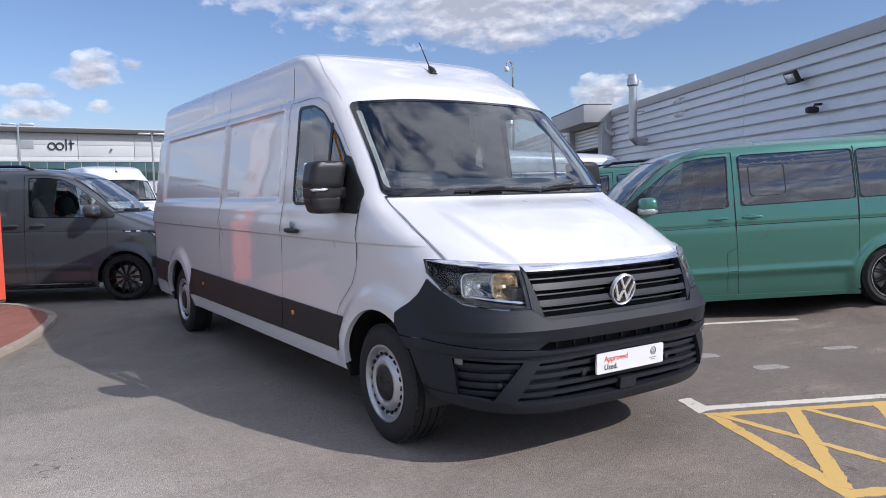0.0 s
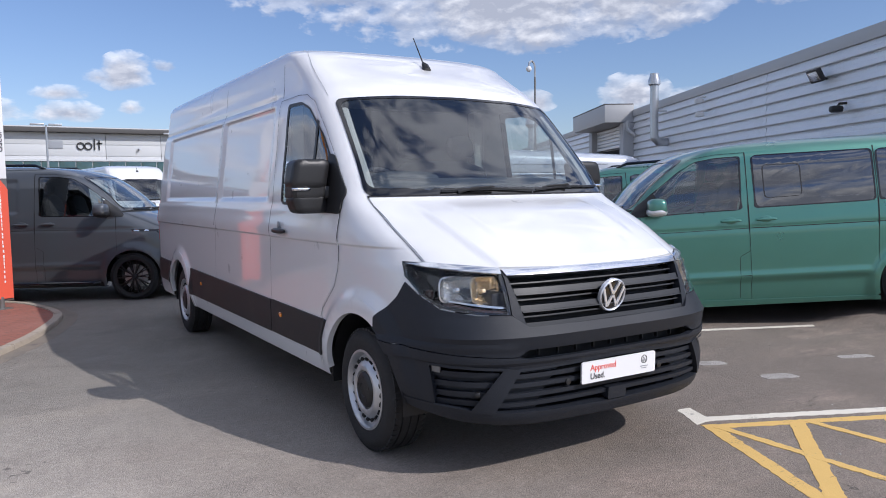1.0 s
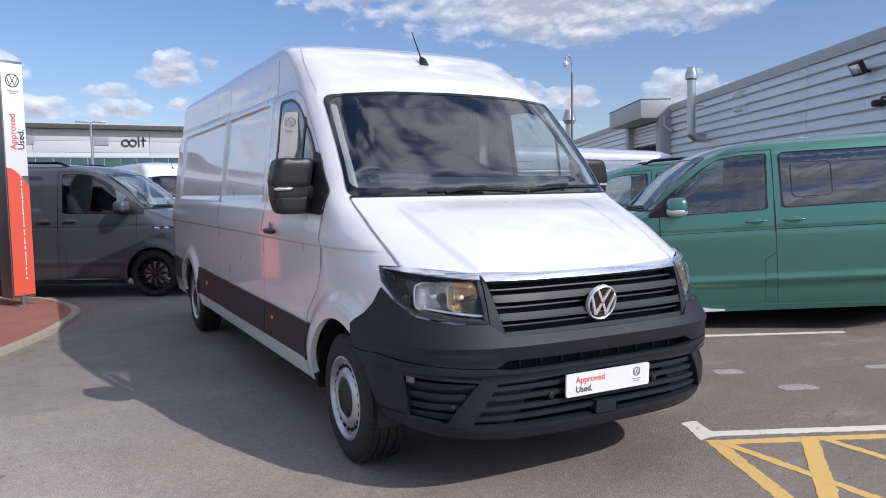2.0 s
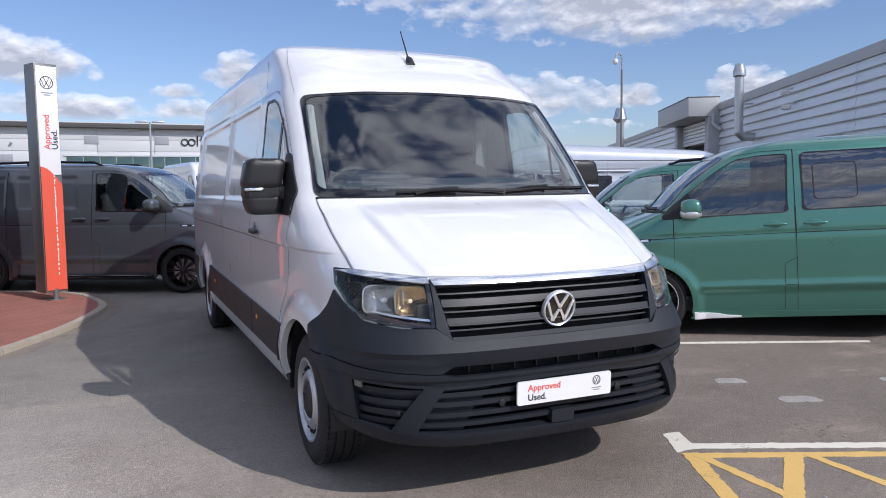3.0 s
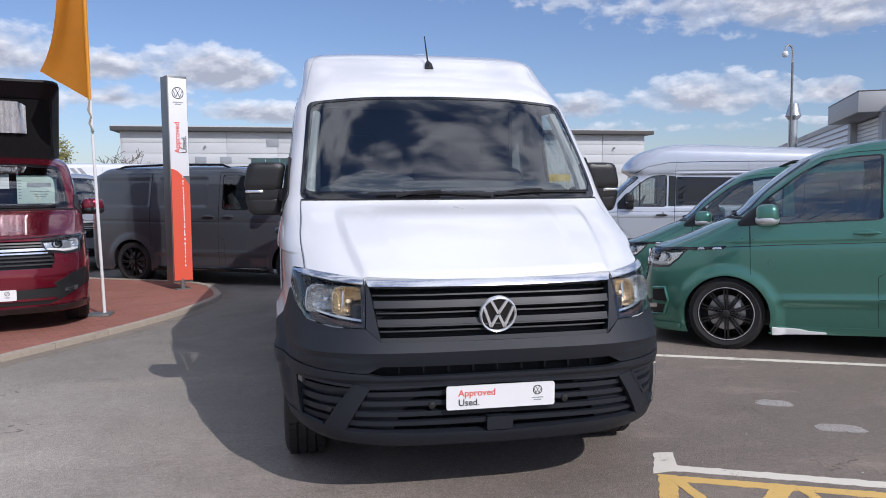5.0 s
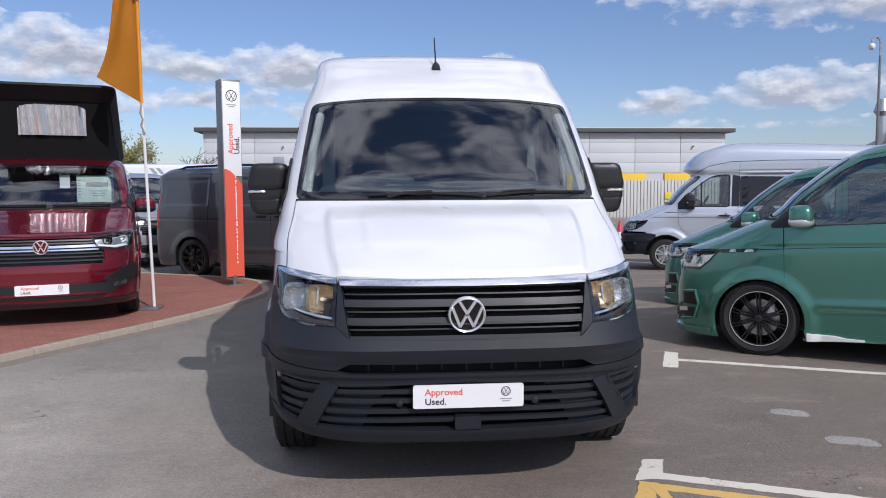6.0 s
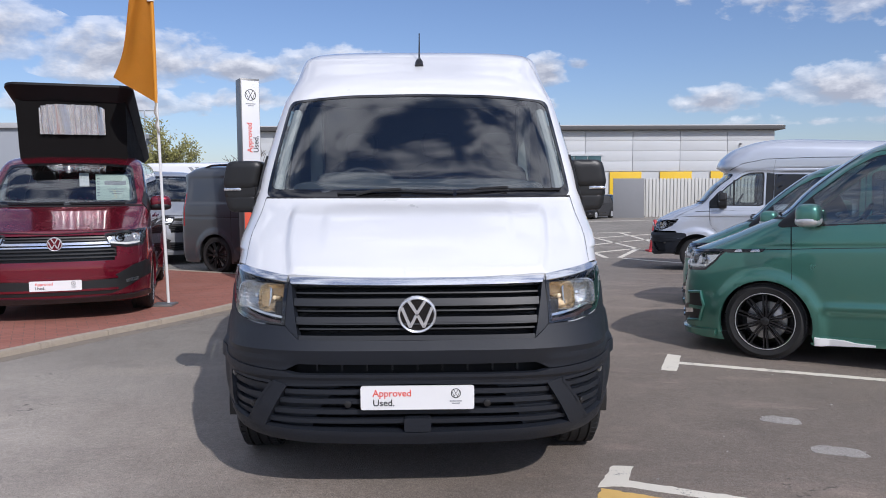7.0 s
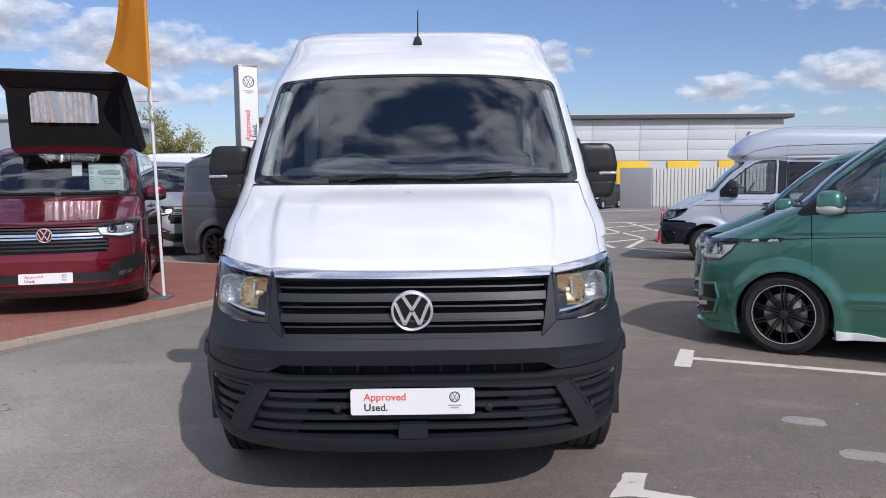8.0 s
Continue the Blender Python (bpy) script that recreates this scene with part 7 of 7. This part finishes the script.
# ---- long pale building behind ----
depot = thing("warehouse", pose(0, 61, 0), "long white metal-clad warehouse with a dark roof edge", "building")
part("wall", box((7.4, 6.2, 3.3), (45.2, 12, 6.6)), PALE_PANEL, depot)
part("roof_edge", box((7.4, 6.0, 6.62), (46.4, 13, 0.34), 0.02), FASCIA, depot)
part("roof_cap", box((7.4, 6.0, 6.84), (46.2, 12.6, 0.08)), PALE_PANEL, depot)
x = -15.1
while x < 29.9:
    w = min(4.1, 29.95 - x)
    for j in range(4):
        z0, h = 2.95 + 0.87 * j, 0.85
        part("wall_panel", box((x + w / 2, 0.17, z0 + h / 2), (w - 0.04, 0.08, h), 0.012), PALE_PANEL, depot)
    x += 4.1
for x0, x1, top in ((-5.0, 15.0, 4.28),):
    n = 17
    for k in range(n):
        w = (x1 - x0) / n
        part("office_pane", box((x0 + w * (k + 0.5), 0.10, 3.55), (w - 0.06, 0.06, 1.42), 0.01), TEAL_GLASS, depot)
    part("window_head", box(((x0 + x1) / 2, 0.10, 4.36), (x1 - x0 + 0.3, 0.16, 0.14)), PALE_PANEL, depot)
for x in (15.75, 20.1, 24.5):
    part("yellow_shutter", box((x + 1.35, 0.10, 1.45), (2.75, 0.12, 2.9), 0.02), SHUTTER_YELLOW, depot)
for x in (-3.2, 1.9):
    part("vent_grille", box((x, 0.10, 5.55), (1.0, 0.06, 0.62), 0.01), FAR_ROOF, depot)
for x in (-9.0, -7.0):
    part("vent_grille", box((x, 0.10, 4.15), (0.9, 0.06, 0.5), 0.01), FAR_ROOF, depot)
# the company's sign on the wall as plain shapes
bm = bmesh.new()
for cx in (3.62, 4.16):
    add_lathe(bm, [(0.20, -0.03), (0.20, 0.03), (0.29, 0.03), (0.29, -0.03)], 28, Matrix.Translation((cx, 0.06, 5.45)) @ FACE_NOSE)
add_box(bm, (4.60, 0.06, 5.58), (0.09, 0.06, 0.82))
add_box(bm, (4.93, 0.06, 5.55), (0.09, 0.06, 0.74))
add_box(bm, (4.97, 0.06, 5.68), (0.38, 0.06, 0.08))
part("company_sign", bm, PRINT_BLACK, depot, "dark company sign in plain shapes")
for x in (7.8, -8.6, 27.0):
    part("wall_camera", rounded_block((x, 0.0, 5.25), (0.16, 0.4, 0.16), 3, 6), PRINT_GREY, depot)

# ---- fence, lamp posts, far buildings ----
fence = thing("sheet_fence", pose(0, 46, -0.42), "pale corrugated steel fence with a grey gate", "fence")
part("gate_panel", box((13.1, -0.3, 1.27), (2.0, 0.06, 2.54), 0.01, Matrix.Rotation(radians(-3), 4, "Z")), FENCE_DARK, fence)
x = 14.3
while x < 34:
    part("fence_sheet", box((x, 0, 1.27), (0.17, 0.05, 2.54), 0.02), FENCE, fence)
    x += 0.235
part("warning_plate", box((18.95, -0.06, 1.48), (0.5, 0.02, 0.45), 0.005), SIGN_YELLOW, fence)
part("fence_rail", box((24.1, 0.05, 1.27), (20, 0.03, 2.4)), FENCE, fence)


def lamp_post(x, y, h):
    p = thing("lamp_post", pose(x, y, 0), "slim grey car park lamp post with twin heads", "lamp post", "lamp posts")
    part("pole", tube([(0, 0, 0), (0, 0, h)], [0.08, 0.05], 8), GALV, p)
    for s in (-1, 1):
        part("head", box((s * 0.45, 0, h + 0.02), (0.7, 0.25, 0.1), 0.02), GALV, p)
    return p


lamp_post(0.3, 45, 5.6)
lamp_post(7.8, 47, 5.4)
lamp_post(-23.4, 60, 8.1)
shed = thing("far_shed", pose(-46, 62, 0), "grey industrial shed in the distance", "building", "far sheds")
part("wall", box((0, 0, 3.2), (40, 14, 6.4), 0.03), FAR_ROOF, shed)
part("roof_edge", box((0, 0, 6.5), (40.6, 14.6, 0.4), 0.03), COPING, shed)
shed = thing("far_shed", pose(52, 120, 0), "grey industrial shed in the distance", "building", "far sheds")
part("wall", box((0, 0, 3.6), (40, 20, 7.2), 0.03), FAR_ROOF, shed)
part("roof_edge", box((0, 0, 7.3), (40.8, 20.6, 0.4), 0.03), COPING, shed)

# crossed lines of the far loading bay
for p, q in (((6.48, 25.89), (6.68, 20.03)), ((4.97, 18.69), (6.75, 20.25)), ((4.97, 18.69), (4.96, 17.05)), ((5.31, 17.02), (6.75, 20.25)), ((8.27, 28.36), (8.04, 23.21)), ((6.53, 22.78), (8.4, 24.39)), ((5.62, 21.78), (7.06, 23.3)), ((7.09, 28.48), (8.8, 28.73)), ((9.0, 39.37), (13.41, 41.12)), ((5.38, 16.85), (7.4, 13.8)), ((6.38, 25.22), (9.32, 27.46))):
    p, q = Vector(p), Vector(q)
    n = int((q - p).length / 0.3)
    side = (q - p).normalized().orthogonal() * 0.07
    bm = bmesh.new()
    rows = []
    for k in range(n + 1):
        c = p.lerp(q, k / n)
        rows.append([bm.verts.new((a.x, a.y, ground_z(a.x, a.y) + h)) for a, h in ((c + side, -0.01), (c + side, 0.006), (c - side, 0.006), (c - side, -0.01))])
    for a, b in zip(rows, rows[1:]):
        for k in range(3):
            bm.faces.new((a[k], a[k + 1], b[k + 1], b[k]))
    bmesh.ops.recalc_face_normals(bm, faces=bm.faces[:])
    tagged(part("loading_bay_line", bm, LINE_WHITE), "faded lines of a far loading bay", "road marking", kind="structure")


# ---- trees ----
def tree(x, y, h, spread, leaves, seed, label):
    """A trunk with forking limbs; twigs carry small separate leaves."""
    r = random.Random(seed)
    root = thing("tree", pose(x, y, 0), label, "tree", "trees")
    wood = bmesh.new()
    tips = []

    def grow(p, d, length, rad, level):
        pts, rads = [p], [rad]
        for k in range(3):
            d = (d + Vector((r.uniform(-1, 1), r.uniform(-1, 1), r.uniform(-0.3, 0.6))) * 0.18).normalized()
            pts.append(pts[-1] + d * length / 3)
            rads.append(rad * (1 - 0.2 * (k + 1)))
        add_tube(wood, pts, [max(k, 0.016) for k in rads], 5 if level > 1 else 8, False)
        if level >= 4:
            tips.extend(pts[1:])
            return
        for k in range(r.choice((3, 4))):
            side = Vector((r.uniform(-1, 1), r.uniform(-1, 1), r.uniform(0.0, 0.7))).normalized()
            grow(pts[r.choice((1, 2, 3))], (d * 0.55 + side * spread).normalized(), length * r.uniform(0.6, 0.8), rads[-1] * 0.62, level + 1)

    grow(Vector((0, 0, 0)), Vector((0, 0, 1)), h * 0.34, h * 0.025, 0)
    part("trunk", wood, BARK, root)
    if leaves:
        verts, faces = [], []
        for p in tips:
            for _ in range(leaves):
                c = p + Vector((r.gauss(0, 0.16), r.gauss(0, 0.16), r.gauss(0, 0.16)))
                a, b = Vector((r.uniform(-1, 1), r.uniform(-1, 1), r.uniform(-1, 1))).normalized() * 0.085, Vector((r.uniform(-1, 1), r.uniform(-1, 1), r.uniform(-1, 1))).normalized() * 0.045
                n = len(verts)
                verts += [c - a, c + b, c + a, c - b]
                faces.append((n, n + 1, n + 2, n + 3))
        me = bpy.data.meshes.new("crown")
        me.from_pydata(verts, [], faces)
        me.materials.append(LEAF)
        tagged(part("crown", me, None, root), kind="stuff")
    return root


tree(-15.2, 41.5, 6.8, 0.75, 16, 4, "young tree with thin fresh leaves behind the vans")
tree(-12.6, 47.0, 5.8, 0.9, 0, 9, "almost bare tree with grey twigs behind the vans")
tree(-17.5, 44.0, 6.0, 0.8, 14, 12, "young tree with thin fresh leaves behind the vans")
